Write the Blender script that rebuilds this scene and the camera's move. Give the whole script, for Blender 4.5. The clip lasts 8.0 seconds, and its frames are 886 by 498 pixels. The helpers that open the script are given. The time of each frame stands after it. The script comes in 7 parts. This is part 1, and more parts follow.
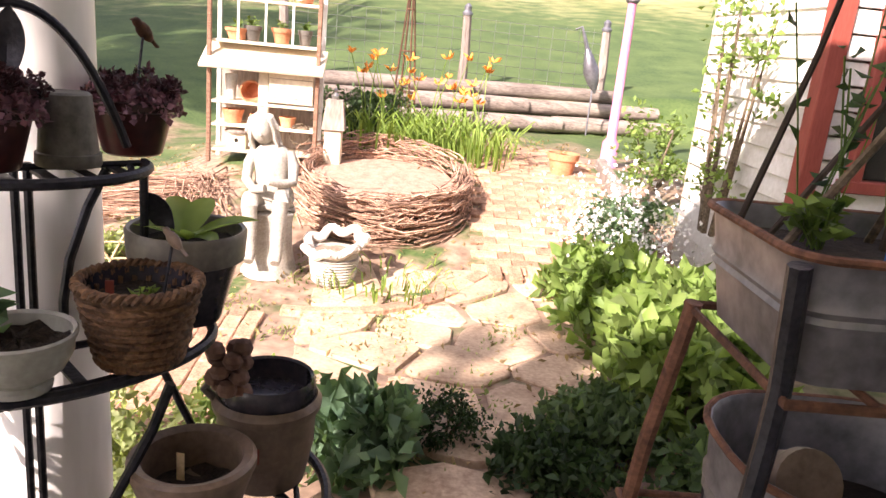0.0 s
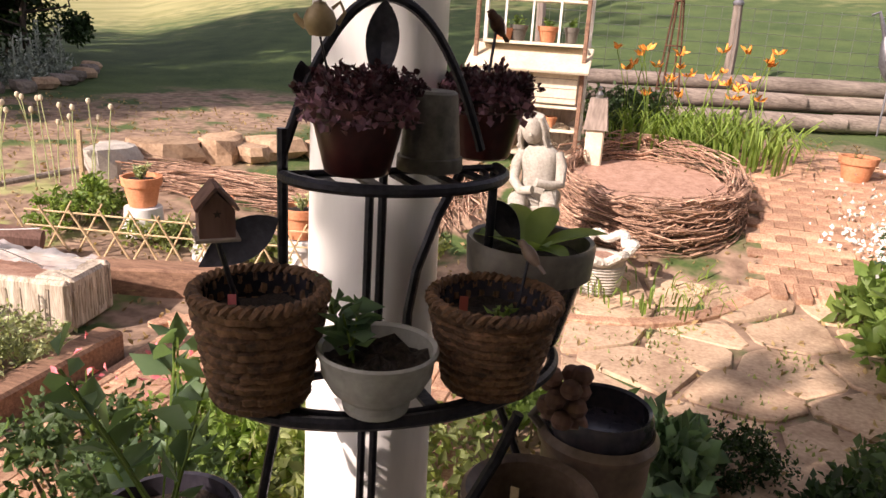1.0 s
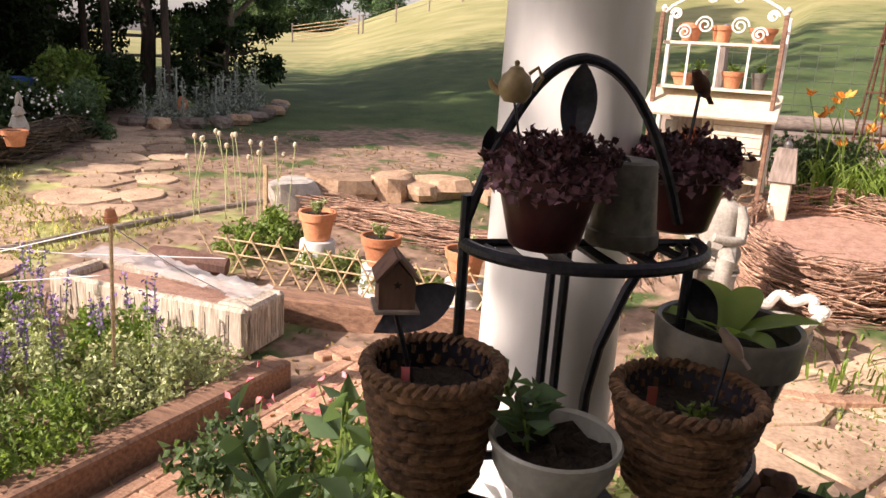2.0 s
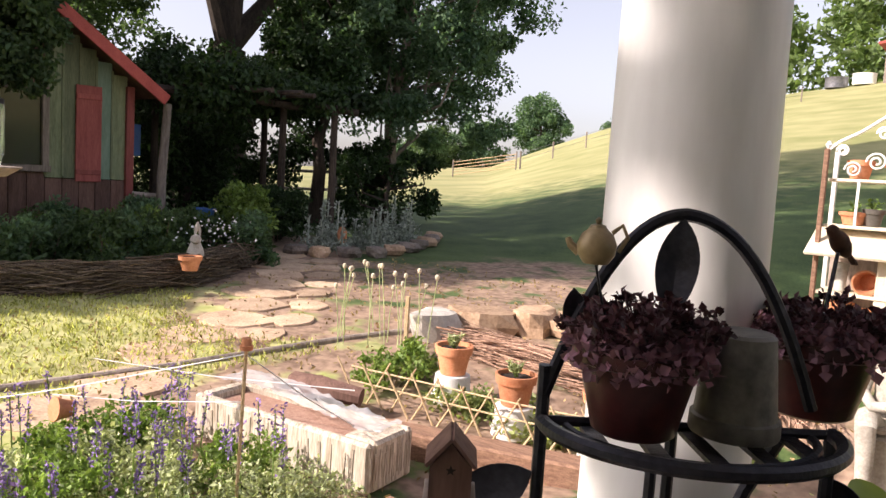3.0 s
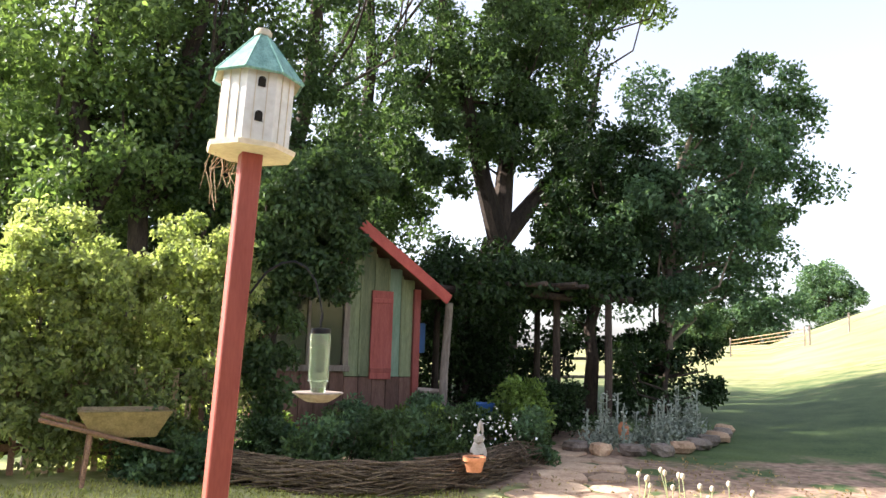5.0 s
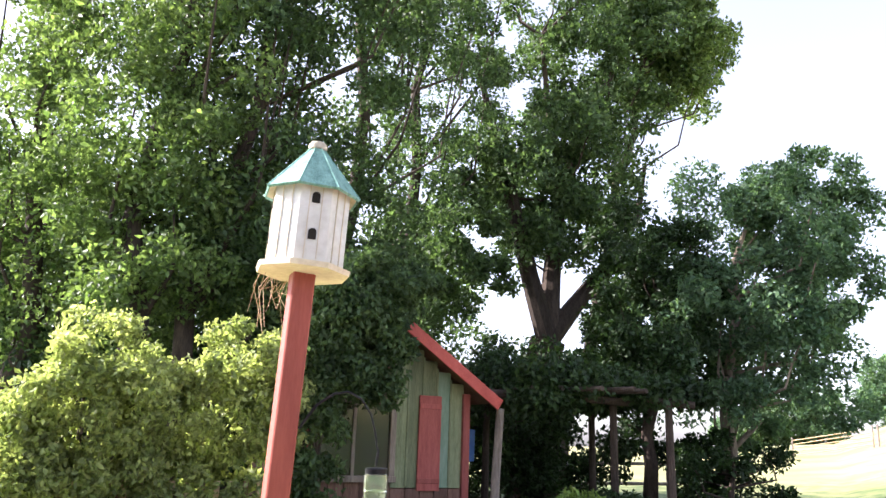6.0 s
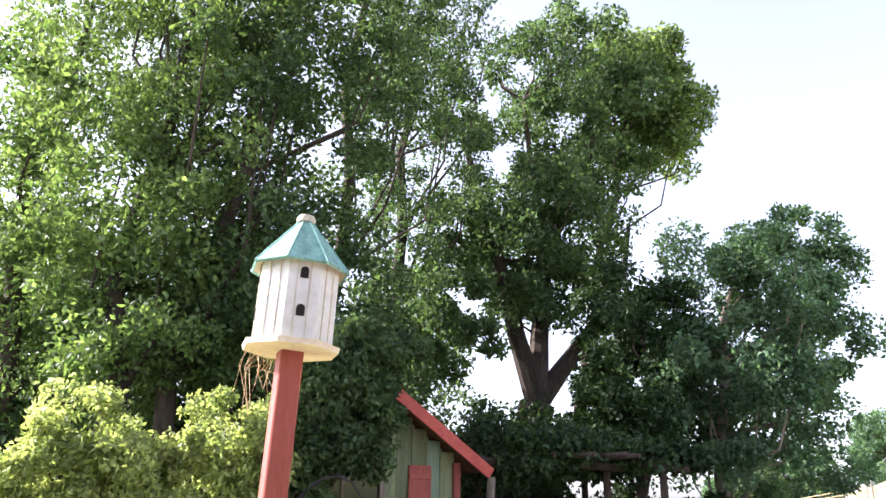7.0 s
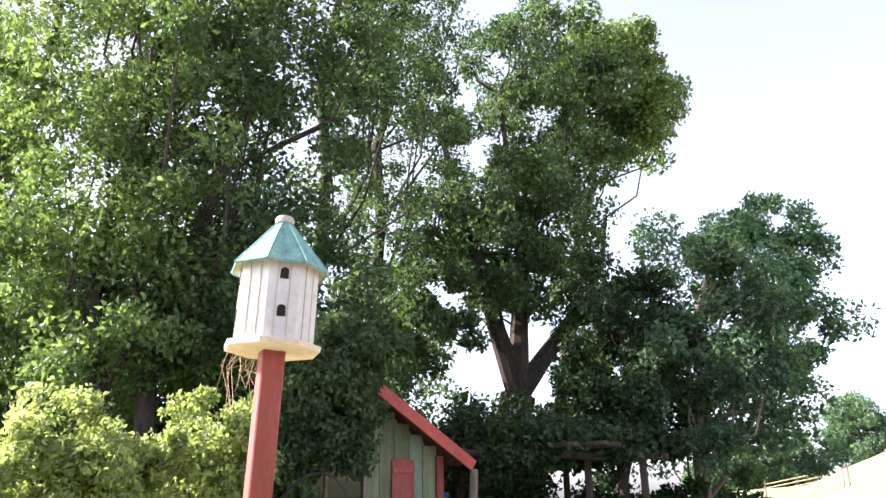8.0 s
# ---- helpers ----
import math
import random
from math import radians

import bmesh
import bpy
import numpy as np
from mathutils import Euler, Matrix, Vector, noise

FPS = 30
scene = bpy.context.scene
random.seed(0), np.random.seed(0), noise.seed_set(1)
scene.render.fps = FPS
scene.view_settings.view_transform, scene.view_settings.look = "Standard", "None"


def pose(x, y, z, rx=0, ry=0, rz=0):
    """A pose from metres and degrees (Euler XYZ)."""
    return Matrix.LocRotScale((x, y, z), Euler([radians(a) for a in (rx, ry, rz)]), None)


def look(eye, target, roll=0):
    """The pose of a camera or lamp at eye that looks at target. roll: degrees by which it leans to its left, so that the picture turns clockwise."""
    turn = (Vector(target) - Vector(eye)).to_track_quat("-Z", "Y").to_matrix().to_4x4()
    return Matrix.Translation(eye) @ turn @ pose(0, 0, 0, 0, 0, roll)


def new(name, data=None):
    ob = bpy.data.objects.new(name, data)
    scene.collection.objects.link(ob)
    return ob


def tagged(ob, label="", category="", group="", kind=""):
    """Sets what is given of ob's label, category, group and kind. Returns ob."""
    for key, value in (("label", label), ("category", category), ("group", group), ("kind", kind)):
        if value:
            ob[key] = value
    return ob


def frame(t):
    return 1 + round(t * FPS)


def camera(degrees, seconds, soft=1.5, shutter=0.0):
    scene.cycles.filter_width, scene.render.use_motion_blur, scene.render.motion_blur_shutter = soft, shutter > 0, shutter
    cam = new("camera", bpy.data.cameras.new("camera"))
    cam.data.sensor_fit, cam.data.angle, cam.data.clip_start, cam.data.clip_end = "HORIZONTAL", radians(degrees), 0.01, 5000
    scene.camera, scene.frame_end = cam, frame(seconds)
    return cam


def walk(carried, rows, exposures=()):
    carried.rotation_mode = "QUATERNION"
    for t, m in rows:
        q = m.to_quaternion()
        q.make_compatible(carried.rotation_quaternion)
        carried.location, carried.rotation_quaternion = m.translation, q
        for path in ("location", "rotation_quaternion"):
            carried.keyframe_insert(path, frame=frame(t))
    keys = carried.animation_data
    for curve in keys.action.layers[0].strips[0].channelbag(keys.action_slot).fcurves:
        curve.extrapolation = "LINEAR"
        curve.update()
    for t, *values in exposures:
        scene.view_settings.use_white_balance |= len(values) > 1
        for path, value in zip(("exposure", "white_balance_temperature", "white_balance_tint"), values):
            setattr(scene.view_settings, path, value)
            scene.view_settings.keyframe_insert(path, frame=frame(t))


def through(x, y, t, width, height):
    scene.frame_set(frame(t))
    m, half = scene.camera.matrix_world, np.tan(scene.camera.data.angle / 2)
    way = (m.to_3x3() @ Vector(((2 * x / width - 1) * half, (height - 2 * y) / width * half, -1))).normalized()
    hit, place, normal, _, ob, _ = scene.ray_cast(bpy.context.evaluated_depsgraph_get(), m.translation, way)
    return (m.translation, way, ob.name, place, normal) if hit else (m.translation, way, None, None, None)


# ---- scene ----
cam = camera(61.7, 8.0)
PATH = [
    (0, (0.278, -0.137, 1.535), (0.42, 1.785, 1.0), 5.7),
    (0.5, (0.142, -0.024, 1.509), (-0.071, 1.882, 0.944), 4.2),
    (1, (0.025, 0.029, 1.497), (-0.434, 1.886, 0.913), 3.5),
    (1.5, (-0.041, 0.063, 1.494), (-0.698, 1.861, 0.914), 3.2),
    (1.7, (-0.05, 0.069, 1.509), (-0.789, 1.84, 0.945), 3.3),
    (2.8, (-0.015, 0.234, 1.543), (-1.204, 1.821, 1.281), 3.6),
    (3, (-0.016, 0.254, 1.558), (-1.272, 1.798, 1.366), 3.5),
    (3.5, (-0.022, 0.253, 1.608), (-1.427, 1.677, 1.598), 3.1),
    (4, (-0.056, 0.262, 1.643), (-1.586, 1.545, 1.751), 2.1),
    (4.5, (-0.158, 0.253, 1.671), (-1.793, 1.393, 1.842), 1.6),
    (5, (-0.308, 0.24, 1.713), (-2.02, 1.24, 1.974), 1.7),
    (5.2, (-0.342, 0.242, 1.737), (-2.075, 1.191, 2.047), 2.1),
    (6.5, (-0.701, 0.298, 1.964), (-2.402, 1.168, 2.554), 1.5),
    (7, (-0.67, 0.281, 1.971), (-2.34, 1.162, 2.63), 0.9),
    (7.5, (-0.63, 0.263, 1.971), (-2.276, 1.163, 2.664), 0.1),
    (8, (-0.615, 0.257, 1.97), (-2.263, 1.191, 2.613), -0.8),
]
walk(cam, [(t, look(eye, target, roll)) for t, eye, target, roll in PATH],
     exposures=[(0.0, 1.45, 6700, 28), (0.5, 0.78, 6800, 29), (1.0, 0.5, 6950, 28), (1.7, 0.5, 6950, 28), (2.8, 0.7, 6650, 24), (3.5, 0.82, 6450, 20),
                (4.5, 1.28, 6350, 15), (6.3, 1.8, 5950, 23), (8.0, 1.78, 5900, 24)])

# ---- world and sun ----
SUN_AZ, SUN_EL = radians(-143), radians(34)
world = bpy.data.worlds.new("sky")
scene.world = world
world.use_nodes = True
wn = world.node_tree.nodes
sky = wn.new("ShaderNodeTexSky")
sky.sky_type, sky.sun_disc = "NISHITA", False
sky.sun_elevation, sky.sun_rotation = SUN_EL, SUN_AZ % (2 * math.pi)
sky.dust_density = 2.0
wn["Background"].inputs[1].default_value = 0.11
haze = wn.new("ShaderNodeHueSaturation")
haze.inputs["Saturation"].default_value, haze.inputs["Value"].default_value = 0.45, 1.25
world.node_tree.links.new(sky.outputs[0], haze.inputs["Color"])
world.node_tree.links.new(haze.outputs[0], wn["Background"].inputs[0])
sun = new("sun", bpy.data.lights.new("sun", "SUN"))
sun.data.energy, sun.data.angle, sun.data.color = 5.4, radians(0.6), (1.0, 0.93, 0.80)
to_sun = Vector((math.sin(SUN_AZ) * math.cos(SUN_EL), math.cos(SUN_AZ) * math.cos(SUN_EL), math.sin(SUN_EL)))
sun.matrix_world = look(to_sun * 60, (0, 0, 0))

# ---- materials ----
rng = np.random.default_rng(7)
rnd = random.Random(11)


def mat(name, dark, light, scale=8.0, rough=0.7, bump=0.3, metal=0.0, fine=60.0, stretch=(1, 1, 1), island=False, vary=0.25, spec=0.4):
    m = bpy.data.materials.new(name)
    m.use_nodes = True
    nt = m.node_tree
    n, l = nt.nodes, nt.links
    b = n["Principled BSDF"]
    co = n.new("ShaderNodeTexCoord")
    mp = n.new("ShaderNodeMapping")
    mp.inputs["Scale"].default_value = stretch
    l.new(co.outputs["Object"], mp.inputs["Vector"])
    a = n.new("ShaderNodeTexNoise")
    a.inputs["Scale"].default_value, a.inputs["Detail"].default_value, a.inputs["Roughness"].default_value = scale, 5, 0.6
    f = n.new("ShaderNodeTexNoise")
    f.inputs["Scale"].default_value, f.inputs["Detail"].default_value = fine, 4
    l.new(mp.outputs[0], a.inputs["Vector"])
    l.new(mp.outputs[0], f.inputs["Vector"])
    mix = n.new("ShaderNodeMath")
    mix.operation = "MULTIPLY_ADD"
    mix.inputs[1].default_value = 0.45
    l.new(f.outputs[0], mix.inputs[0])
    half = n.new("ShaderNodeMath")
    half.operation = "MULTIPLY"
    half.inputs[1].default_value = 0.6
    l.new(a.outputs[0], half.inputs[0])
    l.new(half.outputs[0], mix.inputs[2])
    r = n.new("ShaderNodeValToRGB")
    r.color_ramp.elements[0].position, r.color_ramp.elements[1].position = 0.36, 0.66
    r.color_ramp.elements[0].color, r.color_ramp.elements[1].color = (*dark, 1), (*light, 1)
    l.new(mix.outputs[0], r.inputs[0])
    hsv = n.new("ShaderNodeHueSaturation")
    l.new(r.outputs[0], hsv.inputs["Color"])
    if island:
        src = n.new("ShaderNodeNewGeometry").outputs["Random Per Island"]
    else:
        src = n.new("ShaderNodeObjectInfo").outputs["Random"]
    rg = n.new("ShaderNodeMapRange")
    rg.inputs["To Min"].default_value, rg.inputs["To Max"].default_value = 1 - vary, 1 + vary
    l.new(src, rg.inputs["Value"])
    l.new(rg.outputs[0], hsv.inputs["Value"])
    l.new(hsv.outputs[0], b.inputs["Base Color"])
    b.inputs["Roughness"].default_value, b.inputs["Metallic"].default_value = rough, metal
    b.inputs["Specular IOR Level"].default_value = spec
    bp = n.new("ShaderNodeBump")
    bp.inputs["Strength"].default_value, bp.inputs["Distance"].default_value = bump, 0.01
    l.new(mix.outputs[0], bp.inputs["Height"])
    l.new(bp.outputs[0], b.inputs["Normal"])
    return m


def leaf_mat(name, dark, light, through=0.35, rough=0.5):
    m = mat(name, dark, light, scale=1.2, rough=rough, bump=0.1, fine=9.0, island=True, vary=0.45, spec=0.3)
    nt = m.node_tree
    n, l = nt.nodes, nt.links
    b = n["Principled BSDF"]
    tr = n.new("ShaderNodeBsdfTranslucent")
    col = b.inputs["Base Color"].links[0].from_socket
    warm = n.new("ShaderNodeMix")
    warm.data_type, warm.blend_type = "RGBA", "MULTIPLY"
    warm.inputs["Factor"].default_value = 1.0
    warm.inputs[7].default_value = (1.45, 1.5, 0.75, 1)
    l.new(col, warm.inputs[6])
    l.new(warm.outputs[2], tr.inputs["Color"])
    ms = n.new("ShaderNodeMixShader")
    ms.inputs[0].default_value = through
    l.new(b.outputs[0], ms.inputs[1])
    l.new(tr.outputs[0], ms.inputs[2])
    l.new(ms.outputs[0], n["Material Output"].inputs["Surface"])
    return m


M = dict(
    white_paint=mat("white_paint", (0.62, 0.60, 0.55), (0.82, 0.81, 0.78), 3, 0.45, 0.12, fine=30),
    column_paint=mat("column_paint", (0.54, 0.53, 0.51), (0.70, 0.69, 0.68), 2.2, 0.4, 0.15, fine=22, stretch=(1, 1, 0.25)),
    iron=mat("iron", (0.012, 0.012, 0.016), (0.035, 0.035, 0.045), 18, 0.45, 0.4, 0.6, fine=90),
    wicker=mat("wicker", (0.03, 0.015, 0.008), (0.19, 0.10, 0.05), 30, 0.75, 0.5, fine=140, island=True, vary=0.3),
    soil=mat("soil", (0.008, 0.006, 0.005), (0.04, 0.028, 0.02), 40, 0.95, 1.0, fine=160),
    plum_glaze=mat("plum_glaze", (0.025, 0.006, 0.007), (0.085, 0.022, 0.02), 9, 0.3, 0.1, fine=50),
    cream_glaze=mat("cream_glaze", (0.34, 0.34, 0.31), (0.50, 0.50, 0.46), 6, 0.25, 0.06, fine=60),
    dark_glaze=mat("dark_glaze", (0.012, 0.012, 0.02), (0.04, 0.036, 0.045), 6, 0.22, 0.08),
    stoneware=mat("stoneware", (0.09, 0.062, 0.045), (0.19, 0.135, 0.10), 10, 0.4, 0.15),
    grey_glaze=mat("grey_glaze", (0.085, 0.078, 0.068), (0.16, 0.145, 0.125), 7, 0.4, 0.1),
    zinc=mat("zinc", (0.13, 0.13, 0.145), (0.30, 0.30, 0.33), 5, 0.45, 0.15, 0.7, fine=25),
    old_zinc=mat("old_zinc", (0.08, 0.08, 0.075), (0.22, 0.21, 0.19), 14, 0.6, 0.3, 0.5),
    rust=mat("rust", (0.055, 0.024, 0.015), (0.19, 0.088, 0.052), 16, 0.8, 0.5, 0.2),
    terracotta=mat("terracotta", (0.50, 0.18, 0.08), (0.66, 0.30, 0.16), 10, 0.85, 0.15),
    bucket_white=mat("bucket_white", (0.66, 0.65, 0.62), (0.82, 0.81, 0.79), 7, 0.5, 0.1),
    brick=mat("brick", (0.27, 0.13, 0.08), (0.56, 0.36, 0.24), 9, 0.9, 0.6, fine=70, vary=0.3),
    flag=mat("flag", (0.32, 0.21, 0.14), (0.62, 0.46, 0.32), 4, 0.85, 0.5, fine=45, vary=0.22),
    carved_stone=mat("carved_stone", (0.20, 0.15, 0.10), (0.62, 0.55, 0.46), 4, 0.95, 1.0, fine=22, stretch=(7, 7, 0.6)),
    pale_stone=mat("pale_stone", (0.36, 0.33, 0.29), (0.62, 0.58, 0.52), 5, 0.9, 0.6, fine=50),
    rock=mat("rock", (0.26, 0.165, 0.10), (0.56, 0.39, 0.26), 4, 0.9, 0.8, fine=30),
    timber=mat("timber", (0.11, 0.055, 0.036), (0.34, 0.20, 0.13), 6, 0.85, 0.6, fine=40, stretch=(1.2, 9, 9)),
    grey_wood=mat("grey_wood", (0.14, 0.11, 0.09), (0.36, 0.30, 0.26), 8, 0.9, 0.7, fine=40, stretch=(1, 1, 0.2)),
    log=mat("log", (0.09, 0.07, 0.06), (0.30, 0.25, 0.21), 6, 0.9, 0.9, fine=30, stretch=(0.3, 2, 2)),
    twig=mat("twig", (0.17, 0.09, 0.06), (0.54, 0.35, 0.25), 20, 0.85, 0.3, fine=80, island=True, vary=0.5),
    dark_twig=mat("dark_twig", (0.045, 0.032, 0.02), (0.20, 0.15, 0.10), 20, 0.9, 0.3, fine=80, island=True, vary=0.5),
    cane=mat("cane", (0.40, 0.28, 0.15), (0.66, 0.50, 0.30), 20, 0.7, 0.2, fine=80, island=True, vary=0.2),
    statue=mat("statue", (0.36, 0.33, 0.28), (0.64, 0.60, 0.53), 9, 0.9, 0.5, fine=70),
    red_paint=mat("red_paint", (0.27, 0.055, 0.04), (0.36, 0.085, 0.06), 5, 0.55, 0.2, fine=35, stretch=(3, 3, 0.5)),
    barn_red=mat("barn_red", (0.22, 0.05, 0.045), (0.36, 0.10, 0.085), 7, 0.75, 0.3, fine=40, stretch=(2, 2, 0.3)),
    roof_red=mat("roof_red", (0.30, 0.045, 0.036), (0.42, 0.085, 0.065), 6, 0.6, 0.2),
    shed_green=mat("shed_green", (0.11, 0.135, 0.075), (0.22, 0.25, 0.145), 6, 0.8, 0.4, fine=40, stretch=(2, 2, 0.3)),
    shed_teal=mat("shed_teal", (0.15, 0.24, 0.17), (0.26, 0.36, 0.28), 6, 0.8, 0.4, fine=40, stretch=(2, 2, 0.3)),
    shed_brown=mat("shed_brown", (0.085, 0.042, 0.032), (0.19, 0.11, 0.085), 6, 0.85, 0.5, fine=40, stretch=(2, 2, 0.3)),
    copper=mat("copper", (0.10, 0.22, 0.18), (0.28, 0.50, 0.42), 7, 0.5, 0.2, 0.3, fine=40, stretch=(4, 4, 0.6)),
    cream_wood=mat("cream_wood", (0.55, 0.47, 0.34), (0.74, 0.66, 0.52), 6, 0.65, 0.2, fine=40),
    dark_hole=mat("dark_hole", (0.01, 0.008, 0.006), (0.02, 0.016, 0.012), 6, 0.9, 0.1),
    bark=mat("bark", (0.022, 0.016, 0.013), (0.085, 0.062, 0.048), 6, 0.95, 1.0, fine=30, stretch=(2, 2, 0.4)),
    pale_bark=mat("pale_bark", (0.14, 0.11, 0.085), (0.32, 0.26, 0.20), 6, 0.9, 0.6, fine=30, stretch=(2, 2, 0.4)),
    orange=mat("orange", (0.75, 0.22, 0.03), (0.9, 0.42, 0.08), 8, 0.6, 0.05, island=True),
    petal_white=mat("petal_white", (0.70, 0.70, 0.66), (0.85, 0.85, 0.82), 8, 0.7, 0.05, island=True, vary=0.1),
    violet=mat("violet", (0.16, 0.09, 0.30), (0.38, 0.26, 0.55), 8, 0.7, 0.05, island=True),
    pink=mat("pink", (0.62, 0.10, 0.13), (0.80, 0.26, 0.28), 8, 0.6, 0.05, island=True),
    lamp_pink=mat("lamp_pink", (0.48, 0.15, 0.26), (0.60, 0.24, 0.36), 5, 0.5, 0.1),
    gold=mat("gold", (0.16, 0.115, 0.055), (0.32, 0.24, 0.13), 12, 0.45, 0.2, 0.2),
    seed=mat("seed", (0.48, 0.40, 0.28), (0.66, 0.58, 0.44), 20, 0.8, 0.3, island=True),
    blue=mat("blue", (0.03, 0.09, 0.30), (0.06, 0.18, 0.45), 8, 0.4, 0.05),
    sheet=mat("sheet", (0.70, 0.70, 0.72), (0.85, 0.85, 0.87), 8, 0.35, 0.2, fine=30),
    steel=mat("steel", (0.30, 0.30, 0.29), (0.50, 0.50, 0.48), 10, 0.4, 0.1, 0.9),
    mulch=mat("mulch", (0.30, 0.16, 0.11), (0.54, 0.34, 0.26), 14, 0.95, 1.0, fine=60),
    ceiling=mat("ceiling", (0.60, 0.60, 0.56), (0.74, 0.74, 0.70), 4, 0.7, 0.1),
    deck=mat("deck", (0.22, 0.19, 0.16), (0.38, 0.34, 0.30), 6, 0.8, 0.3),
)
L = dict(
    oak=leaf_mat("oak_leaf", (0.028, 0.058, 0.026), (0.115, 0.18, 0.080), 0.46),
    bright=leaf_mat("bright_leaf", (0.052, 0.10, 0.034), (0.195, 0.27, 0.105), 0.46),
    vine=leaf_mat("vine_leaf", (0.12, 0.17, 0.065), (0.42, 0.46, 0.22), 0.55),
    # arbor vine and the shrubs behind it take this colour for their shade
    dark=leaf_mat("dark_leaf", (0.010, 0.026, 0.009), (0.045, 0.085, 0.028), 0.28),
    blue_green=leaf_mat("blue_green_leaf", (0.045, 0.10, 0.062), (0.16, 0.25, 0.15), 0.5),
    silver=leaf_mat("silver_leaf", (0.22, 0.26, 0.22), (0.42, 0.46, 0.41), 0.15, 0.8),
    herb=leaf_mat("herb_leaf", (0.075, 0.14, 0.03), (0.25, 0.35, 0.10), 0.42),
    santolina=leaf_mat("santolina_leaf", (0.28, 0.33, 0.16), (0.56, 0.60, 0.36), 0.25, 0.8),
    grass=leaf_mat("grass_blade", (0.26, 0.29, 0.07), (0.52, 0.51, 0.22), 0.4),
    lily=leaf_mat("lily_blade", (0.08, 0.15, 0.02), (0.26, 0.36, 0.09), 0.4),
    purple=leaf_mat("purple_leaf", (0.016, 0.006, 0.010), (0.075, 0.026, 0.036), 0.15),
    mauve=leaf_mat("mauve_leaf", (0.11, 0.045, 0.07), (0.30, 0.16, 0.22), 0.2),
    dry=leaf_mat("dry_leaf", (0.20, 0.13, 0.06), (0.42, 0.32, 0.17), 0.2, 0.9),
)


film = M["plastic_film"] = M["sheet"].copy()
film.name = "plastic_film"
film.node_tree.nodes["Principled BSDF"].inputs["Alpha"].default_value = 0.38


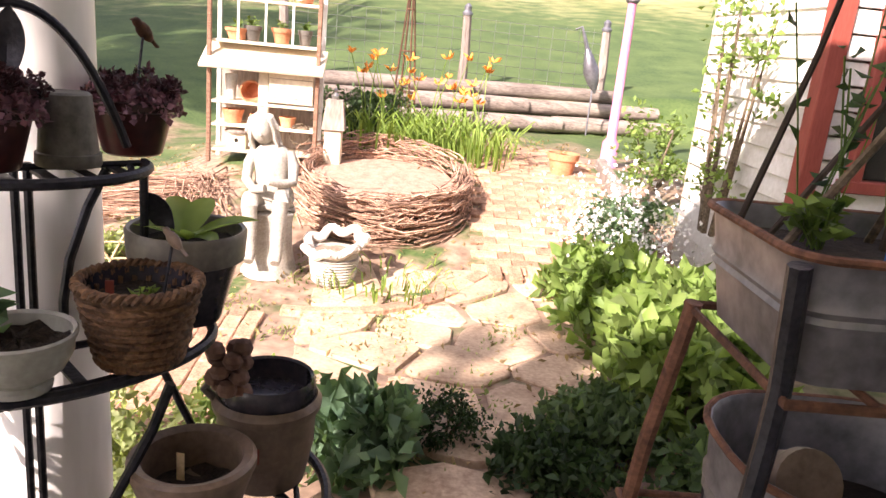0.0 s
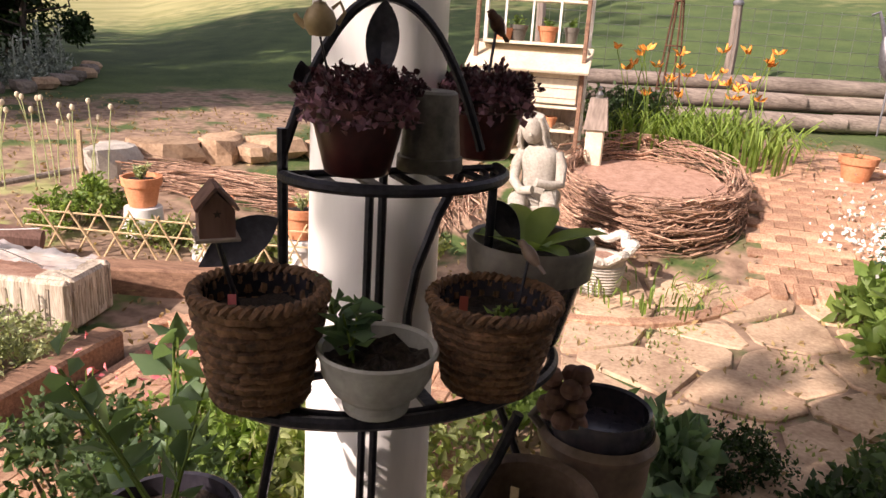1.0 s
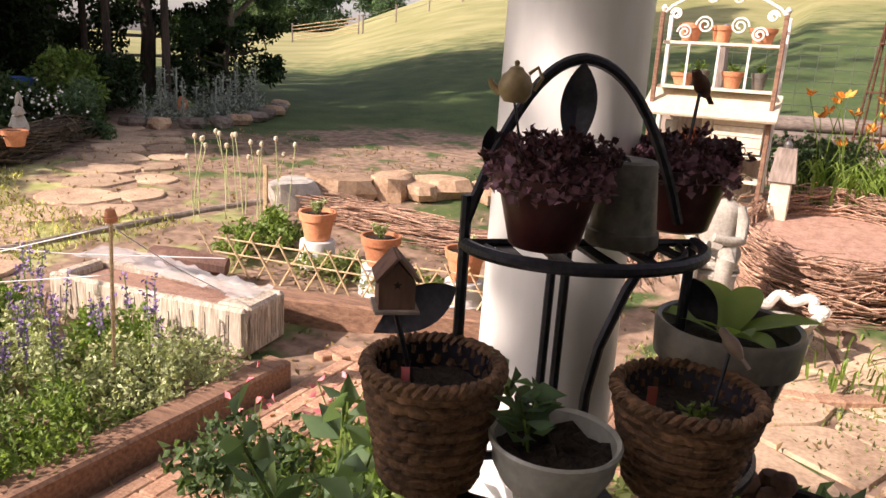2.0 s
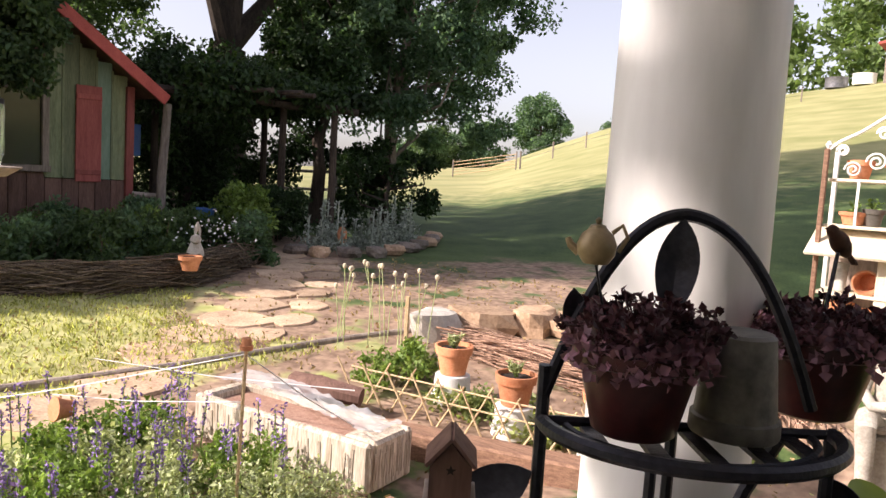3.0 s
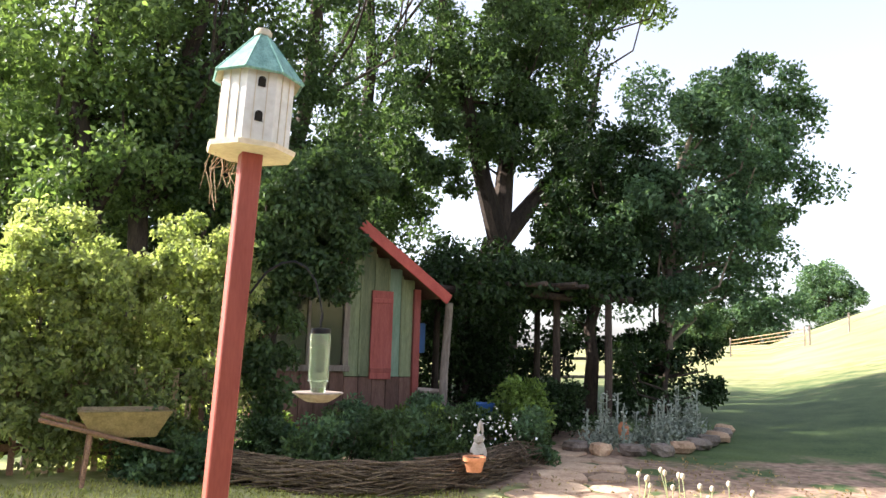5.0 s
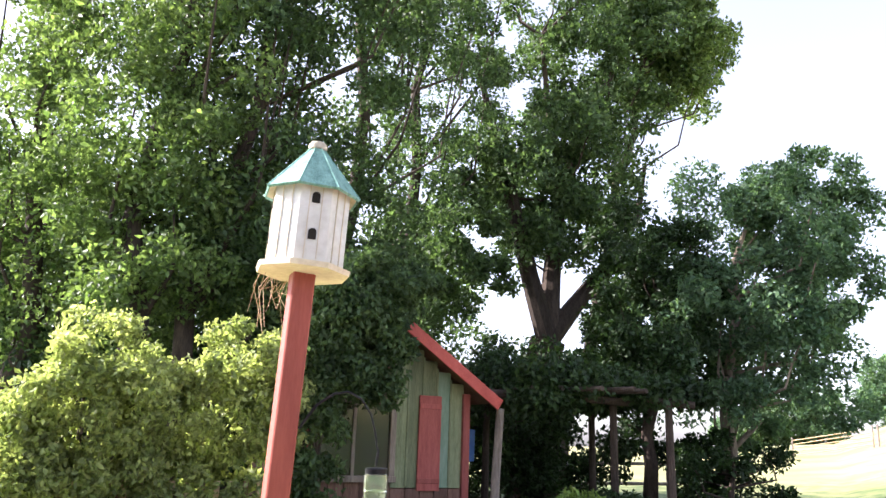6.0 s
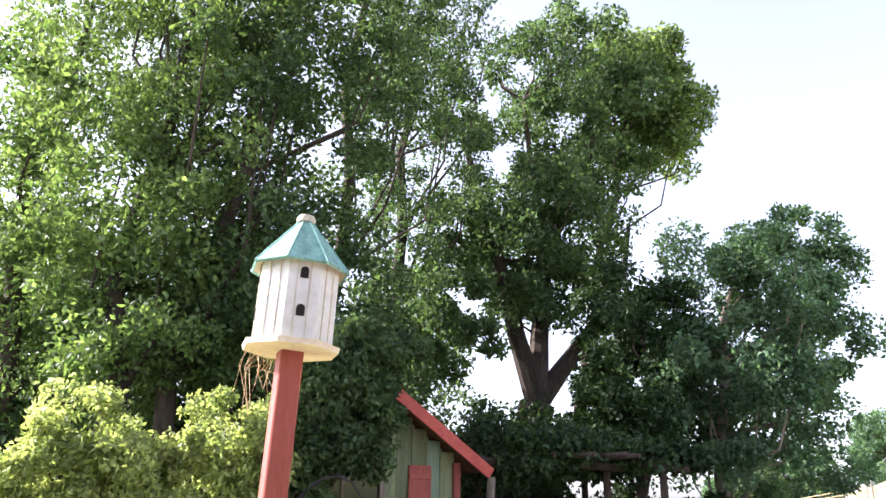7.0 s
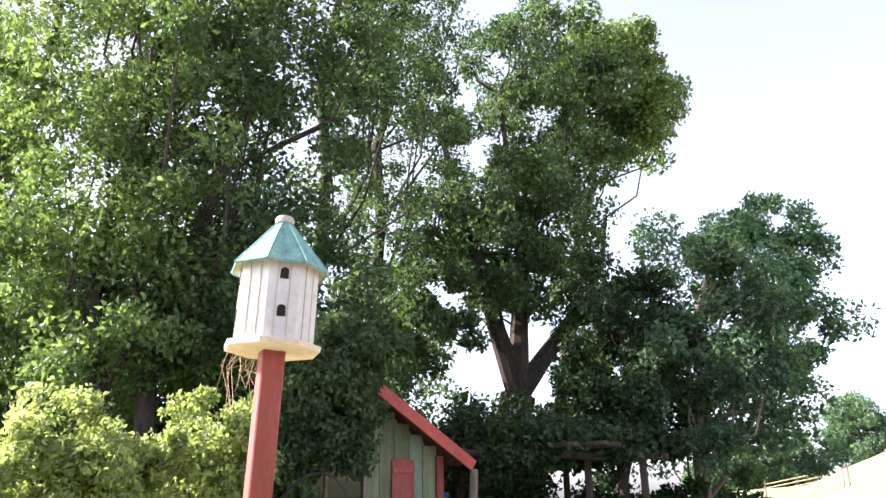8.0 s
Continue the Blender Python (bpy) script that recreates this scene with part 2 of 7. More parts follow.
# ---- mesh helpers ----
class Geo:
    def __init__(self):
        self.v, self.f = [], []

    def add(self, verts, faces):
        k = len(self.v)
        self.v += [tuple(p) for p in verts]
        self.f += [tuple(i + k for i in q) for q in faces]
        return self

    def box(self, c, s, rz=0.0, m=None, ch=0.0):
        hx, hy, hz = s[0] / 2, s[1] / 2, s[2] / 2
        ch = min(ch, 0.45 * min(s))
        t = m if m is not None else Matrix.Translation(c) @ Matrix.Rotation(rz, 4, "Z")
        if ch <= 0:
            vs = [(x * hx, y * hy, z * hz) for x in (-1, 1) for y in (-1, 1) for z in (-1, 1)]
            fs = [(0, 1, 3, 2), (4, 6, 7, 5), (0, 4, 5, 1), (2, 3, 7, 6), (0, 2, 6, 4), (1, 5, 7, 3)]
            return self.add([t @ Vector(p) for p in vs], fs)
        vs, ids = [], {}
        for x in (-1, 1):
            for y in (-1, 1):
                for z in (-1, 1):
                    for a in range(3):
                        p = [x * (hx - ch), y * (hy - ch), z * (hz - ch)]
                        p[a] = (x * hx, y * hy, z * hz)[a]
                        ids[x, y, z, a] = len(vs)
                        vs.append(p)
        fs = []
        for a in range(3):
            b, c2 = (a + 1) % 3, (a + 2) % 3
            for sg in (-1, 1):
                ring = []
                for u, w in ((-1, -1), (1, -1), (1, 1), (-1, 1)):
                    k = [0, 0, 0]
                    k[a], k[b], k[c2] = sg, u, w
                    ring.append(ids[k[0], k[1], k[2], a])
                fs.append(ring if sg > 0 else ring[::-1])
            for u in (-1, 1):
                for w in (-1, 1):
                    q = []
                    for sg, face in ((-1, b), (1, b), (1, c2), (-1, c2)):
                        k = [0, 0, 0]
                        k[a], k[b], k[c2] = sg, u, w
                        q.append(ids[k[0], k[1], k[2], face])
                    fs.append(q if u * w > 0 else q[::-1])
        for x in (-1, 1):
            for y in (-1, 1):
                for z in (-1, 1):
                    q = [ids[x, y, z, a] for a in range(3)]
                    fs.append(q if x * y * z > 0 else q[::-1])
        return self.add([t @ Vector(p) for p in vs], fs)

    def lathe(self, prof, c=(0, 0, 0), seg=24, m=None, squash=1.0, wob=0.0):
        vs, fs = [], []
        for r, z in prof:
            for i in range(seg):
                a = 2 * math.pi * i / seg
                rr = r * (1 + wob * math.sin(3 * a + 9 * z))
                vs.append((rr * math.cos(a), rr * math.sin(a) * squash, z))
        for k in range(len(prof) - 1):
            for i in range(seg):
                j = (i + 1) % seg
                fs.append((k * seg + i, k * seg + j, (k + 1) * seg + j, (k + 1) * seg + i))
        fs.append(tuple(range(seg))[::-1])
        fs.append(tuple((len(prof) - 1) * seg + i for i in range(seg)))
        t = m if m is not None else Matrix.Translation(c)
        return self.add([t @ Vector(p) for p in vs], fs)

    def tube(self, pts, r, seg=7, r2=None, close=False):
        pts = [Vector(p) for p in pts]
        n = len(pts)
        vs, fs = [], []
        up = Vector((0.13, 0.31, 0.94))
        for k, p in enumerate(pts):
            d = (pts[(k + 1) % n] - pts[k - 1]) if close else (pts[min(k + 1, n - 1)] - pts[max(k - 1, 0)])
            if d.length < 1e-6:
                d = Vector((0, 0, 1))
            d.normalize()
            s = d.cross(up)
            if s.length < 0.05:
                s = d.cross(Vector((1, 0, 0)))
            s.normalize()
            w = s.cross(d)
            up = w
            rr = r if r2 is None else r + (r2 - r) * k / max(1, n - 1)
            for i in range(seg):
                a = 2 * math.pi * i / seg
                vs.append(p + s * rr * math.cos(a) + w * rr * math.sin(a))
        for k in range(n if close else n - 1):
            k2 = (k + 1) % n
            for i in range(seg):
                j = (i + 1) % seg
                fs.append((k * seg + i, k * seg + j, k2 * seg + j, k2 * seg + i))
        if not close:
            fs.append(tuple(range(seg))[::-1])
            fs.append(tuple((n - 1) * seg + i for i in range(seg)))
        return self.add(vs, fs)

    def slab(self, poly, z0, z1, zf=None, ch=0.0):
        n = len(poly)
        cx, cy = sum(p[0] for p in poly) / n, sum(p[1] for p in poly) / n
        h = (lambda x, y: 0.0) if zf is None else zf
        low = [(x, y, h(x, y) + z0) for x, y in poly]
        mid = [(x, y, h(x, y) + z1 - ch) for x, y in poly]
        k = 1 - ch / max(0.05, math.hypot(poly[0][0] - cx, poly[0][1] - cy))
        top = [(cx + (x - cx) * k, cy + (y - cy) * k, h(x, y) + z1) for x, y in poly]
        fs = [tuple(range(2 * n, 3 * n)), tuple(range(n))[::-1]]
        for a, b in ((0, n), (n, 2 * n)):
            for i in range(n):
                j = (i + 1) % n
                fs.append((a + i, a + j, b + j, b + i))
        return self.add(low + mid + top, fs)

    def mesh(self, name, material, smooth=True):
        me = bpy.data.meshes.new(name)
        me.from_pydata(self.v, [], self.f)
        me.materials.append(material)
        if smooth:
            me.polygons.foreach_set("use_smooth", [True] * len(me.polygons))
            me.set_sharp_from_angle(angle=radians(38))
        me.update()
        return me


def thing(name, loc, label, category, group="", kind=""):
    ob = new(name)
    ob.empty_display_size = 0.1
    ob.location = loc
    return tagged(ob, label, category, group, kind)


def hang(ob, parent):
    ob.parent = parent
    if parent.parent is None:
        ob.matrix_parent_inverse = Matrix.Translation(-parent.location)
    return ob


def part(name, geo, material, parent, label="", smooth=True):
    ob = new(name, geo.mesh(name, material, smooth) if isinstance(geo, Geo) else geo)
    hang(ob, parent)
    if label:
        ob["label"] = label
    return ob


def solo(name, geo, material, label, category, kind="", group="", smooth=True):
    return tagged(new(name, geo.mesh(name, material, smooth) if isinstance(geo, Geo) else geo), label, category, group, kind)


def smooth01(u):
    u = max(0.0, min(1.0, u))
    return u * u * (3 - 2 * u)


def leaf_mesh(name, pts, size, material, droop=0.2, aspect=0.55, spread=0.35, dirs=None, fold=0.18):
    pts = np.asarray(pts, dtype=np.float64)
    n = len(pts)
    d = rng.normal(size=(n, 3))
    d[:, 2] -= droop
    if dirs is not None:
        d = dirs + spread * d
    d /= np.linalg.norm(d, axis=1)[:, None] + 1e-9
    s = np.cross(d, rng.normal(size=(n, 3)))
    s /= np.linalg.norm(s, axis=1)[:, None] + 1e-9
    w = np.cross(d, s)
    k = size * rng.uniform(0.6, 1.35, size=(n, 1))
    v = np.empty((n, 4, 3))
    v[:, 0] = pts
    v[:, 1] = pts + d * k * 0.5 + s * k * aspect * 0.5 + w * k * fold
    v[:, 2] = pts + d * k
    v[:, 3] = pts + d * k * 0.5 - s * k * aspect * 0.5 + w * k * fold
    me = bpy.data.meshes.new(name)
    me.vertices.add(4 * n)
    me.vertices.foreach_set("co", v.reshape(-1))
    base = np.arange(n)[:, None] * 4
    tri = np.concatenate([base + [0, 1, 2], base + [0, 2, 3]], axis=1).reshape(-1)
    me.loops.add(len(tri))
    me.loops.foreach_set("vertex_index", tri.astype(np.int32))
    me.polygons.add(2 * n)
    me.polygons.foreach_set("loop_start", np.arange(0, 6 * n, 3, dtype=np.int32))
    me.update(calc_edges=True)
    me.materials.append(material)
    return me


def clumps(centres, radii, per, flat=0.7):
    out = []
    for c, r in zip(centres, radii):
        p = rng.normal(size=(per, 3))
        p /= np.linalg.norm(p, axis=1)[:, None]
        p *= (rng.uniform(0.25, 1.0, size=(per, 1)) ** 0.6) * r
        p[:, 2] *= flat
        out.append(p + np.asarray(c))
    return np.concatenate(out)


# ---- terrain ----
SKYLINE = [(-180, 0.3), (-60, 0.2), (-45, 0.3), (-36, 1.0), (-27, 4.5), (-15, 7.3), (-8, 8.4), (15, 9.0), (60, 8.0), (110, 1.0), (180, 0.3)]


def ground_z(x, y):
    r, az = math.hypot(x, y), math.degrees(math.atan2(x, y))
    z = -0.13 - 0.13 * smooth01((-0.5 - x) / 2.1) * smooth01((11.7 - r) / 4)
    z += 0.58 * smooth01((y - 4.3) / 2.9) * smooth01((x + 2.9) / 2)
    z += 0.33 * smooth01((r - 4.2) / 4.5) * smooth01((-1.6 - x) / 2)
    z += 0.52 * smooth01((y - 10.4) / 0.5) * smooth01((x + 2.4) / 1.6)
    if r > 11:
        el = next(b + (d - b) * (az - a) / (c - a) for (a, b), (c, d) in zip(SKYLINE, SKYLINE[1:]) if a <= az <= c)
        top = 1.55 + 80 * math.tan(radians(el))
        z += (top - z) * min(1.0, (r - 11) / 69) ** 1.15
        if r > 80:
            z -= (r - 80) * 0.05
    return z


def ground_material():
    m = mat("lawn", (0.024, 0.056, 0.014), (0.085, 0.125, 0.036), 1.3, 0.9, 0.6, fine=26)
    nt = m.node_tree
    n, l = nt.nodes, nt.links
    b = n["Principled BSDF"]
    grass = b.inputs["Base Color"].links[0].from_socket
    co = n.new("ShaderNodeTexCoord").outputs["Object"]

    def noise_at(scale, detail=5):
        t = n.new("ShaderNodeTexNoise")
        t.inputs["Scale"].default_value, t.inputs["Detail"].default_value = scale, detail
        l.new(co, t.inputs["Vector"])
        return t.outputs[0]

    def ramp(src, a, c, ca=(0, 0, 0), cc=(1, 1, 1)):
        r = n.new("ShaderNodeValToRGB")
        r.color_ramp.elements[0].position, r.color_ramp.elements[1].position = a, c
        r.color_ramp.elements[0].color, r.color_ramp.elements[1].color = (*ca, 1), (*cc, 1)
        l.new(src, r.inputs[0])
        return r.outputs[0]

    def mixed(f, a, c):
        x = n.new("ShaderNodeMix")
        x.data_type = "RGBA"
        l.new(f, x.inputs["Factor"]), l.new(a, x.inputs[6]), l.new(c, x.inputs[7])
        return x.outputs[2]

    def patch(x, y, rx, ry):
        mp = n.new("ShaderNodeMapping")
        mp.vector_type = "TEXTURE"
        mp.inputs["Location"].default_value, mp.inputs["Scale"].default_value = (x, y, 0), (rx, ry, 50)
        l.new(co, mp.inputs["Vector"])
        ln = n.new("ShaderNodeVectorMath")
        ln.operation = "LENGTH"
        l.new(mp.outputs[0], ln.inputs[0])
        w = n.new("ShaderNodeMath")
        w.operation = "MULTIPLY_ADD"
        w.inputs[1].default_value = 0.7
        l.new(noise_at(1.6), w.inputs[0]), l.new(ln.outputs["Value"], w.inputs[2])
        hf = n.new("ShaderNodeMath")
        hf.operation = "MULTIPLY"
        hf.inputs[1].default_value = 0.4
        l.new(w.outputs[0], hf.inputs[0])
        return ramp(hf.outputs[0], 0.46, 0.58, (1, 1, 1), (0, 0, 0))

    dirt = ramp(noise_at(9, 8), 0.3, 0.7, (0.15, 0.095, 0.065), (0.40, 0.28, 0.20))
    meadow = ramp(noise_at(0.35, 6), 0.3, 0.7, (0.19, 0.20, 0.07), (0.34, 0.32, 0.15))
    # sunny meadow on the hill, beyond the mown grass
    far = patch(-4, -2, 30, 30)
    grass = mixed(far, meadow, grass)
    # dry clover lawn before the shed, lightened so its colour carries the sun
    sunlit_clover = ramp(noise_at(5, 7), 0.3, 0.7, (0.28, 0.31, 0.09), (0.56, 0.53, 0.26))
    grass = mixed(patch(-6.9, 1.6, 4.2, 4.4), grass, sunlit_clover)
    for x, y, rx, ry in ((0.2, 5.6, 3.4, 4.4), (-3.3, 4.4, 3.0, 2.3), (-1.5, 2.0, 2.4, 2.4), (-6.2, 6.6, 2.6, 2.4), (-5.0, 9.8, 2.6, 1.7), (-10.5, 6.8, 3.6, 2.8)):
        grass = mixed(patch(x, y, rx, ry), grass, mixed(ramp(noise_at(2.2), 0.52, 0.62), dirt, grass))
    l.new(grass, b.inputs["Base Color"])
    return m


def build_ground():
    radii = [0.0]
    while radii[-1] < 14:
        radii.append(radii[-1] + 0.16)
    while radii[-1] < 900:
        radii.append(radii[-1] * 1.06)
    seg = 300
    vs, fs = [], []
    for r in radii[1:]:
        for i in range(seg):
            a = 2 * math.pi * i / seg
            x, y = r * math.sin(a), r * math.cos(a)
            z = ground_z(x, y) if r < 300 else ground_z(x * 300 / r, y * 300 / r)
            z += 0.02 * noise.noise((x * 1.7, y * 1.7, 0)) + (0.15 * noise.noise((x * 0.12, y * 0.12, 3)) if r > 12 else 0)
            vs.append((x, y, z))
    vs.append((0, 0, ground_z(0, 0)))
    c = len(vs) - 1
    for k in range(len(radii) - 2):
        for i in range(seg):
            j = (i + 1) % seg
            fs.append((k * seg + i, (k + 1) * seg + i, (k + 1) * seg + j, k * seg + j))
    for i in range(seg):
        fs.append((c, i, (i + 1) % seg))
    g = Geo()
    g.v, g.f = vs, [q[::-1] for q in fs]
    ob = solo("ground", g, ground_material(), "sloping lawn with bare earth, rising to a sunny meadow", "ground", "structure")
    ob.data.polygons.foreach_set("use_smooth", [True] * len(ob.data.polygons))
    return ob


build_ground()

# ---- the house porch behind and above the camera ----
g = Geo().box((2.4, -0.55, -0.10), (8.0, 3.6, 0.12), ch=0.01)
solo("porch_floor", g, M["deck"], "weathered grey porch floor beside the garden", "floor", "structure")
# unseen ceiling, its height and left edge set by where its shadow falls
g = Geo().box((2.75, -0.45, 3.6), (6.9, 3.9, 0.14), ch=0.01)
solo("porch_ceiling", g, M["ceiling"], "unseen pale painted boarded porch ceiling, sized for its shadow", "ceiling", "structure")
# unseen wall, left corner and height set to shade the stand and flagstones
g = Geo().box((1.78, -2.53, 2.35), (9.9, 0.16, 5.1))
solo("wall_house", g, M["white_paint"], "unseen plain white house wall behind the porch, sized to shade the stand", "wall", "structure")
g = Geo().box((6.3, -0.45, 1.66), (0.16, 3.95, 3.7))
solo("wall_porch_end", g, M["white_paint"], "plain white wall at the porch end", "wall", "structure")

# ---- porch column ----
def build_column(x, y):
    t = thing("porch_column", (x, y, -0.13), "white painted round porch column with weathered paint", "column")
    part("shaft", Geo().lathe([(0.137, 0.02), (0.135, 0.5), (0.130, 1.0), (0.124, 1.6), (0.117, 2.3), (0.108, 3.525)], (x, y, 0), 48), M["column_paint"], t)
    part("base", Geo().lathe([(0.19, -0.16), (0.19, -0.08), (0.165, -0.05), (0.17, -0.02), (0.15, 0.02), (0.14, 0.03)], (x, y, 0), 40), M["column_paint"], t)
    return t


build_column(-0.452, 1.378)


def circle(c, r, z, a0, a1, n=28):
    return [(c[0] + r * math.cos(radians(a0 + (a1 - a0) * i / n)), c[1] + r * math.sin(radians(a0 + (a1 - a0) * i / n)), z) for i in range(n + 1)]


def build_stand():
    t = thing("plant_stand", (-0.35, 1.2, -0.05), "black wrought iron three-tier plant stand with leaf ornaments", "plant stand")
    chord, front = Vector((0.762, 0.647)), Vector((0.647, -0.762))
    tiers = [("top_shelf", (-0.348, 1.180), 0.188, 0.150, 1.258, 0.010), ("middle_shelf", (-0.325, 1.160), 0.300, 0.190, 0.922, 0.011), ("low_shelf", (-0.22, 1.22), 0.43, 0.36, 0.535, 0.012)]
    for name, c, r, deep, z, w in tiers:
        c = Vector(c)

        def rim(k, a0, a1, n, dz=0.0):
            out = []
            for i in range(n + 1):
                a = radians(a0 + (a1 - a0) * i / n)
                q = c + chord * r * k * math.cos(a) + front * deep * k * math.sin(a)
                out.append((q.x, q.y, z + dz))
            return out

        g = Geo().tube(rim(1.0, 0, 180, 40), w, 8)
        g.tube(rim(0.84, 4, 176, 36, -0.004), w * 0.6, 6)
        a0, a1 = rim(1.0, 0, 180, 1)
        g.tube([a0, ((a0[0] + a1[0]) / 2, (a0[1] + a1[1]) / 2, z), a1], w * 0.7, 6)
        for k in range(-2, 3):
            u = k * 0.34
            back, tip = c + chord * r * u, c + chord * r * u + front * deep * math.sqrt(1 - u * u) * 0.97
            mid2 = (back + tip) / 2
            g.box((mid2.x, mid2.y, z - 0.006), (0.022, (tip - back).length, 0.006), math.atan2(front.y, front.x) - math.pi / 2)
        part(name, g, M["iron"], t)
    feet = [(-0.491, 1.058), (-0.205, 1.302)]
    arch, foot_l, peak, foot_r = [], Vector((-0.491, 1.058, 1.29)), Vector((-0.368, 1.163, 1.53)), Vector((-0.228, 1.282, 1.29))
    for i in range(25):
        u = i / 24
        q = foot_l.lerp(peak, 2 * u) if u < 0.5 else peak.lerp(foot_r, 2 * u - 1)
        arch.append((q.x, q.y, 1.29 + 0.228 * (1 - abs(2 * u - 1) ** 2.2) + 0.012 * (1 - abs(2 * u - 1))))
    part("arch", Geo().tube(arch, 0.0085, 8), M["iron"], t)
    for (x, y), (x2, y2), b in ((feet[0], (-0.59, 0.98), 0.05), (feet[1], (0.06, 1.42), -0.03)):
        pts = [(x, y, 1.33 if b > 0 else 1.262), (x, y, 1.1), (x, y, 0.90), (x + (x2 - x) * 0.5, y + (y2 - y) * 0.5, 0.55), (x2, y2, 0.2), (x2 - b * 0.3, y2, -0.05)]
        part("leg", Geo().tube(pts, 0.0085, 8), M["iron"], t)
    for dx in (-0.012, 0.012):
        part("leg", Geo().tube([(-0.392 + dx, 1.213, 1.258), (-0.394 + dx, 1.212, 0.6), (-0.396 + dx, 1.21, -0.05)], 0.008, 7), M["iron"], t)
    curve = [(-0.255, 1.25, 1.25), (-0.285, 1.235, 1.18), (-0.315, 1.22, 1.08), (-0.325, 1.21, 1.0), (-0.325, 1.205, 0.90)]
    part("curved_stem", Geo().tube(curve, 0.009, 7), M["iron"], t)
    part("curved_stem", Geo().tube([(-0.10, 1.12, 0.89), (-0.13, 1.11, 0.80), (-0.19, 1.08, 0.67), (-0.20, 1.07, 0.54)], 0.010, 7), M["iron"], t)

    def leaf(base, tip, width, thick=0.004, side=(1, 0, 0)):
        b, e, s = Vector(base), Vector(tip), Vector(side).normalized()
        d = (e - b)
        nrm = s.cross(d).normalized()
        top, n = [], 12
        rim = []
        for i in range(n + 1):
            u = i / n
            w = width * math.sin(math.pi * u ** 0.85) ** 0.9 if 0 < u < 1 else 0.001
            rim.append((b + d * u - s * w, b + d * u + nrm * 0.012 * math.sin(math.pi * u), b + d * u + s * w))
        g = Geo()
        vs, fs = [], []
        for off in (thick, -thick):
            for l, m2, r in rim:
                vs += [l + nrm * off * 0.3, m2 + nrm * off, r + nrm * off * 0.3]
        q = 3 * (n + 1)
        for i in range(n):
            for j in (0, 1):
                a = i * 3 + j
                fs.append((a, a + 1, a + 4, a + 3))
                fs.append((q + a, q + a + 3, q + a + 4, q + a + 1))
            fs.append((i * 3, i * 3 + 3, q + i * 3 + 3, q + i * 3))
            fs.append((i * 3 + 2, q + i * 3 + 2, q + i * 3 + 5, i * 3 + 5))
        return g.add(vs, fs)

    mid = arch[12]
    part("leaf_ornament", leaf((mid[0], mid[1] - 0.005, mid[2] - 0.005), (mid[0] + 0.008, mid[1] - 0.045, mid[2] - 0.135), 0.026, side=(0.9, 0.5, 0)), M["iron"], t)
    part("leaf_ornament", leaf((-0.468, 1.075, 1.43), (-0.455, 1.08, 1.345), 0.018, side=(0.9, 0.5, 0)), M["iron"], t)
    part("leaf_ornament", leaf((-0.495, 1.05, 1.19), (-0.605, 1.0, 1.11), 0.032, side=(0.6, 0.02, -0.85)), M["iron"], t)
    part("leaf_ornament", leaf((-0.205, 1.305, 1.20), (-0.15, 1.31, 1.12), 0.024, side=(0.75, 0.1, 0.6)), M["iron"], t)
    return t


build_stand()


def pot_geo(c, r0, r1, h, lip=0.012, wall=0.008, seg=32):
    """A pot from its base up: foot radius r0, mouth radius r1."""
    x, y, z = c
    return Geo().lathe([(r0 * 0.9, 0), (r0, 0.004), (r0 + (r1 - r0) * 0.8, h * 0.8), (r1, h * 0.82), (r1 + lip * 0.4, h * 0.84), (r1 + lip * 0.4, h * 0.985), (r1, h),
                        (r1 - wall, h * 0.995), (r1 - wall * 1.3, h * 0.8), (r0 - wall, h * 0.12)], (x, y, z), seg)


def soil_geo(c, r, z, bumps=0.006):
    g = Geo()
    n, k = 20, 5
    vs = [(c[0], c[1], z + bumps)]
    fs = []
    for j in range(1, k + 1):
        for i in range(n):
            a = 2 * math.pi * i / n
            rr = r * j / k
            vs.append((c[0] + rr * math.cos(a), c[1] + rr * math.sin(a), z + rnd.uniform(-bumps, bumps)))
    for i in range(n):
        fs.append((0, 1 + i, 1 + (i + 1) % n))
    for j in range(k - 1):
        for i in range(n):
            p, q = 1 + j * n + i, 1 + j * n + (i + 1) % n
            fs.append((p, p + n, q + n, q))
    return g.add(vs, fs)


def build_pot(name, c, r0, r1, h, material, label, soil=0.82, **kw):
    t = thing(name, c, label, "plant pot", kw.get("group", ""))
    part("pot_wall", pot_geo(c, r0, r1, h, kw.get("lip", 0.012)), material, t)
    if soil:
        part("soil", soil_geo(c, r0 + (r1 - r0) * soil - 0.006, c[2] + h * soil), M["soil"], t, "dark potting soil")
    return t


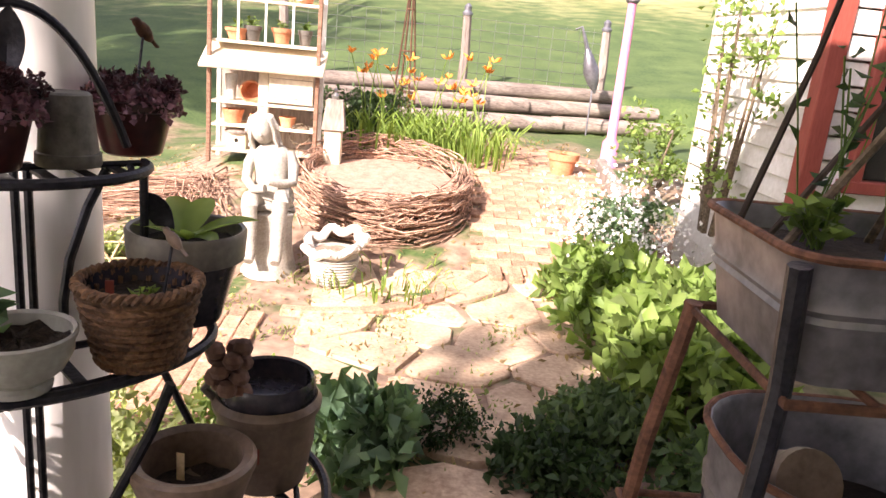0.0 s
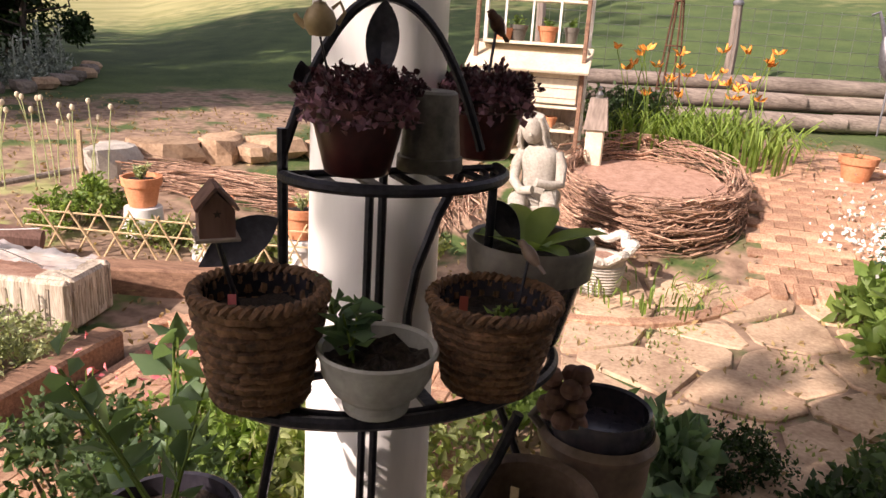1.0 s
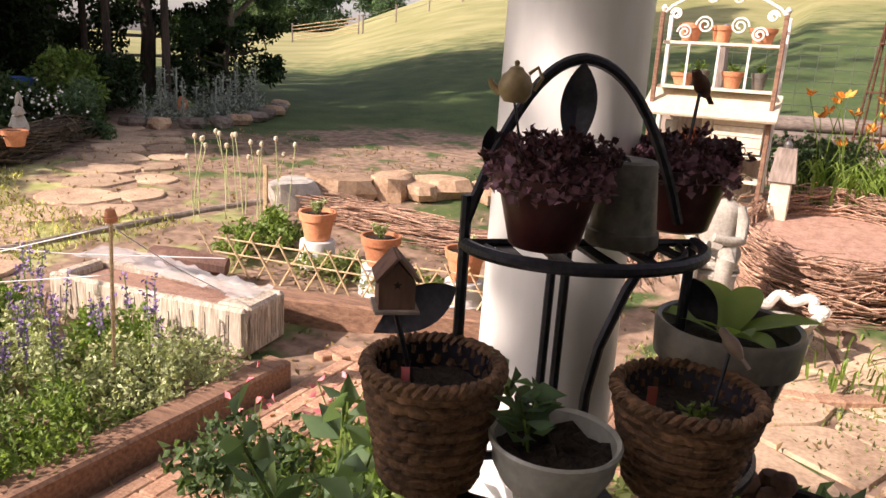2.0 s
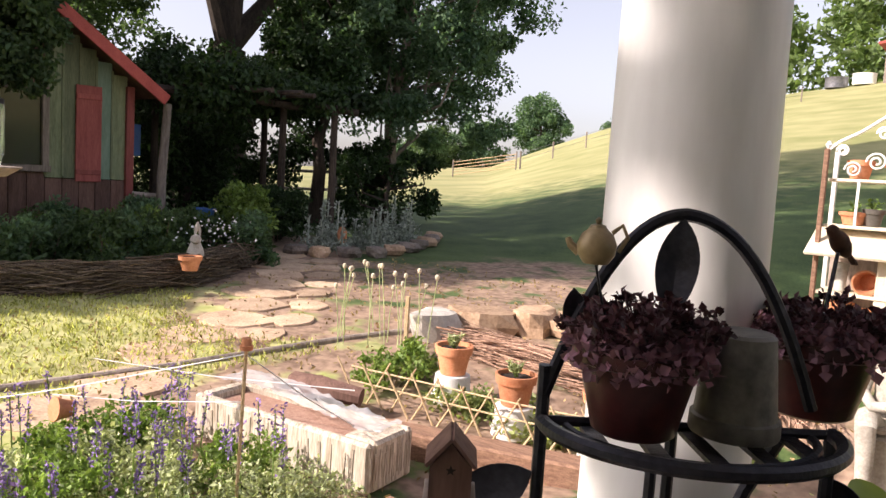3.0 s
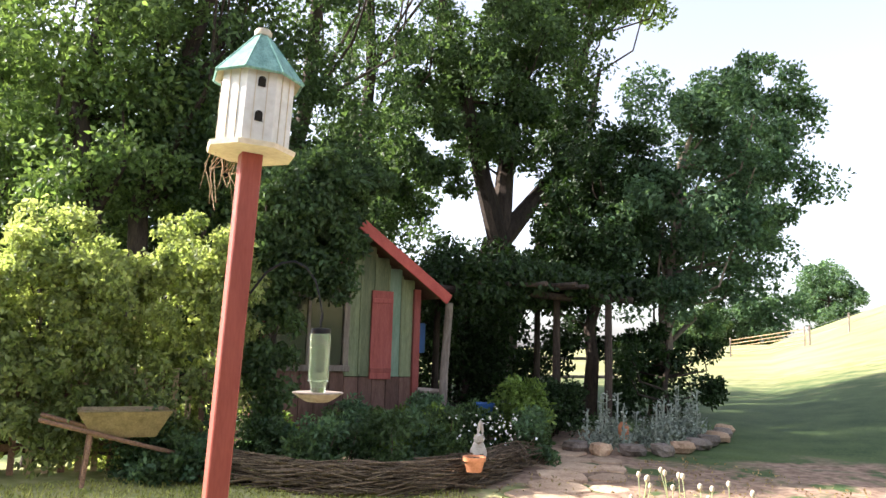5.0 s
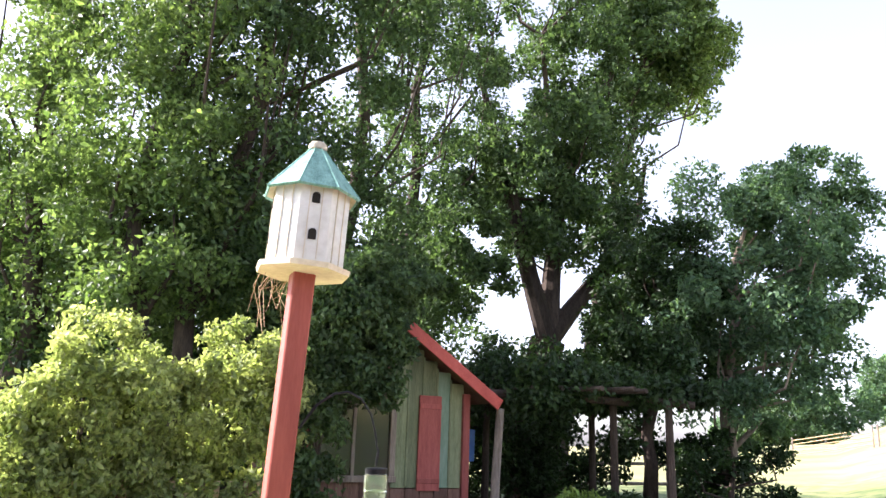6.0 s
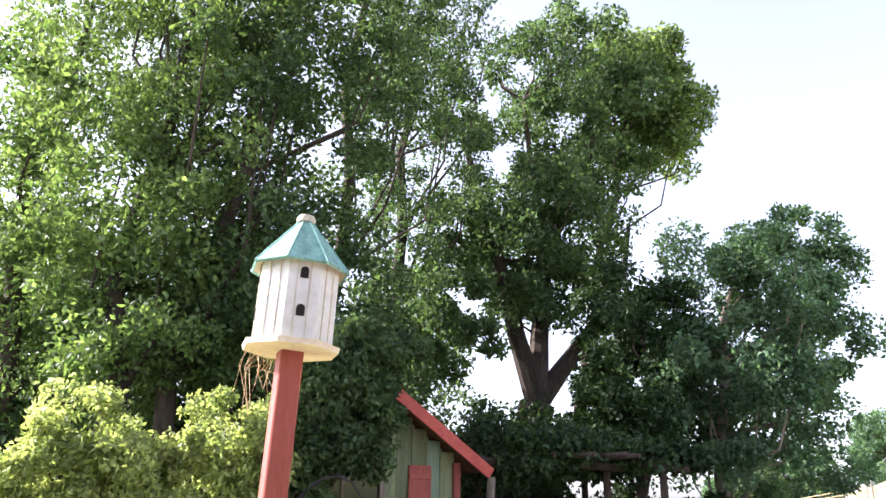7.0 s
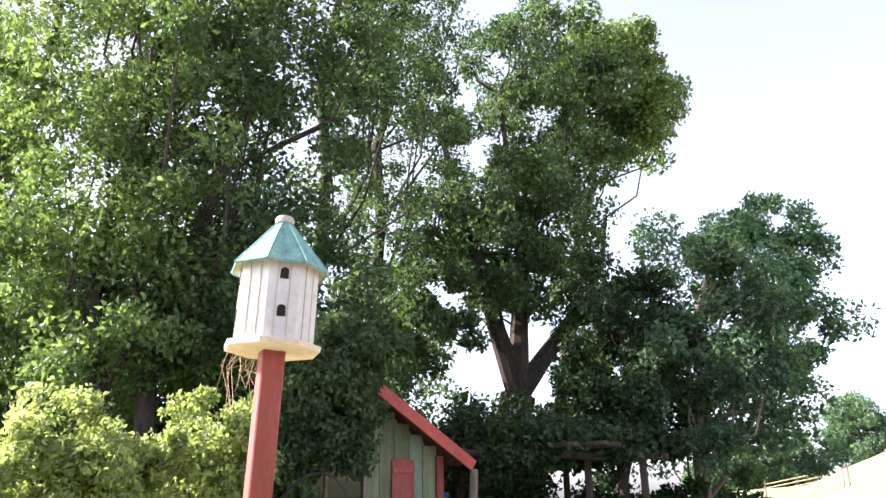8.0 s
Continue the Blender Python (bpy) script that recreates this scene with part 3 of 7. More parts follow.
def purple_plant(t, c, r, count, z0):
    stems, tips = Geo(), []
    for i in range(count):
        a, q = rnd.uniform(0, 6.283), r * rnd.uniform(0.1, 1.0) ** 0.6
        b = Vector((c[0] + q * 0.6 * math.cos(a), c[1] + q * 0.6 * math.sin(a), z0))
        e = Vector((c[0] + q * 1.3 * math.cos(a), c[1] + q * 1.3 * math.sin(a), z0 + rnd.uniform(0.018, 0.050) * (1.25 - 0.5 * q / r)))
        stems.tube([b, (b + e) / 2 + Vector((0, 0, 0.01)), e], 0.0016, 4)
        tips.append(e)
    part("stem_tuft", stems, M["plum_glaze"], t)["kind"] = "stuff"
    p = clumps(tips, [0.011] * len(tips), 22, 0.8)
    part("foliage", leaf_mesh("foliage", p, 0.011, L["purple"], -0.6, 0.7), L["purple"], t, "dark purple succulent rosettes")
    ring = []
    for i in range(1300):
        a, q = rnd.uniform(0, 6.283), r * rnd.uniform(0.6, 1.14)
        ring.append((c[0] + q * math.cos(a), c[1] + q * math.sin(a), z0 + rnd.uniform(-0.012, 0.022) - 0.012 * max(0, q / r - 0.95) * 8))
    part("trailing_foliage", leaf_mesh("trailing_foliage", ring, 0.015, L["mauve"], -0.3, 0.85), L["mauve"], t, "mauve lower leaves over the rim")


POTS_TOP = [((-0.376, 1.076, 1.270), 0.050, 0.074, 0.104), ((-0.250, 1.375, 1.262), 0.056, 0.082, 0.108)]
for c, r0, r1, h in POTS_TOP:
    t = build_pot("succulent_pot", c, r0, r1, h, M["plum_glaze"], "dark plum ceramic pot of purple succulents on the iron stand", group="succulent pots")
    purple_plant(t, c, r1, 60, c[2] + h)

# an upturned zinc flower pot between them
c = (-0.290, 1.176, 1.268)
t = thing("upturned_pot", c, "old grey zinc flower pot standing upside down", "plant pot")
part("pot_wall", Geo().lathe([(0.052, 0), (0.054, 0.004), (0.053, 0.022), (0.049, 0.024), (0.040, 0.122), (0.036, 0.126), (0.010, 0.126)], c, 30), M["old_zinc"], t)


def build_basket(c, r0, r1, h):
    t = thing("woven_basket", c, "brown woven rush basket planter with dark soil", "basket", "baskets on the stand")
    x, y, z = c
    rows, n = 9, 22
    g = Geo()
    for k in range(rows):
        u = (k + 0.5) / rows
        r = r0 + (r1 - r0) * u
        hh = h / rows
        for i in range(n):
            a = 2 * math.pi * (i + (0.5 if k % 2 else 0)) / n
            w = 2 * math.pi * r / n
            off = Vector((math.cos(a), math.sin(a), 0))
            tan = Vector((-math.sin(a), math.cos(a), 0))
            m = Matrix.Translation(Vector((x, y, z + h * u)) + off * r)
            ax = (tan + Vector((0, 0, rnd.uniform(-0.22, 0.22)))).normalized()
            pts = [Vector((x, y, z + h * u)) + off * (r - 0.002) - ax * w * 0.72, Vector((x, y, z + h * u)) + off * (r + 0.006) - ax * w * 0.25,
                   Vector((x, y, z + h * u)) + off * (r + 0.006) + ax * w * 0.25, Vector((x, y, z + h * u)) + off * (r - 0.002) + ax * w * 0.72]
            g.tube(pts, hh * 0.52, 5)
    part("weave", g, M["wicker"], t)
    part("liner", Geo().lathe([(r0 * 0.95, 0), (r0, 0.003), (r1 - 0.002, h), (r1 - 0.006, h), (r1 * 0.9, h * 0.7), (r0 * 0.8, h * 0.3)], c, 28), M["dark_glaze"], t)
    g = Geo()
    for ph in (0, math.pi / 1.0):
        pts = []
        for i in range(120):
            a = 2 * math.pi * i / 120
            b = 22 * a + ph
            pts.append((x + (r1 + 0.004 + 0.006 * math.cos(b)) * math.cos(a), y + (r1 + 0.004 + 0.006 * math.cos(b)) * math.sin(a), z + h + 0.006 * math.sin(b)))
        g.tube(pts, 0.0065, 6, close=True)
    part("rim", g, M["wicker"], t, "braided rush rim")
    part("soil", soil_geo(c, r1 * 0.88, z + h * 0.78), M["soil"], t, "dark potting soil")
    return t


def sprig(t, c, n, height, size, material, lean=0.25, per=7):
    st, pts, dirs = Geo(), [], []
    for i in range(n):
        a = rnd.uniform(0, 6.283)
        d = Vector((math.cos(a) * lean, math.sin(a) * lean, 1)).normalized()
        hh = height * rnd.uniform(0.6, 1.1)
        b = Vector(c) + Vector((rnd.uniform(-1, 1) * size * 0.3, rnd.uniform(-1, 1) * size * 0.3, 0))
        st.tube([b, b + d * hh * 0.5, b + d * hh + Vector((0, 0, -hh * 0.05))], 0.0022, 4)
        for k in range(per):
            u = 0.25 + 0.75 * (k + 1) / per
            q = rnd.uniform(0, 6.283)
            pts.append(b + d * hh * u)
            dirs.append((math.cos(q), math.sin(q), 0.35))
    part("stem_tuft", st, L["herb"], t)["kind"] = "stuff"
    part("leaves", leaf_mesh("leaves", pts, size, material, 0.0, 0.5, 0.25, np.array(dirs)), material, t)


b1 = build_basket((-0.477, 0.955, 0.935), 0.060, 0.090, 0.171)
b2 = build_basket((-0.157, 1.131, 0.932), 0.064, 0.097, 0.147)
sprig(b2, (-0.14, 1.11, 1.04), 5, 0.04, 0.018, L["herb"])
part("plant_tag", Geo().box((-0.205, 1.12, 1.06), (0.014, 0.002, 0.04), 0.3), M["red_paint"], b2, "small red plant tag")
part("plant_tag", Geo().box((-0.505, 0.925, 1.085), (0.012, 0.002, 0.04), 0.5), M["pink"], b1, "small pink plant tag")

# cream footed bowl with a young plant
c = (-0.303, 0.990, 0.932)
t = thing("ceramic_bowl", c, "cream glazed footed bowl with soil and a seedling", "bowl")
part("bowl_wall", Geo().lathe([(0.05, 0), (0.052, 0.010), (0.046, 0.016), (0.070, 0.036), (0.084, 0.062), (0.086, 0.082), (0.091, 0.092), (0.092, 0.098), (0.089, 0.102), (0.083, 0.097), (0.078, 0.066), (0.05, 0.04)], c, 36), M["cream_glaze"], t)
part("soil", soil_geo(c, 0.080, 0.932 + 0.078, 0.010), M["soil"], t, "dark crumbly potting soil")
sprig(t, (-0.345, 0.975, 1.0), 5, 0.10, 0.048, L["blue_green"], 0.3, 6)

# tall tapered pot with broad leaves
c = (-0.134, 1.342, 0.933)
t = thing("tapered_pot", c, "tall grey-rimmed dark tapered pot of broad leaves", "plant pot")
part("pot_wall", Geo().lathe([(0.068, 0), (0.072, 0.01), (0.100, 0.12), (0.106, 0.135)], c, 36), M["dark_glaze"], t)
part("rim", Geo().lathe([(0.106, 0.130), (0.115, 0.134), (0.119, 0.19), (0.115, 0.196), (0.108, 0.193), (0.102, 0.14)], c, 36), M["grey_glaze"], t, "wide grey glazed rim")
part("soil", soil_geo(c, 0.105, 1.095), M["soil"], t, "dark potting soil")


def broad_leaf(b, d, length, width, droop):
    b, d = Vector(b), Vector(d).normalized()
    s = d.cross(Vector((0, 0, 1))).normalized()
    vs, fs, n = [], [], 9
    for i in range(n + 1):
        u = i / n
        p = b + d * length * u - Vector((0, 0, droop * u * u))
        w = width * (math.sin(math.pi * min(1, u * 0.97 + 0.02)) ** 0.75)
        vs += [p - s * w + Vector((0, 0, w * 0.35)), p - s * w * 0.5 + Vector((0, 0, w * 0.1)), p, p + s * w * 0.5 + Vector((0, 0, w * 0.1)), p + s * w + Vector((0, 0, w * 0.35))]
    for i in range(n):
        for j in range(4):
            a = i * 5 + j
            fs.append((a, a + 1, a + 6, a + 5))
    return Geo().add(vs, fs)


for a, el, ln, w in ((170, 0.35, 0.15, 0.026), (120, 0.9, 0.15, 0.03), (75, 1.1, 0.14, 0.03), (15, 0.55, 0.16, 0.030), (-40, 0.5, 0.11, 0.026), (215, 0.8, 0.11, 0.025), (300, 0.9, 0.1, 0.022)):
    part("leaf", broad_leaf((c[0], c[1], 1.10), (math.cos(radians(a)), math.sin(radians(a)), el), ln, w, 0.035), L["herb"], t)
# brown knobbly foot below it
t = thing("root_ornament", (-0.04, 1.32, 0.81), "knobbly brown root ornament beneath the pot", "ornament")
for i in range(14):
    a = i * 2.4
    part("knob", Geo().lathe([(0.004, -0.02), (0.018, -0.012), (0.022, 0.0), (0.016, 0.014), (0.004, 0.02)], (-0.04 + 0.03 * math.cos(a), 1.32 + 0.026 * math.sin(a), 0.78 + 0.008 * i), 9), M["shed_brown"], t)

# stoneware crock and a low bowl on the lowest shelf
c = (0.030, 1.396, 0.530)
t = thing("stoneware_crock", c, "brown stoneware crock with a dark glazed mouth", "crock")
part("crock_wall", Geo().lathe([(0.085, 0), (0.09, 0.005), (0.108, 0.10), (0.110, 0.17), (0.120, 0.185), (0.122, 0.20), (0.112, 0.215), (0.106, 0.21), (0.095, 0.12), (0.07, 0.03)], c, 40), M["stoneware"], t)
part("mouth", Geo().lathe([(0.104, 0.205), (0.108, 0.215), (0.106, 0.245), (0.101, 0.257), (0.095, 0.252), (0.092, 0.19), (0.07, 0.06)], c, 40), M["dark_glaze"], t, "dark glazed mouth")
part("handle", Geo().tube([(-0.075, 1.366, 0.73), (-0.10, 1.361, 0.76), (-0.085, 1.361, 0.785), (-0.065, 1.366, 0.77)], 0.010, 8), M["grey_glaze"], t)
part("stamp", Geo().box((0.010, 1.2835, 0.645), (0.05, 0.004, 0.035), 0.15), M["barn_red"], t, "faded red stamp")
c = (-0.072, 1.165, 0.515)
t = thing("stoneware_bowl", c, "wide tan stoneware pot with dark soil", "plant pot")
part("pot_wall", Geo().lathe([(0.07, 0), (0.075, 0.005), (0.10, 0.12), (0.116, 0.17), (0.122, 0.185), (0.122, 0.20), (0.114, 0.207), (0.096, 0.2), (0.09, 0.12)], c, 40), M["stoneware"], t)
part("soil", soil_geo(c, 0.092, 0.64), M["soil"], t, "dark potting soil")
part("plant_tag", Geo().box((-0.10, 1.18, 0.68), (0.016, 0.002, 0.06), -0.2), M["cane"], t, "wooden plant tag")

# leafy plant in a dark plastic pot
c = (-0.60, 0.88, 0.545)
t = build_pot("nursery_pot", c, 0.085, 0.11, 0.20, M["dark_glaze"], "black plastic nursery pot with a leafy shoot", 0.85)
sprig(t, (c[0], c[1], 0.70), 8, 0.34, 0.062, L["blue_green"], 0.4, 7)

# ornaments on sticks
c = (-0.421, 1.035, 1.490)
t = thing("teapot_ornament", (c[0], c[1], 1.36), "small brass-coloured teapot ornament on a wire stake", "ornament")
K = 0.66
part("body", Geo().lathe([(r * K, z * K) for r, z in ((0.006, -0.034), (0.022, -0.032), (0.033, -0.016), (0.035, 0.002), (0.028, 0.020), (0.018, 0.028), (0.016, 0.031), (0.006, 0.034))], c, 22), M["gold"], t)
part("lid", Geo().lathe([(r * K, z * K) for r, z in ((0.017, 0.028), (0.013, 0.036), (0.004, 0.039), (0.006, 0.046), (0.002, 0.050))], c, 14), M["gold"], t)


def near_pot(*pts):
    return [(c[0] + x * K, c[1] + y * K, c[2] + z * K) for x, y, z in pts]


part("spout", Geo().tube(near_pot((-0.028, -0.01, -0.014), (-0.044, -0.015, -0.002), (-0.050, -0.016, 0.010)), 0.006, 8, 0.0035), M["gold"], t)
part("handle", Geo().tube(near_pot((0.024, 0.008, 0.024), (0.040, 0.014, 0.038), (0.050, 0.016, 0.018), (0.036, 0.012, -0.008)), 0.0028, 7), M["gold"], t)
part("stake", Geo().tube([(c[0], c[1], c[2] - 0.02), (c[0] + 0.008, c[1] + 0.01, 1.42), (c[0] + 0.02, c[1] + 0.03, 1.36)], 0.0018, 5), M["iron"], t)


def bird_ornament(name, c, s, yaw, foot, material, label):
    t = thing(name, foot, label, "ornament")
    m = Matrix.Translation(c) @ Matrix.Rotation(yaw, 4, "Z")
    body = [(0.001, -1.15), (0.22, -0.95), (0.44, -0.45), (0.5, 0.0), (0.42, 0.4), (0.3, 0.62), (0.32, 0.85), (0.24, 1.08), (0.06, 1.2)]
    g = Geo().lathe([(r * s, z * s) for r, z in body], m=m @ Matrix.Rotation(radians(52), 4, "Y"), seg=18, squash=0.85)
    g.lathe([(0.09 * s, 0), (0.001, 0.3 * s)], m=m @ Matrix.Translation((1.0 * s, 0, 0.66 * s)) @ Matrix.Rotation(radians(95), 4, "Y"), seg=8)
    g.box((0, 0, 0), (1, 1, 1), m=m @ Matrix.Translation((-1.05 * s, 0, -0.78 * s)) @ Matrix.Rotation(radians(-38), 4, "Y") @ Matrix.Diagonal((0.9 * s, 0.3 * s, 0.1 * s, 1)))
    part("body", g, material, t)
    part("stake", Geo().tube([c, foot], 0.003, 6), M["iron"], t)


bird_ornament("bird_ornament", (-0.115, 1.185, 1.145), 0.024, radians(150), (-0.125, 1.16, 1.04), M["stoneware"], "small brown carved bird on a stake in the basket")
bird_ornament("bird_ornament", (-0.245, 1.43, 1.50), 0.030, radians(250), (-0.25, 1.39, 1.36), M["rust"], "rusty metal bird on a stake above the pot")

# little wooden birdhouse on a stick
c = Vector((-0.520, 0.912, 1.225))
t = thing("small_birdhouse", (-0.50, 0.94, 1.07), "little brown wooden birdhouse on a stick with a star hole", "birdhouse")
g = Geo()
w, d, h = 0.030, 0.030, 0.034
pent = [(-w, -h), (w, -h), (w, 0.012), (0, 0.046), (-w, 0.012)]
rot = Matrix.Translation(c) @ Matrix.Rotation(radians(38), 4, "Z") @ Matrix.Scale(0.8, 4)
vs = [rot @ Vector((x, y, z)) for y in (-d, d) for x, z in pent]
g.add(vs, [(0, 1, 2, 3, 4), (9, 8, 7, 6, 5)] + [(i, i + 5, (i + 1) % 5 + 5, (i + 1) % 5) for i in range(5)])
part("body", g, M["shed_brown"], t)
for s in (-1, 1):
    part("roof_board", Geo().box((0, 0, 0), (0.052, 0.078, 0.005), m=rot @ Matrix.Translation((s * 0.018, 0, 0.035)) @ Matrix.Rotation(s * radians(49), 4, "Y")), M["shed_brown"], t)
part("floor", Geo().box((0, 0, 0), (0.075, 0.078, 0.006), m=rot @ Matrix.Translation((0, 0, -h - 0.003)), ch=0.001), M["grey_wood"], t)
star = [(0.008 * (1 if i % 2 == 0 else 0.42) * math.sin(i * math.pi / 5), 0.008 * (1 if i % 2 == 0 else 0.42) * math.cos(i * math.pi / 5)) for i in range(10)]
g = Geo()
g.add([rot @ Vector((x, -d - 0.001, z + 0.008)) for x, z in star] + [rot @ Vector((0, -d - 0.001, 0.008))], [(10, (i + 1) % 10, i) for i in range(10)])
part("star_hole", g, M["dark_hole"], t)
part("stick", Geo().tube([c - Vector((0, 0, 0.030)), (-0.50, 0.94, 1.07)], 0.004, 6), M["iron"], t)


# ---- birdhouse on its red post ----
def build_birdhouse():
    ax, ay = -3.742, 1.173
    lean = Matrix.Translation((ax, ay, 2.572)) @ Matrix.Rotation(radians(-2.2), 4, "X") @ Matrix.Rotation(radians(-5), 4, "Z")
    tall = lean @ Matrix.Diagonal((1.04, 1.04, 1.17, 1))
    t = thing("birdhouse", (ax, ay, -0.2), "white eight-sided birdhouse with green copper roof on a red post", "birdhouse")
    part("post", Geo().box((0, 0, 0), (0.098, 0.098, 2.74), m=lean @ Matrix.Rotation(radians(2), 4, "Z") @ Matrix.Translation((0, 0, -1.35)), ch=0.006), M["red_paint"], t, "red painted square post")

    def oct_prof(prof, mt, name, label="", seg=8):
        g = Geo().lathe(prof, seg=seg, m=tall @ Matrix.Rotation(radians(18.7), 4, "Z"))
        return part(name, g, mt, t, label, smooth=False)

    oct_prof([(0.05, 0.012), (0.20, 0.014), (0.205, 0.034), (0.02, 0.036)], M["cream_wood"], "base_plate", "cream eight-sided base plate")
    body = oct_prof([(0.170, 0.034), (0.170, 0.345)], M["white_paint"], "body", "white boarded body")
    oct_prof([(0.16, 0.335), (0.205, 0.318), (0.206, 0.326), (0.17, 0.345)], M["cream_wood"], "eave")
    for i in range(8):
        a0, a1 = radians(18.7 + 45 * i), radians(18.7 + 45 * (i + 1))
        b = [(0.214 * math.cos(a), 0.214 * math.sin(a), 0.320) for a in (a0, a1)]
        tp = [(0.028 * math.cos(a), 0.028 * math.sin(a), 0.525) for a in (a1, a0)]
        vs = b + tp + [(x * 0.97, y * 0.97, z - 0.008) for x, y, z in b + tp]
        part("roof_panel", Geo().add([tall @ Vector(p) for p in vs], [(0, 1, 2, 3), (7, 6, 5, 4), (0, 4, 5, 1), (1, 5, 6, 2), (2, 6, 7, 3), (3, 7, 4, 0)]), M["copper"], t, smooth=False)
        part("roof_seam", Geo().tube([tall @ Vector(b[0]), tall @ Vector(tp[1])], 0.004, 6), M["copper"], t)
    part("finial", Geo().lathe([(0.028, 0.515), (0.04, 0.52), (0.042, 0.535), (0.034, 0.548), (0.006, 0.552)], seg=16, m=tall), M["cream_wood"], t, "round cream cap")
    for i in range(8):
        a = radians(45 * i - 3.8)
        face = tall @ Matrix.Rotation(a, 4, "Z") @ Matrix.Translation((0.1571, 0, 0))
        for y in (-0.026, 0.026):
            part("batten", Geo().box((0, 0, 0), (0.006, 0.0035, 0.29), m=face @ Matrix.Translation((0.001, y, 0.19))), M["cream_wood"], body)
        if i % 2 == 0:
            for z in (0.13, 0.27):
                n = 12
                rim = [(0.0165 * math.cos(math.pi * k / n), 0.016 + 0.014 * math.sin(math.pi * k / n)) for k in range(n + 1)] + [(-0.0165, -0.012), (0.0165, -0.012)]
                vs = [face @ Vector((0.005, y, z + zz)) for y, zz in rim] + [face @ Vector((-0.02, y, z + zz)) for y, zz in rim]
                q = len(rim)
                part("entrance_hole", Geo().add(vs, [tuple(range(q))] + [(k, k + q, (k + 1) % q + q, (k + 1) % q) for k in range(q)]), M["dark_hole"], body, smooth=False)
    g = Geo()
    for i in range(16):
        a = radians(205 + rnd.uniform(-25, 40))
        p = tall @ Vector((0.17 * math.cos(a), 0.17 * math.sin(a), 0.04))
        g.tube([p, p + Vector((rnd.uniform(-.03, .03), rnd.uniform(-.03, .02), 0.02)), p + Vector((rnd.uniform(-.05, .04), rnd.uniform(-.07, 0), -0.08)), p + Vector((rnd.uniform(-.05, .05), rnd.uniform(-.07, .02), -rnd.uniform(.1, .3)))], 0.0014, 4)
    st = part("nesting_straw", g, M["cane"], t, "dry straw hanging from the base")
    st["kind"] = "stuff"


build_birdhouse()


def build_feeder():
    x, y = -3.59, 1.512
    t = thing("hummingbird_feeder", (x, y, 1.45), "glass bottle hummingbird feeder on a curved steel hook", "bird feeder")
    pole = [(-3.70, 1.20, 1.93), (-3.66, 1.26, 2.03), (-3.63, 1.32, 2.075), (-3.61, 1.375, 2.085), (-3.60, 1.43, 2.06), (-3.595, 1.475, 2.0), (-3.592, 1.497, 1.93), (x, y, 1.855)]
    part("hook", Geo().tube(pole, 0.006, 8, 0.004), M["iron"], t)
    gl = bpy.data.materials.new("bottle_glass")
    gl.use_nodes = True
    b = gl.node_tree.nodes["Principled BSDF"]
    b.inputs["Base Color"].default_value, b.inputs["Roughness"].default_value = (0.86, 0.95, 0.80, 1), 0.06
    b.inputs["Transmission Weight"].default_value, b.inputs["IOR"].default_value = 0.92, 1.3
    o = part("bottle", Geo().lathe([(0.030, 0.008), (0.034, 0.02), (0.040, 0.05), (0.0475, 0.075), (0.047, 0.20), (0.049, 0.205), (0.049, 0.27), (0.046, 0.278), (0.044, 0.27), (0.043, 0.08), (0.03, 0.03)], (x, y, 1.48), 28), gl, t, "clear ribbed glass bottle")
    for z in (0.06, 0.21):
        part("glass_ring", Geo().tube(circle((x, y), 0.048, 1.48 + z, 0, 360, 28), 0.003, 6), gl, t)
    part("cap", Geo().lathe([(0.02, 0.272), (0.046, 0.275), (0.047, 0.298), (0.04, 0.302), (0.008, 0.304)], (x, y, 1.48), 24), M["iron"], t)
    part("wire_loop", Geo().tube([(x - 0.01, y, 1.78), (x - 0.006, y + 0.008, 1.83), (x + 0.012, y, 1.855), (x + 0.006, y - 0.008, 1.80)], 0.004, 6), M["iron"], t)
    tray = part("tray", Geo().lathe([(0.05, -0.03), (0.06, -0.026), (0.10, 0.0), (0.118, 0.010), (0.116, 0.014), (0.08, 0.010), (0.03, 0.012)], (x, y, 1.475), 28), M["grey_wood"], t, "flat wooden feeding tray")


build_feeder()


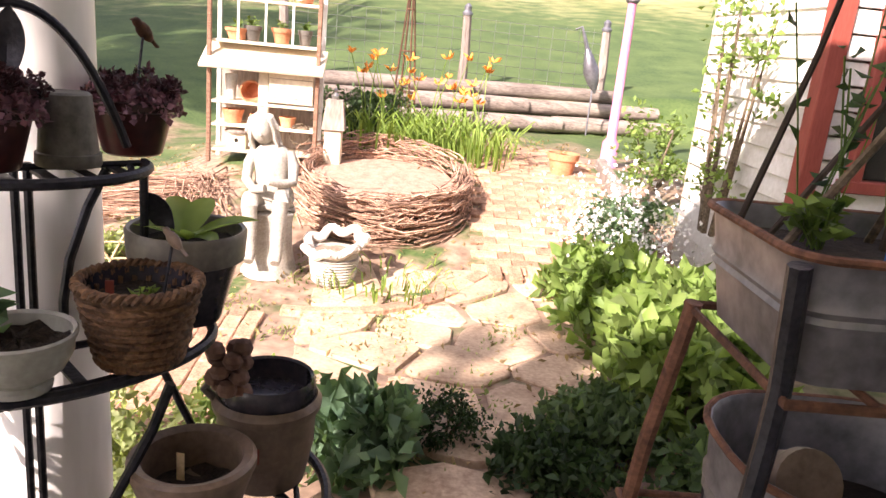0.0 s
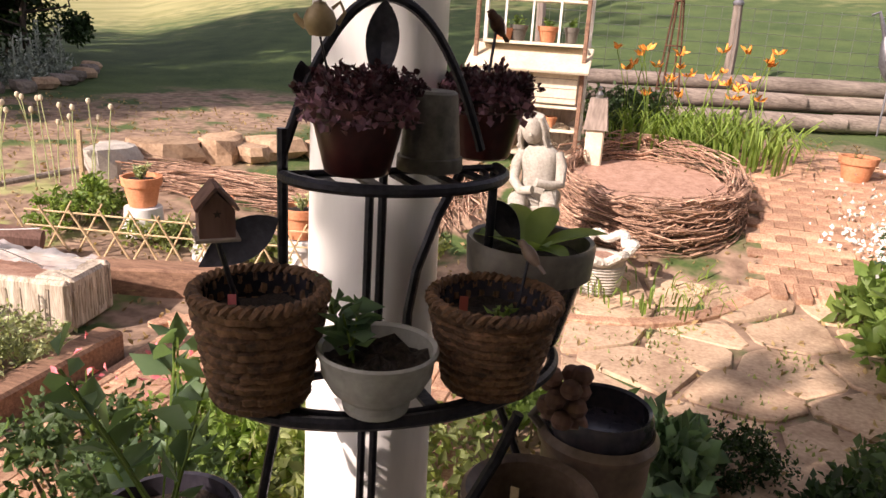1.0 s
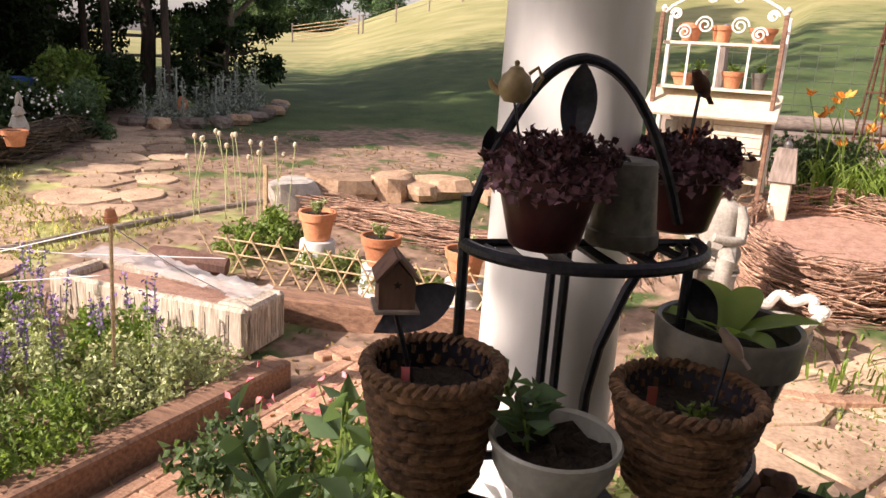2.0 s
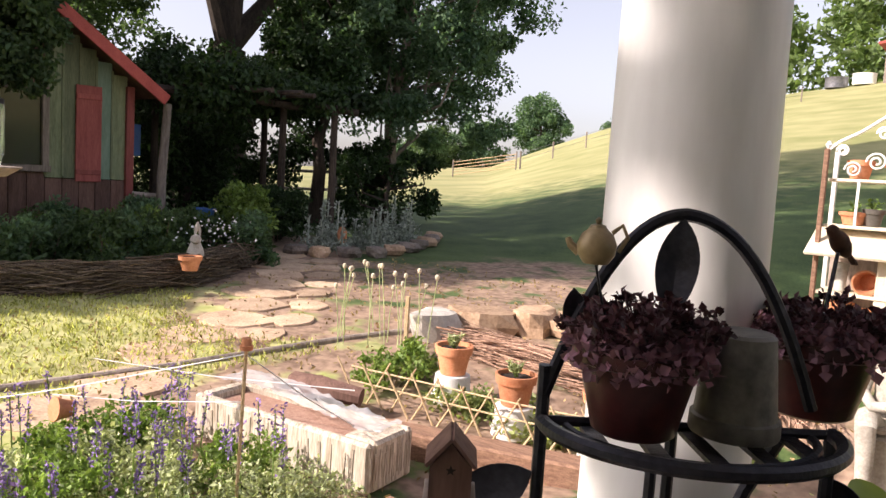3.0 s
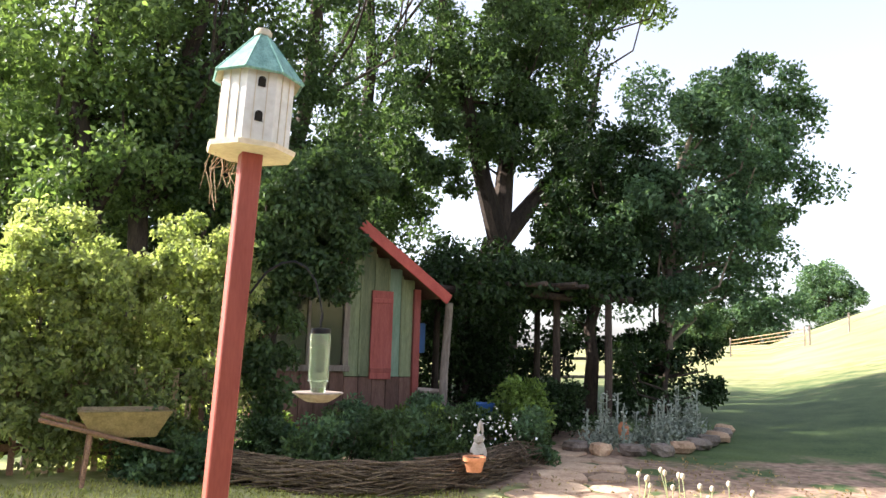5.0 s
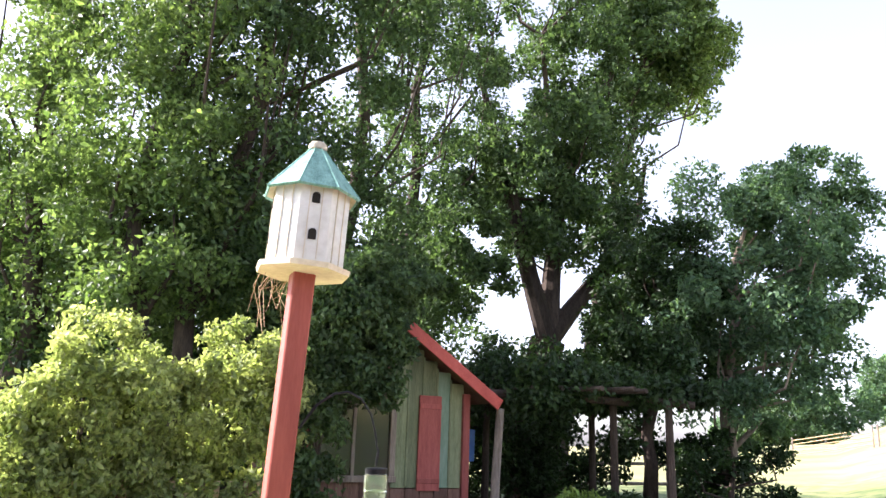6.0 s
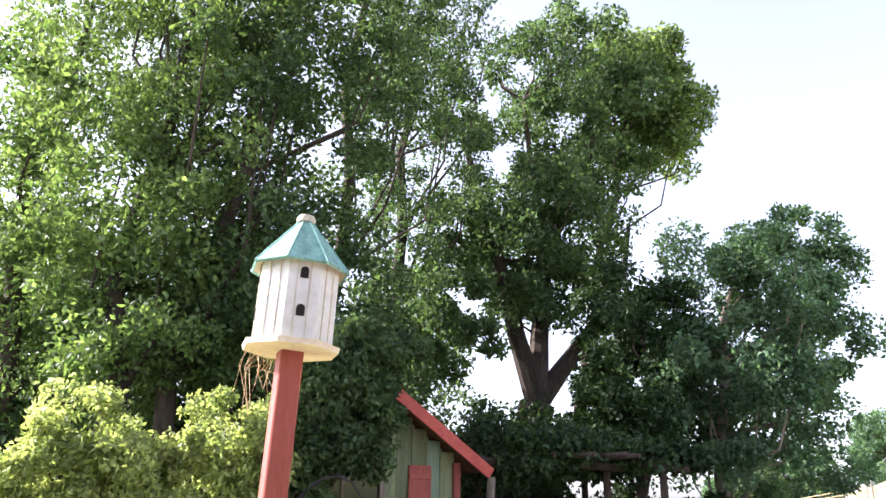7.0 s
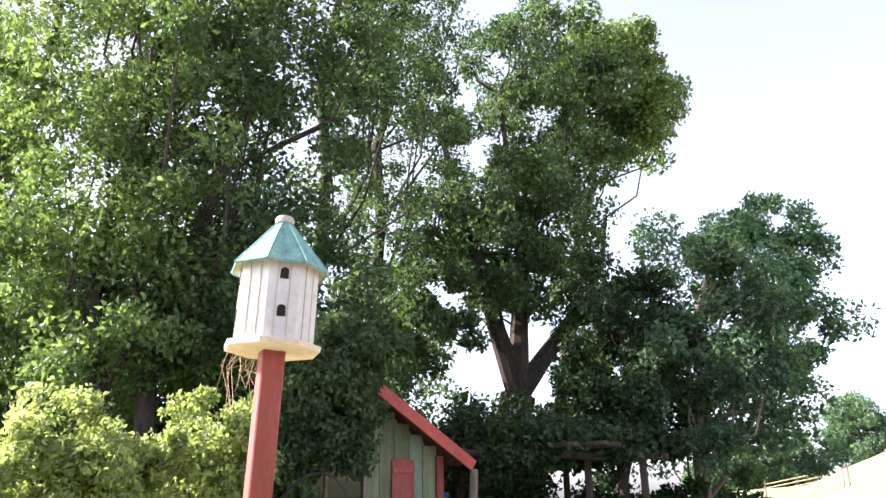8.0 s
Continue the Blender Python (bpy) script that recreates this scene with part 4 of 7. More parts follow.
# ---- garden shed ----
def build_shed():
    x0, yl, yr, zb = -10.95, 3.35, 5.95, 0.15
    ya, za, ze = 4.65, 3.62, 2.74
    t = thing("garden_shed", (x0, 4.65, zb), "small patchwork shed of green and red boards, red roof edge", "shed")
    # gable of separate vertical boards
    cols = ["barn_red", "shed_brown", "shed_brown", "shed_brown", "shed_green", "shed_green", "shed_green", "shed_green", "shed_teal", "shed_teal", "shed_green"]
    n = 11
    w = (yr - yl) / n
    for i in range(n):
        y = yl + (i + 0.5) * w
        ztop = za - abs(y - ya) * (za - ze) / (yr - ya) - 0.05
        zl = zb
        window = yl + 0.25 < y < 4.75
        if i >= 6:
            zl = 1.22
            part("lower_board", Geo().box((x0 - 0.02, y, (zb + 1.21) / 2), (0.05, w - 0.008, 1.21 - zb), ch=0.004), M["shed_brown"], t)
        if window:
            part("lower_board", Geo().box((x0 - 0.02, y, (zb + 1.3) / 2), (0.05, w - 0.008, 1.3 - zb), ch=0.004), M["shed_brown"], t)
            part("wall_board", Geo().box((x0 - 0.02, y, (2.45 + ztop) / 2), (0.05, w - 0.008, ztop - 2.45), ch=0.004), M["shed_brown"], t)
        else:
            part("wall_board", Geo().box((x0 - 0.02, y, (zl + ztop) / 2), (0.05, w - 0.008, ztop - zl), ch=0.004), M["shed_green" if i >= 6 and i != 9 else "shed_teal" if i == 9 else cols[i]], t)
    # batten strips on the gable
    for i in range(6, n):
        y = yl + i * w
        ztop = za - abs(y - ya) * (za - ze) / (yr - ya) - 0.08
        part("batten", Geo().box((x0 + 0.012, y, (1.25 + ztop) / 2), (0.018, 0.035, ztop - 1.25), ch=0.003), M["shed_green"], t)
    part("corner_board", Geo().box((x0 + 0.01, yr + 0.03, (zb + 2.62) / 2), (0.10, 0.12, 2.62 - zb), ch=0.006), M["barn_red"], t)
    part("back_wall", Geo().box((x0 - 2.8, 4.65, 1.4), (0.06, 2.6, 2.5)), M["shed_brown"], t)
    for y in (yl, yr):
        part("side_wall", Geo().box((x0 - 1.42, y - 0.03 if y > 4 else y + 0.03, 1.4), (2.7, 0.05, 2.5)), M["shed_brown"], t)
    sh = part("shutter", Geo().box((x0 + 0.03, 5.36, 1.87), (0.035, 0.37, 1.38), ch=0.006), M["barn_red"], t, "faded red board shutter")
    for z in (1.32, 2.40):
        part("rail", Geo().box((x0 + 0.055, 5.36, z), (0.018, 0.36, 0.07), ch=0.004), M["barn_red"], sh)
    win = part("window_frame", Geo().box((x0 + 0.02, 4.16, 2.44), (0.09, 1.28, 0.09), ch=0.006).box((x0 + 0.02, 4.16, 1.34), (0.11, 1.34, 0.09), ch=0.006).box((x0 + 0.02, 3.57, 1.9), (0.09, 0.09, 1.1), ch=0.006)
               .box((x0 + 0.02, 4.76, 1.9), (0.09, 0.09, 1.1), ch=0.006).box((x0 + 0.02, 4.16, 1.9), (0.05, 0.05, 1.1), ch=0.005), M["grey_wood"], t, "weathered grey window frame")
    glass = bpy.data.materials.new("old_window_glass")
    glass.use_nodes = True
    b = glass.node_tree.nodes["Principled BSDF"]
    b.inputs["Base Color"].default_value, b.inputs["Roughness"].default_value, b.inputs["Transmission Weight"].default_value = (0.05, 0.05, 0.042, 1), 0.07, 0.35
    for y in (3.86, 4.46):
        o = part("pane", Geo().box((x0 + 0.01, y, 1.9), (0.006, 0.55, 1.02)), glass, win)
        o.visible_shadow = False
    # roof with red edge boards
    sl = math.atan2(za - ze, yr - ya)
    for sgn in (-1, 1):
        ln = 2.06
        m = Matrix.Translation((x0 - 1.25, ya, za + 0.04)) @ Matrix.Rotation(-sgn * sl, 4, "X") @ Matrix.Translation((0, sgn * ln / 2, 0))
        rf = part("roof", Geo().box((0, 0, 0), (3.3, ln, 0.05), m=m, ch=0.005), M["shed_brown"], t, "old dark board roof")
        m2 = Matrix.Translation((x0 + 0.41, ya, za + 0.0)) @ Matrix.Rotation(-sgn * sl, 4, "X") @ Matrix.Translation((0, sgn * ln / 2, 0))
        part("edge_board", Geo().box((0, 0, 0), (0.04, ln + 0.02, 0.17), m=m2, ch=0.005), M["roof_red"], rf, "bright red roof edge board")
    part("porch_post", Geo().tube([(x0 + 0.25, 6.38, 0.1), (x0 + 0.24, 6.40, 1.3), (x0 + 0.26, 6.46, 2.42)], 0.075, 10, 0.065), M["grey_wood"], t, "grey weathered log post")
    part("low_rail", Geo().tube([(x0 + 0.1, 6.0, 1.02), (x0 + 0.2, 6.4, 1.0)], 0.04, 8), M["grey_wood"], t)
    part("hanging_cloth", Geo().box((x0 - 0.35, 6.16, 1.62), (0.03, 0.13, 1.1), 0.3, ch=0.01), M["sheet"], t, "pale blue cloth hanging by the corner")
    part("blue_panel", Geo().box((x0 - 0.4, 6.32, 1.85), (0.03, 0.2, 0.5), 0.5, ch=0.01), M["blue"], t)


build_shed()


def build_arbor():
    t = thing("arbor", (-10.2, 8.0, 0.2), "rustic log arbor roofed with green vine", "arbor")
    # logs take the dark bark colour in place of shade under the trees
    for x, y in ((-10.55, 8.55), (-9.95, 9.2), (-12.4, 7.2), (-12.2, 9.4)):
        part("post", Geo().tube([(x, y, 0.1), (x + 0.03, y, 1.3), (x, y + 0.02, 2.6)], 0.075, 9, 0.06), M["bark"], t)
    for a, b in (((-11.0, 6.3, 2.66), (-10.3, 8.7, 2.62)), ((-10.7, 8.3, 2.66), (-9.75, 9.6, 2.60)), ((-12.6, 6.6, 2.7), (-12.0, 9.8, 2.66))):
        part("beam", Geo().tube([a, ((a[0] + b[0]) / 2, (a[1] + b[1]) / 2, 2.68), b], 0.07, 9), M["bark"], t)
    for i in range(9):
        y = 6.6 + i * 0.38
        part("rafter", Geo().tube([(-9.9 - 0.5 * math.cos(i), y + 0.3, 2.76), (-12.8, y, 2.80)], 0.04, 7), M["bark"], t)
    c, r = [], []
    for i in range(120):
        u = rnd.random()
        c.append((-10.3 - 2.4 * rnd.random() + u * 0.6, 6.85 + 3.0 * u, 2.82 + rnd.uniform(-0.25, 0.38) * (1.2 - u)))
        r.append(rnd.uniform(0.28, 0.5))
    # shade of the trees is put into the vine's leaf colour
    part("vine", leaf_mesh("vine", clumps(c, r, 260, 0.6), 0.11, L["dark"], 0.4), L["dark"], t, "green climbing vine, leaves darkened for tree shade")


build_arbor()


# ---- trees ----
def build_tree(name, base, top, r0, blobs, per, size, material, label, limbs=None, bark="bark", forks=(), category="tree", tilt=0.3):
    t = thing(name, base, label, category)
    b, e = Vector(base), Vector(top)
    n = 9
    sp = [b.lerp(e, k / n) + Vector((rnd.uniform(-1, 1), rnd.uniform(-1, 1), 0)) * 0.02 * (e - b).length * (0 < k < n) for k in range(n + 1)]
    part("trunk", Geo().tube(sp, r0 * 1.12, 12, r0 * (0.8 if forks else 0.14)), M[bark], t)
    for k, way in enumerate(forks):
        part("bough", Geo().tube(way, r0 * (0.52 if k < 3 else 0.26), 9, 0.05), M[bark], t)
    if forks:
        sp = [Vector(q) for way in forks for q in way[1:]]
    centres = [c for c, r in blobs]
    order = sorted(range(len(blobs)), key=lambda i: rnd.random())[: (limbs or 26)]
    for i in order:
        c = Vector(centres[i])
        k = min(n - 1, max(1, int(n * min(0.85, max(0.15, (c.z - b.z) / (e.z - b.z) - rnd.uniform(0.08, 0.2))))))
        s = min(sp, key=lambda q: (q - c).length + (3 if q.z > c.z else 0)) if forks else sp[k]
        mid = s.lerp(c, 0.5) + Vector((rnd.uniform(-0.3, 0.3), rnd.uniform(-0.3, 0.3), -0.10 * (c - s).length)) + Vector((c.x - s.x, c.y - s.y, 0)) * 0.22
        q1, q3 = s.lerp(mid, 0.5), mid.lerp(c, 0.5)
        lim = part("limb", Geo().tube([s, q1, mid, q3 + Vector((0, 0, 0.1)), c], r0 * (0.12 if forks else 0.24) * (1 - 0.6 * k / n) + 0.010, 7, 0.012), M[bark], t)
    part("crown", leaf_mesh("crown", clumps(centres, [r for c, r in blobs], per, 0.75), size, material, tilt), material, t)
    return t


def blob_cloud(c, rad, n, r, shell=0.45, low=-1.0):
    out = []
    while len(out) < n:
        p = Vector((rnd.gauss(0, 1), rnd.gauss(0, 1), rnd.gauss(0, 1))).normalized() * rnd.uniform(shell, 1.0)
        if p.z < low:
            continue
        out.append(((c[0] + p.x * rad[0], c[1] + p.y * rad[1], c[2] + p.z * rad[2]), rnd.uniform(*r)))
    return out


def on(x, y, dz=0.0):
    return (x, y, ground_z(x, y) + dz)


# big shade tree behind the shed: a dark trunk that forks low
bl = blob_cloud((-17.6, 11.6, 9.0), (2.6, 3.6, 3.0), 100, (0.4, 0.85), 0.25) + blob_cloud((-17.6, 13.7, 13.6), (2.6, 3.9, 4.4), 110, (0.4, 0.9), 0.3) + blob_cloud((-17.0, 14.6, 6.8), (1.6, 2.2, 1.8), 30, (0.35, 0.65), 0.3) + blob_cloud((-17.0, 9.4, 7.0), (1.6, 1.6, 2.0), 22, (0.3, 0.6), 0.3)
FORK = Vector((-17.6, 12.2, 4.7))
boughs = [[FORK, (-17.6, 11.6, 6.4), (-17.5, 10.9, 8.6), (-17.6, 10.2, 11.0), (-17.4, 9.6, 12.6)], [FORK, (-17.5, 13.1, 5.8), (-17.4, 14.0, 6.9), (-17.2, 15.2, 8.6), (-17.2, 15.6, 10.4)],
          [FORK, (-17.7, 12.4, 6.6), (-17.7, 12.7, 9.0), (-17.6, 13.6, 11.6), (-17.4, 15.0, 14.2), (-17.3, 16.2, 16.8)], [(-17.6, 12.65, 9.0), (-17.5, 12.2, 11.5), (-17.5, 11.9, 14.0)],
          [(-17.4, 14.0, 6.9), (-17.0, 15.2, 7.0), (-16.8, 16.0, 7.5)]]
build_tree("shade_tree", on(-17.7, 12.2, -0.1), FORK, 0.62, bl, 210, 0.17, L["oak"], "tall dark green shade tree with a forked trunk behind the shed", 30, forks=boughs)
bl = blob_cloud((-17.2, 17.0, 15.4), (1.9, 2.6, 3.4), 64, (0.45, 0.85), 0.4)
build_tree("shade_tree", on(-18.3, 13.2, -0.1), (-17.4, 16.4, 17.4), 0.2, bl, 300, 0.19, L["bright"], "tall sunlit tree with light green leaves", 16)
# round multi-stemmed tree at the lawn edge
bl = blob_cloud((-11.75, 13.6, 4.9), (2.5, 2.8, 3.8), 170, (0.25, 0.7), 0.3) + blob_cloud((-11.3, 14.9, 7.0), (1.5, 1.5, 1.7), 44, (0.22, 0.55), 0.35)
build_tree("lawn_tree", on(-12.4, 12.9, -0.1), (-11.9, 13.6, 7.6), 0.17, bl, 250, 0.12, L["blue_green"], "round leafy tree with several pale stems at the lawn edge", 30, "pale_bark")


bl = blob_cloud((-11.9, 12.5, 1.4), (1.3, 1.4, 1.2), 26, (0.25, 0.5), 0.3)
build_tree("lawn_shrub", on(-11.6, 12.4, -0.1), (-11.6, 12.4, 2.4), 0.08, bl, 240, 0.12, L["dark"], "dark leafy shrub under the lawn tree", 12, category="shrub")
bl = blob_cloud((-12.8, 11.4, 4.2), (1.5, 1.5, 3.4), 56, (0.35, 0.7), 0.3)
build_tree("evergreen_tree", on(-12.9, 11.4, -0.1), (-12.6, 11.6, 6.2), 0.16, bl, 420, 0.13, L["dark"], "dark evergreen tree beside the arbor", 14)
# tall trees behind the vine hedge
for i, (bx, by, tx, ty, h, r) in enumerate(((-13.6, 1.0, -13.2, 1.6, 15.5, 0.27), (-13.9, 1.9, -13.0, 3.4, 17.0, 0.25), (-16.5, -0.6, -16.2, -0.4, 15.0, 0.28), (-15.5, 4.6, -14.6, 6.4, 20.0, 0.27), (-18.2, 8.0, -17.8, 8.6, 20.5, 0.3))):
    bl = blob_cloud((tx, ty, h * 0.66), (2.8, 2.6, h * 0.34), (125, 130, 110, 118, 66)[i], (0.3, 0.75), 0.25) + blob_cloud((tx - 0.8, ty, 5.4), (2.2, 2.4, 3.0), 84 if i < 3 else 34, (0.35, 0.7), 0.25)
    build_tree("woodland_tree", on(bx, by, -0.1), (tx, ty, h), r * 0.72, bl, 210, 0.12, L["bright"] if i in (0, 2) else L["oak"], "tall slender tree with open light green foliage", 20, "bark")
for x, y in ((-23.5, -2.0), (-22.5, 1.5), (-22.0, 5.0), (-22.5, 9.5)):
    bl = blob_cloud((x, y, 5.4), (2.6, 3.0, 5.0), 80, (0.6, 1.1), 0.3)
    build_tree("background_tree", on(x, y, -0.1), (x, y, 9.0), 0.22, bl, 190, 0.20, L["oak"], "dense dark green tree deeper in the wood", 10)
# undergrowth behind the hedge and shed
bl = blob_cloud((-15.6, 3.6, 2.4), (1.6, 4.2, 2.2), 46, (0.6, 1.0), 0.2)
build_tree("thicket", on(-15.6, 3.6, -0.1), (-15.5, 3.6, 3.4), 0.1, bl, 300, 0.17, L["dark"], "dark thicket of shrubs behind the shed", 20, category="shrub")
# dark-leaved shrubs added so the ground behind the arbor reads as deep shade
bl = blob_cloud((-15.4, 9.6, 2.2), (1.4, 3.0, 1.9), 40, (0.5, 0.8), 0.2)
build_tree("thicket", on(-15.4, 9.6, -0.1), (-15.3, 9.6, 3.0), 0.1, bl, 300, 0.16, L["dark"], "shrubs behind the arbor, leaves darkened as shade", 14, category="shrub")
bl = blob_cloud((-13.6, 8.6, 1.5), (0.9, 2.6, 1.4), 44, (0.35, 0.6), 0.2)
build_tree("thicket", on(-13.6, 8.6, -0.1), (-13.6, 8.6, 2.4), 0.08, bl, 220, 0.12, L["dark"], "shrubs beside the arbor, leaves darkened as its shade", 12, category="shrub")
# unseen tree added beside the house to dapple the porch column with shade
bl = blob_cloud((-4.78, -4.12, 6.5), (0.7, 0.6, 1.4), 9, (0.12, 0.2), 0.3)
build_tree("dapple_tree", on(-5.6, -4.3, -0.1), (-5.3, -4.1, 7.4), 0.06, bl, 70, 0.13, L["bright"], "unseen slender young tree added by the house to dapple the column", 3)
# vine-covered fence with a sunlit vine
bl = []
for i in range(270):
    u, v = rnd.random(), rnd.random() ** 0.8
    y = -0.9 + 3.9 * u
    v *= min(1.0, max(0.4, 0.7 + 0.5 * y))
    bl.append(((-10.2 + rnd.uniform(-0.55, 0.55) * (0.5 + 0.5 * v) + 0.25 * v, y, 0.40 + 2.65 * v + 0.2 * math.sin(3 * y) + rnd.uniform(-0.25, 0.2)), rnd.uniform(0.12, 0.36)))
for i in range(70):
    y = rnd.uniform(-1.0, 1.5)
    bl.append(((-9.95 + rnd.uniform(-0.4, 0.3), y, 0.35 + rnd.uniform(0.0, 1.3)), rnd.uniform(0.16, 0.36)))
build_tree("vine_hedge", on(-10.5, 0.6, -0.05), (-10.4, 0.6, 2.6), 0.07, bl, 240, 0.080, L["vine"], "sprawling sunlit vine over an old picket fence", 30, category="hedge", tilt=0.7)
t = thing("picket_fence", on(-10.1, 1.0), "old brown picket fence under the vine", "fence")
for i in range(26):
    y = -1.6 + i * 0.17
    part("picket", Geo().box((-10.05, y, 0.75), (0.03, 0.07, 1.2), ch=0.006), M["cane" if i % 3 else "timber"], t)
for z in (0.45, 1.15):
    part("rail", Geo().box((-10.09, 0.55, z), (0.04, 4.5, 0.08), ch=0.006), M["timber"], t)
# vine on the shed gable
bl = []
for i in range(120):
    a, v = rnd.uniform(-1, 1), rnd.random()
    bl.append(((-10.3 + rnd.uniform(-0.5, 0.5), 4.0 + 1.0 * a * (0.45 + 0.55 * v) - 0.25 * (1 - v), 2.55 + 1.85 * v + rnd.uniform(-0.25, 0.15)), rnd.uniform(0.14, 0.34)))
for i in range(46):
    v = rnd.random()
    bl.append(((-10.2 + rnd.uniform(-0.3, 0.3), 3.2 + rnd.uniform(-0.35, 0.35), 0.9 + 2.4 * v), rnd.uniform(0.14, 0.3)))
build_tree("shed_vine", on(-10.75, 3.2, -0.05), (-10.6, 3.8, 3.4), 0.05, bl, 230, 0.09, L["oak"], "leafy vine hanging over the shed gable", 14, category="vine", tilt=0.8)
# far trees on the ridge
for x, y, h, w, m in ((-56, 89, 10.0, 4.4, "blue_green"), (-63, 84, 9.0, 3.8, "blue_green"), (-66, 78, 7, 4, "oak"), (-46, 92, 3.0, 1.7, "blue_green"), (-38, 96, 4, 2.4, "oak"), (-75, 84, 6, 4, "blue_green")):
    z = ground_z(x, y)
    build_tree("far_tree", (x, y, z - 0.2), (x, y, z + h * 0.9), 0.3, blob_cloud((x, y, z + h * 0.54), (w, w, h * 0.5), 70, (0.8, 1.4), 0.3), 150, 0.42, L[m], "round tree on the far ridge", 10)
bl = []
for i in range(120):
    az, d = radians(rnd.uniform(-20, 26)), rnd.uniform(84, 100)
    x, y = d * math.sin(az), d * math.cos(az)
    bl.append(((x, y, ground_z(x, y) + rnd.uniform(0.5, 16)), rnd.uniform(2.2, 3.6)))
me = leaf_mesh("woods", clumps([c for c, r in bl], [r for c, r in bl], 170, 0.8), 0.95, L["bright"], 0.2)
solo("woods", me, None, "sunlit green woods along the hill top", "woods", "stuff")

# ---- barn and gate on the hill ----
x, y = -12.3, 73.0
z = ground_z(x, y)
t = thing("barn", (x + 4, y, z), "weathered grey board barn with a red metal roof", "barn")
part("wall", Geo().box((x + 4, y + 3, z + 1.6), (8, 6, 3.6), ch=0.03), M["grey_wood"], t)
part("roof", Geo().box((0, 0, 0), (9.2, 7.4, 0.2), m=Matrix.Translation((x + 4, y + 3, z + 4.0)) @ Matrix.Rotation(radians(-9), 4, "Y")), M["roof_red"], t)
w = part("window", Geo().box((x + 4.2, y - 0.05, z + 2.4), (1.8, 0.12, 1.2), ch=0.03), M["white_paint"], t)
part("pane", Geo().box((x + 4.2, y - 0.13, z + 2.4), (1.5, 0.04, 0.95)), M["sheet"], w)
for i in range(9):
    part("batten", Geo().box((x + 0.4 + i * 0.85, y - 0.03, z + 1.6), (0.08, 0.06, 3.4)), M["barn_red"], t)
for dx, c in ((-3.8, "zinc"), (-1.6, "sheet")):
    xx = x + dx
    solo("water_tank", Geo().lathe([(0.9, 0), (0.95, 0.05), (0.95, 0.85), (1.0, 0.95), (0.9, 0.98)], (xx, y + 1, ground_z(xx, y + 1)), 20, squash=0.8), M[c], "pale round stock tank beside the barn", "tank")


def build_gate(a, b, z0, h):
    t = thing("field_gate", on(*a), "far tubular field gate in the meadow fence", "gate")
    za, zb = ground_z(*a), ground_z(*b)
    for k in range(5):
        u = (k + 0.6) / 5 * h
        part("bar", Geo().tube([(a[0], a[1], za + u), (b[0], b[1], zb + u)], 0.03, 6), M["cane"], t)
    for p, zz in ((a, za), (b, zb)):
        part("upright", Geo().tube([(p[0], p[1], zz - 0.2), (p[0], p[1], zz + h + 0.1)], 0.05, 6), M["grey_wood"], t)


build_gate((-33.5, 42.0), (-29.8, 44.5), 0, 1.15)
t = thing("meadow_fence", on(-27, 46), "wire fence on posts along the meadow", "fence")
prev = None
for i in range(9):
    az, d = radians(-33.5 + i * 2.4), 53 + i * 1.5
    x, y = d * math.sin(az), d * math.cos(az)
    z = ground_z(x, y)
    part("post", Geo().tube([(x, y, z - 0.2), (x, y, z + 1.2)], 0.06, 6), M["grey_wood"], t)
    if prev:
        for h in (0.6, 1.05):
            part("wire", Geo().tube([(prev[0], prev[1], prev[2] + h), (x, y, z + h)], 0.012, 4), M["steel"], t)
    prev = (x, y, z)
# rail fence seen through the trunks
t = thing("rail_fence", on(-17, 12), "rough rail fence behind the arbor", "fence")
for i in range(7):
    y = 6.0 + i * 1.5
    x = -18.5 + 0.4 * i
    part("post", Geo().tube([(x, y, ground_z(x, y) - 0.1), (x, y, ground_z(x, y) + 1.3)], 0.06, 7), M["grey_wood"], t)
for h in (0.6, 1.1):
    part("rail", Geo().tube([(-18.6, 5.8, ground_z(-18.6, 5.8) + h), (-17.2, 10.5, ground_z(-17, 10.5) + h), (-16.0, 15.2, ground_z(-16, 15.2) + h)], 0.045, 7), M["grey_wood"], t)


# ---- kitchen garden bed ----
def beam(name, a, b, w, h, top, material, label, category="timber", lift=0.0):
    a, b = Vector((*a, top - h / 2)), Vector((*b, top - h / 2 + lift))
    d = b - a
    m = Matrix.Translation((a + b) / 2) @ d.to_track_quat("X", "Z").to_matrix().to_4x4()
    return solo(name, Geo().box((0, 0, 0), (d.length, w, h), m=m, ch=0.015), M[material], label, category)


beam("bed_timber", (-3.72, 3.62), (-1.2, 4.42), 0.2, 0.2, -0.08, "timber", "weathered reddish timber edging the herb bed")
beam("bed_timber", (-2.50, 0.9), (-2.44, 3.02), 0.16, 0.17, -0.10, "timber", "heavy timber edging the lavender bed")
t = thing("old_root", (-3.95, 3.82, -0.2), "dark split root lying on the timber", "log")
part("log", Geo().tube([(-4.25, 3.80, -0.05), (-4.0, 3.84, -0.02), (-3.72, 3.98, -0.06)], 0.10, 9, 0.07), M["shed_brown"], t)
part("stub", Geo().tube([(-3.95, 3.72, -0.05), (-3.93, 3.60, -0.06), (-3.95, 3.55, -0.22)], 0.045, 7, 0.025), M["shed_brown"], t)
part("stub", Geo().tube([(-4.18, 3.75, -0.03), (-4.2, 3.62, -0.02)], 0.035, 7, 0.015), M["shed_brown"], t)


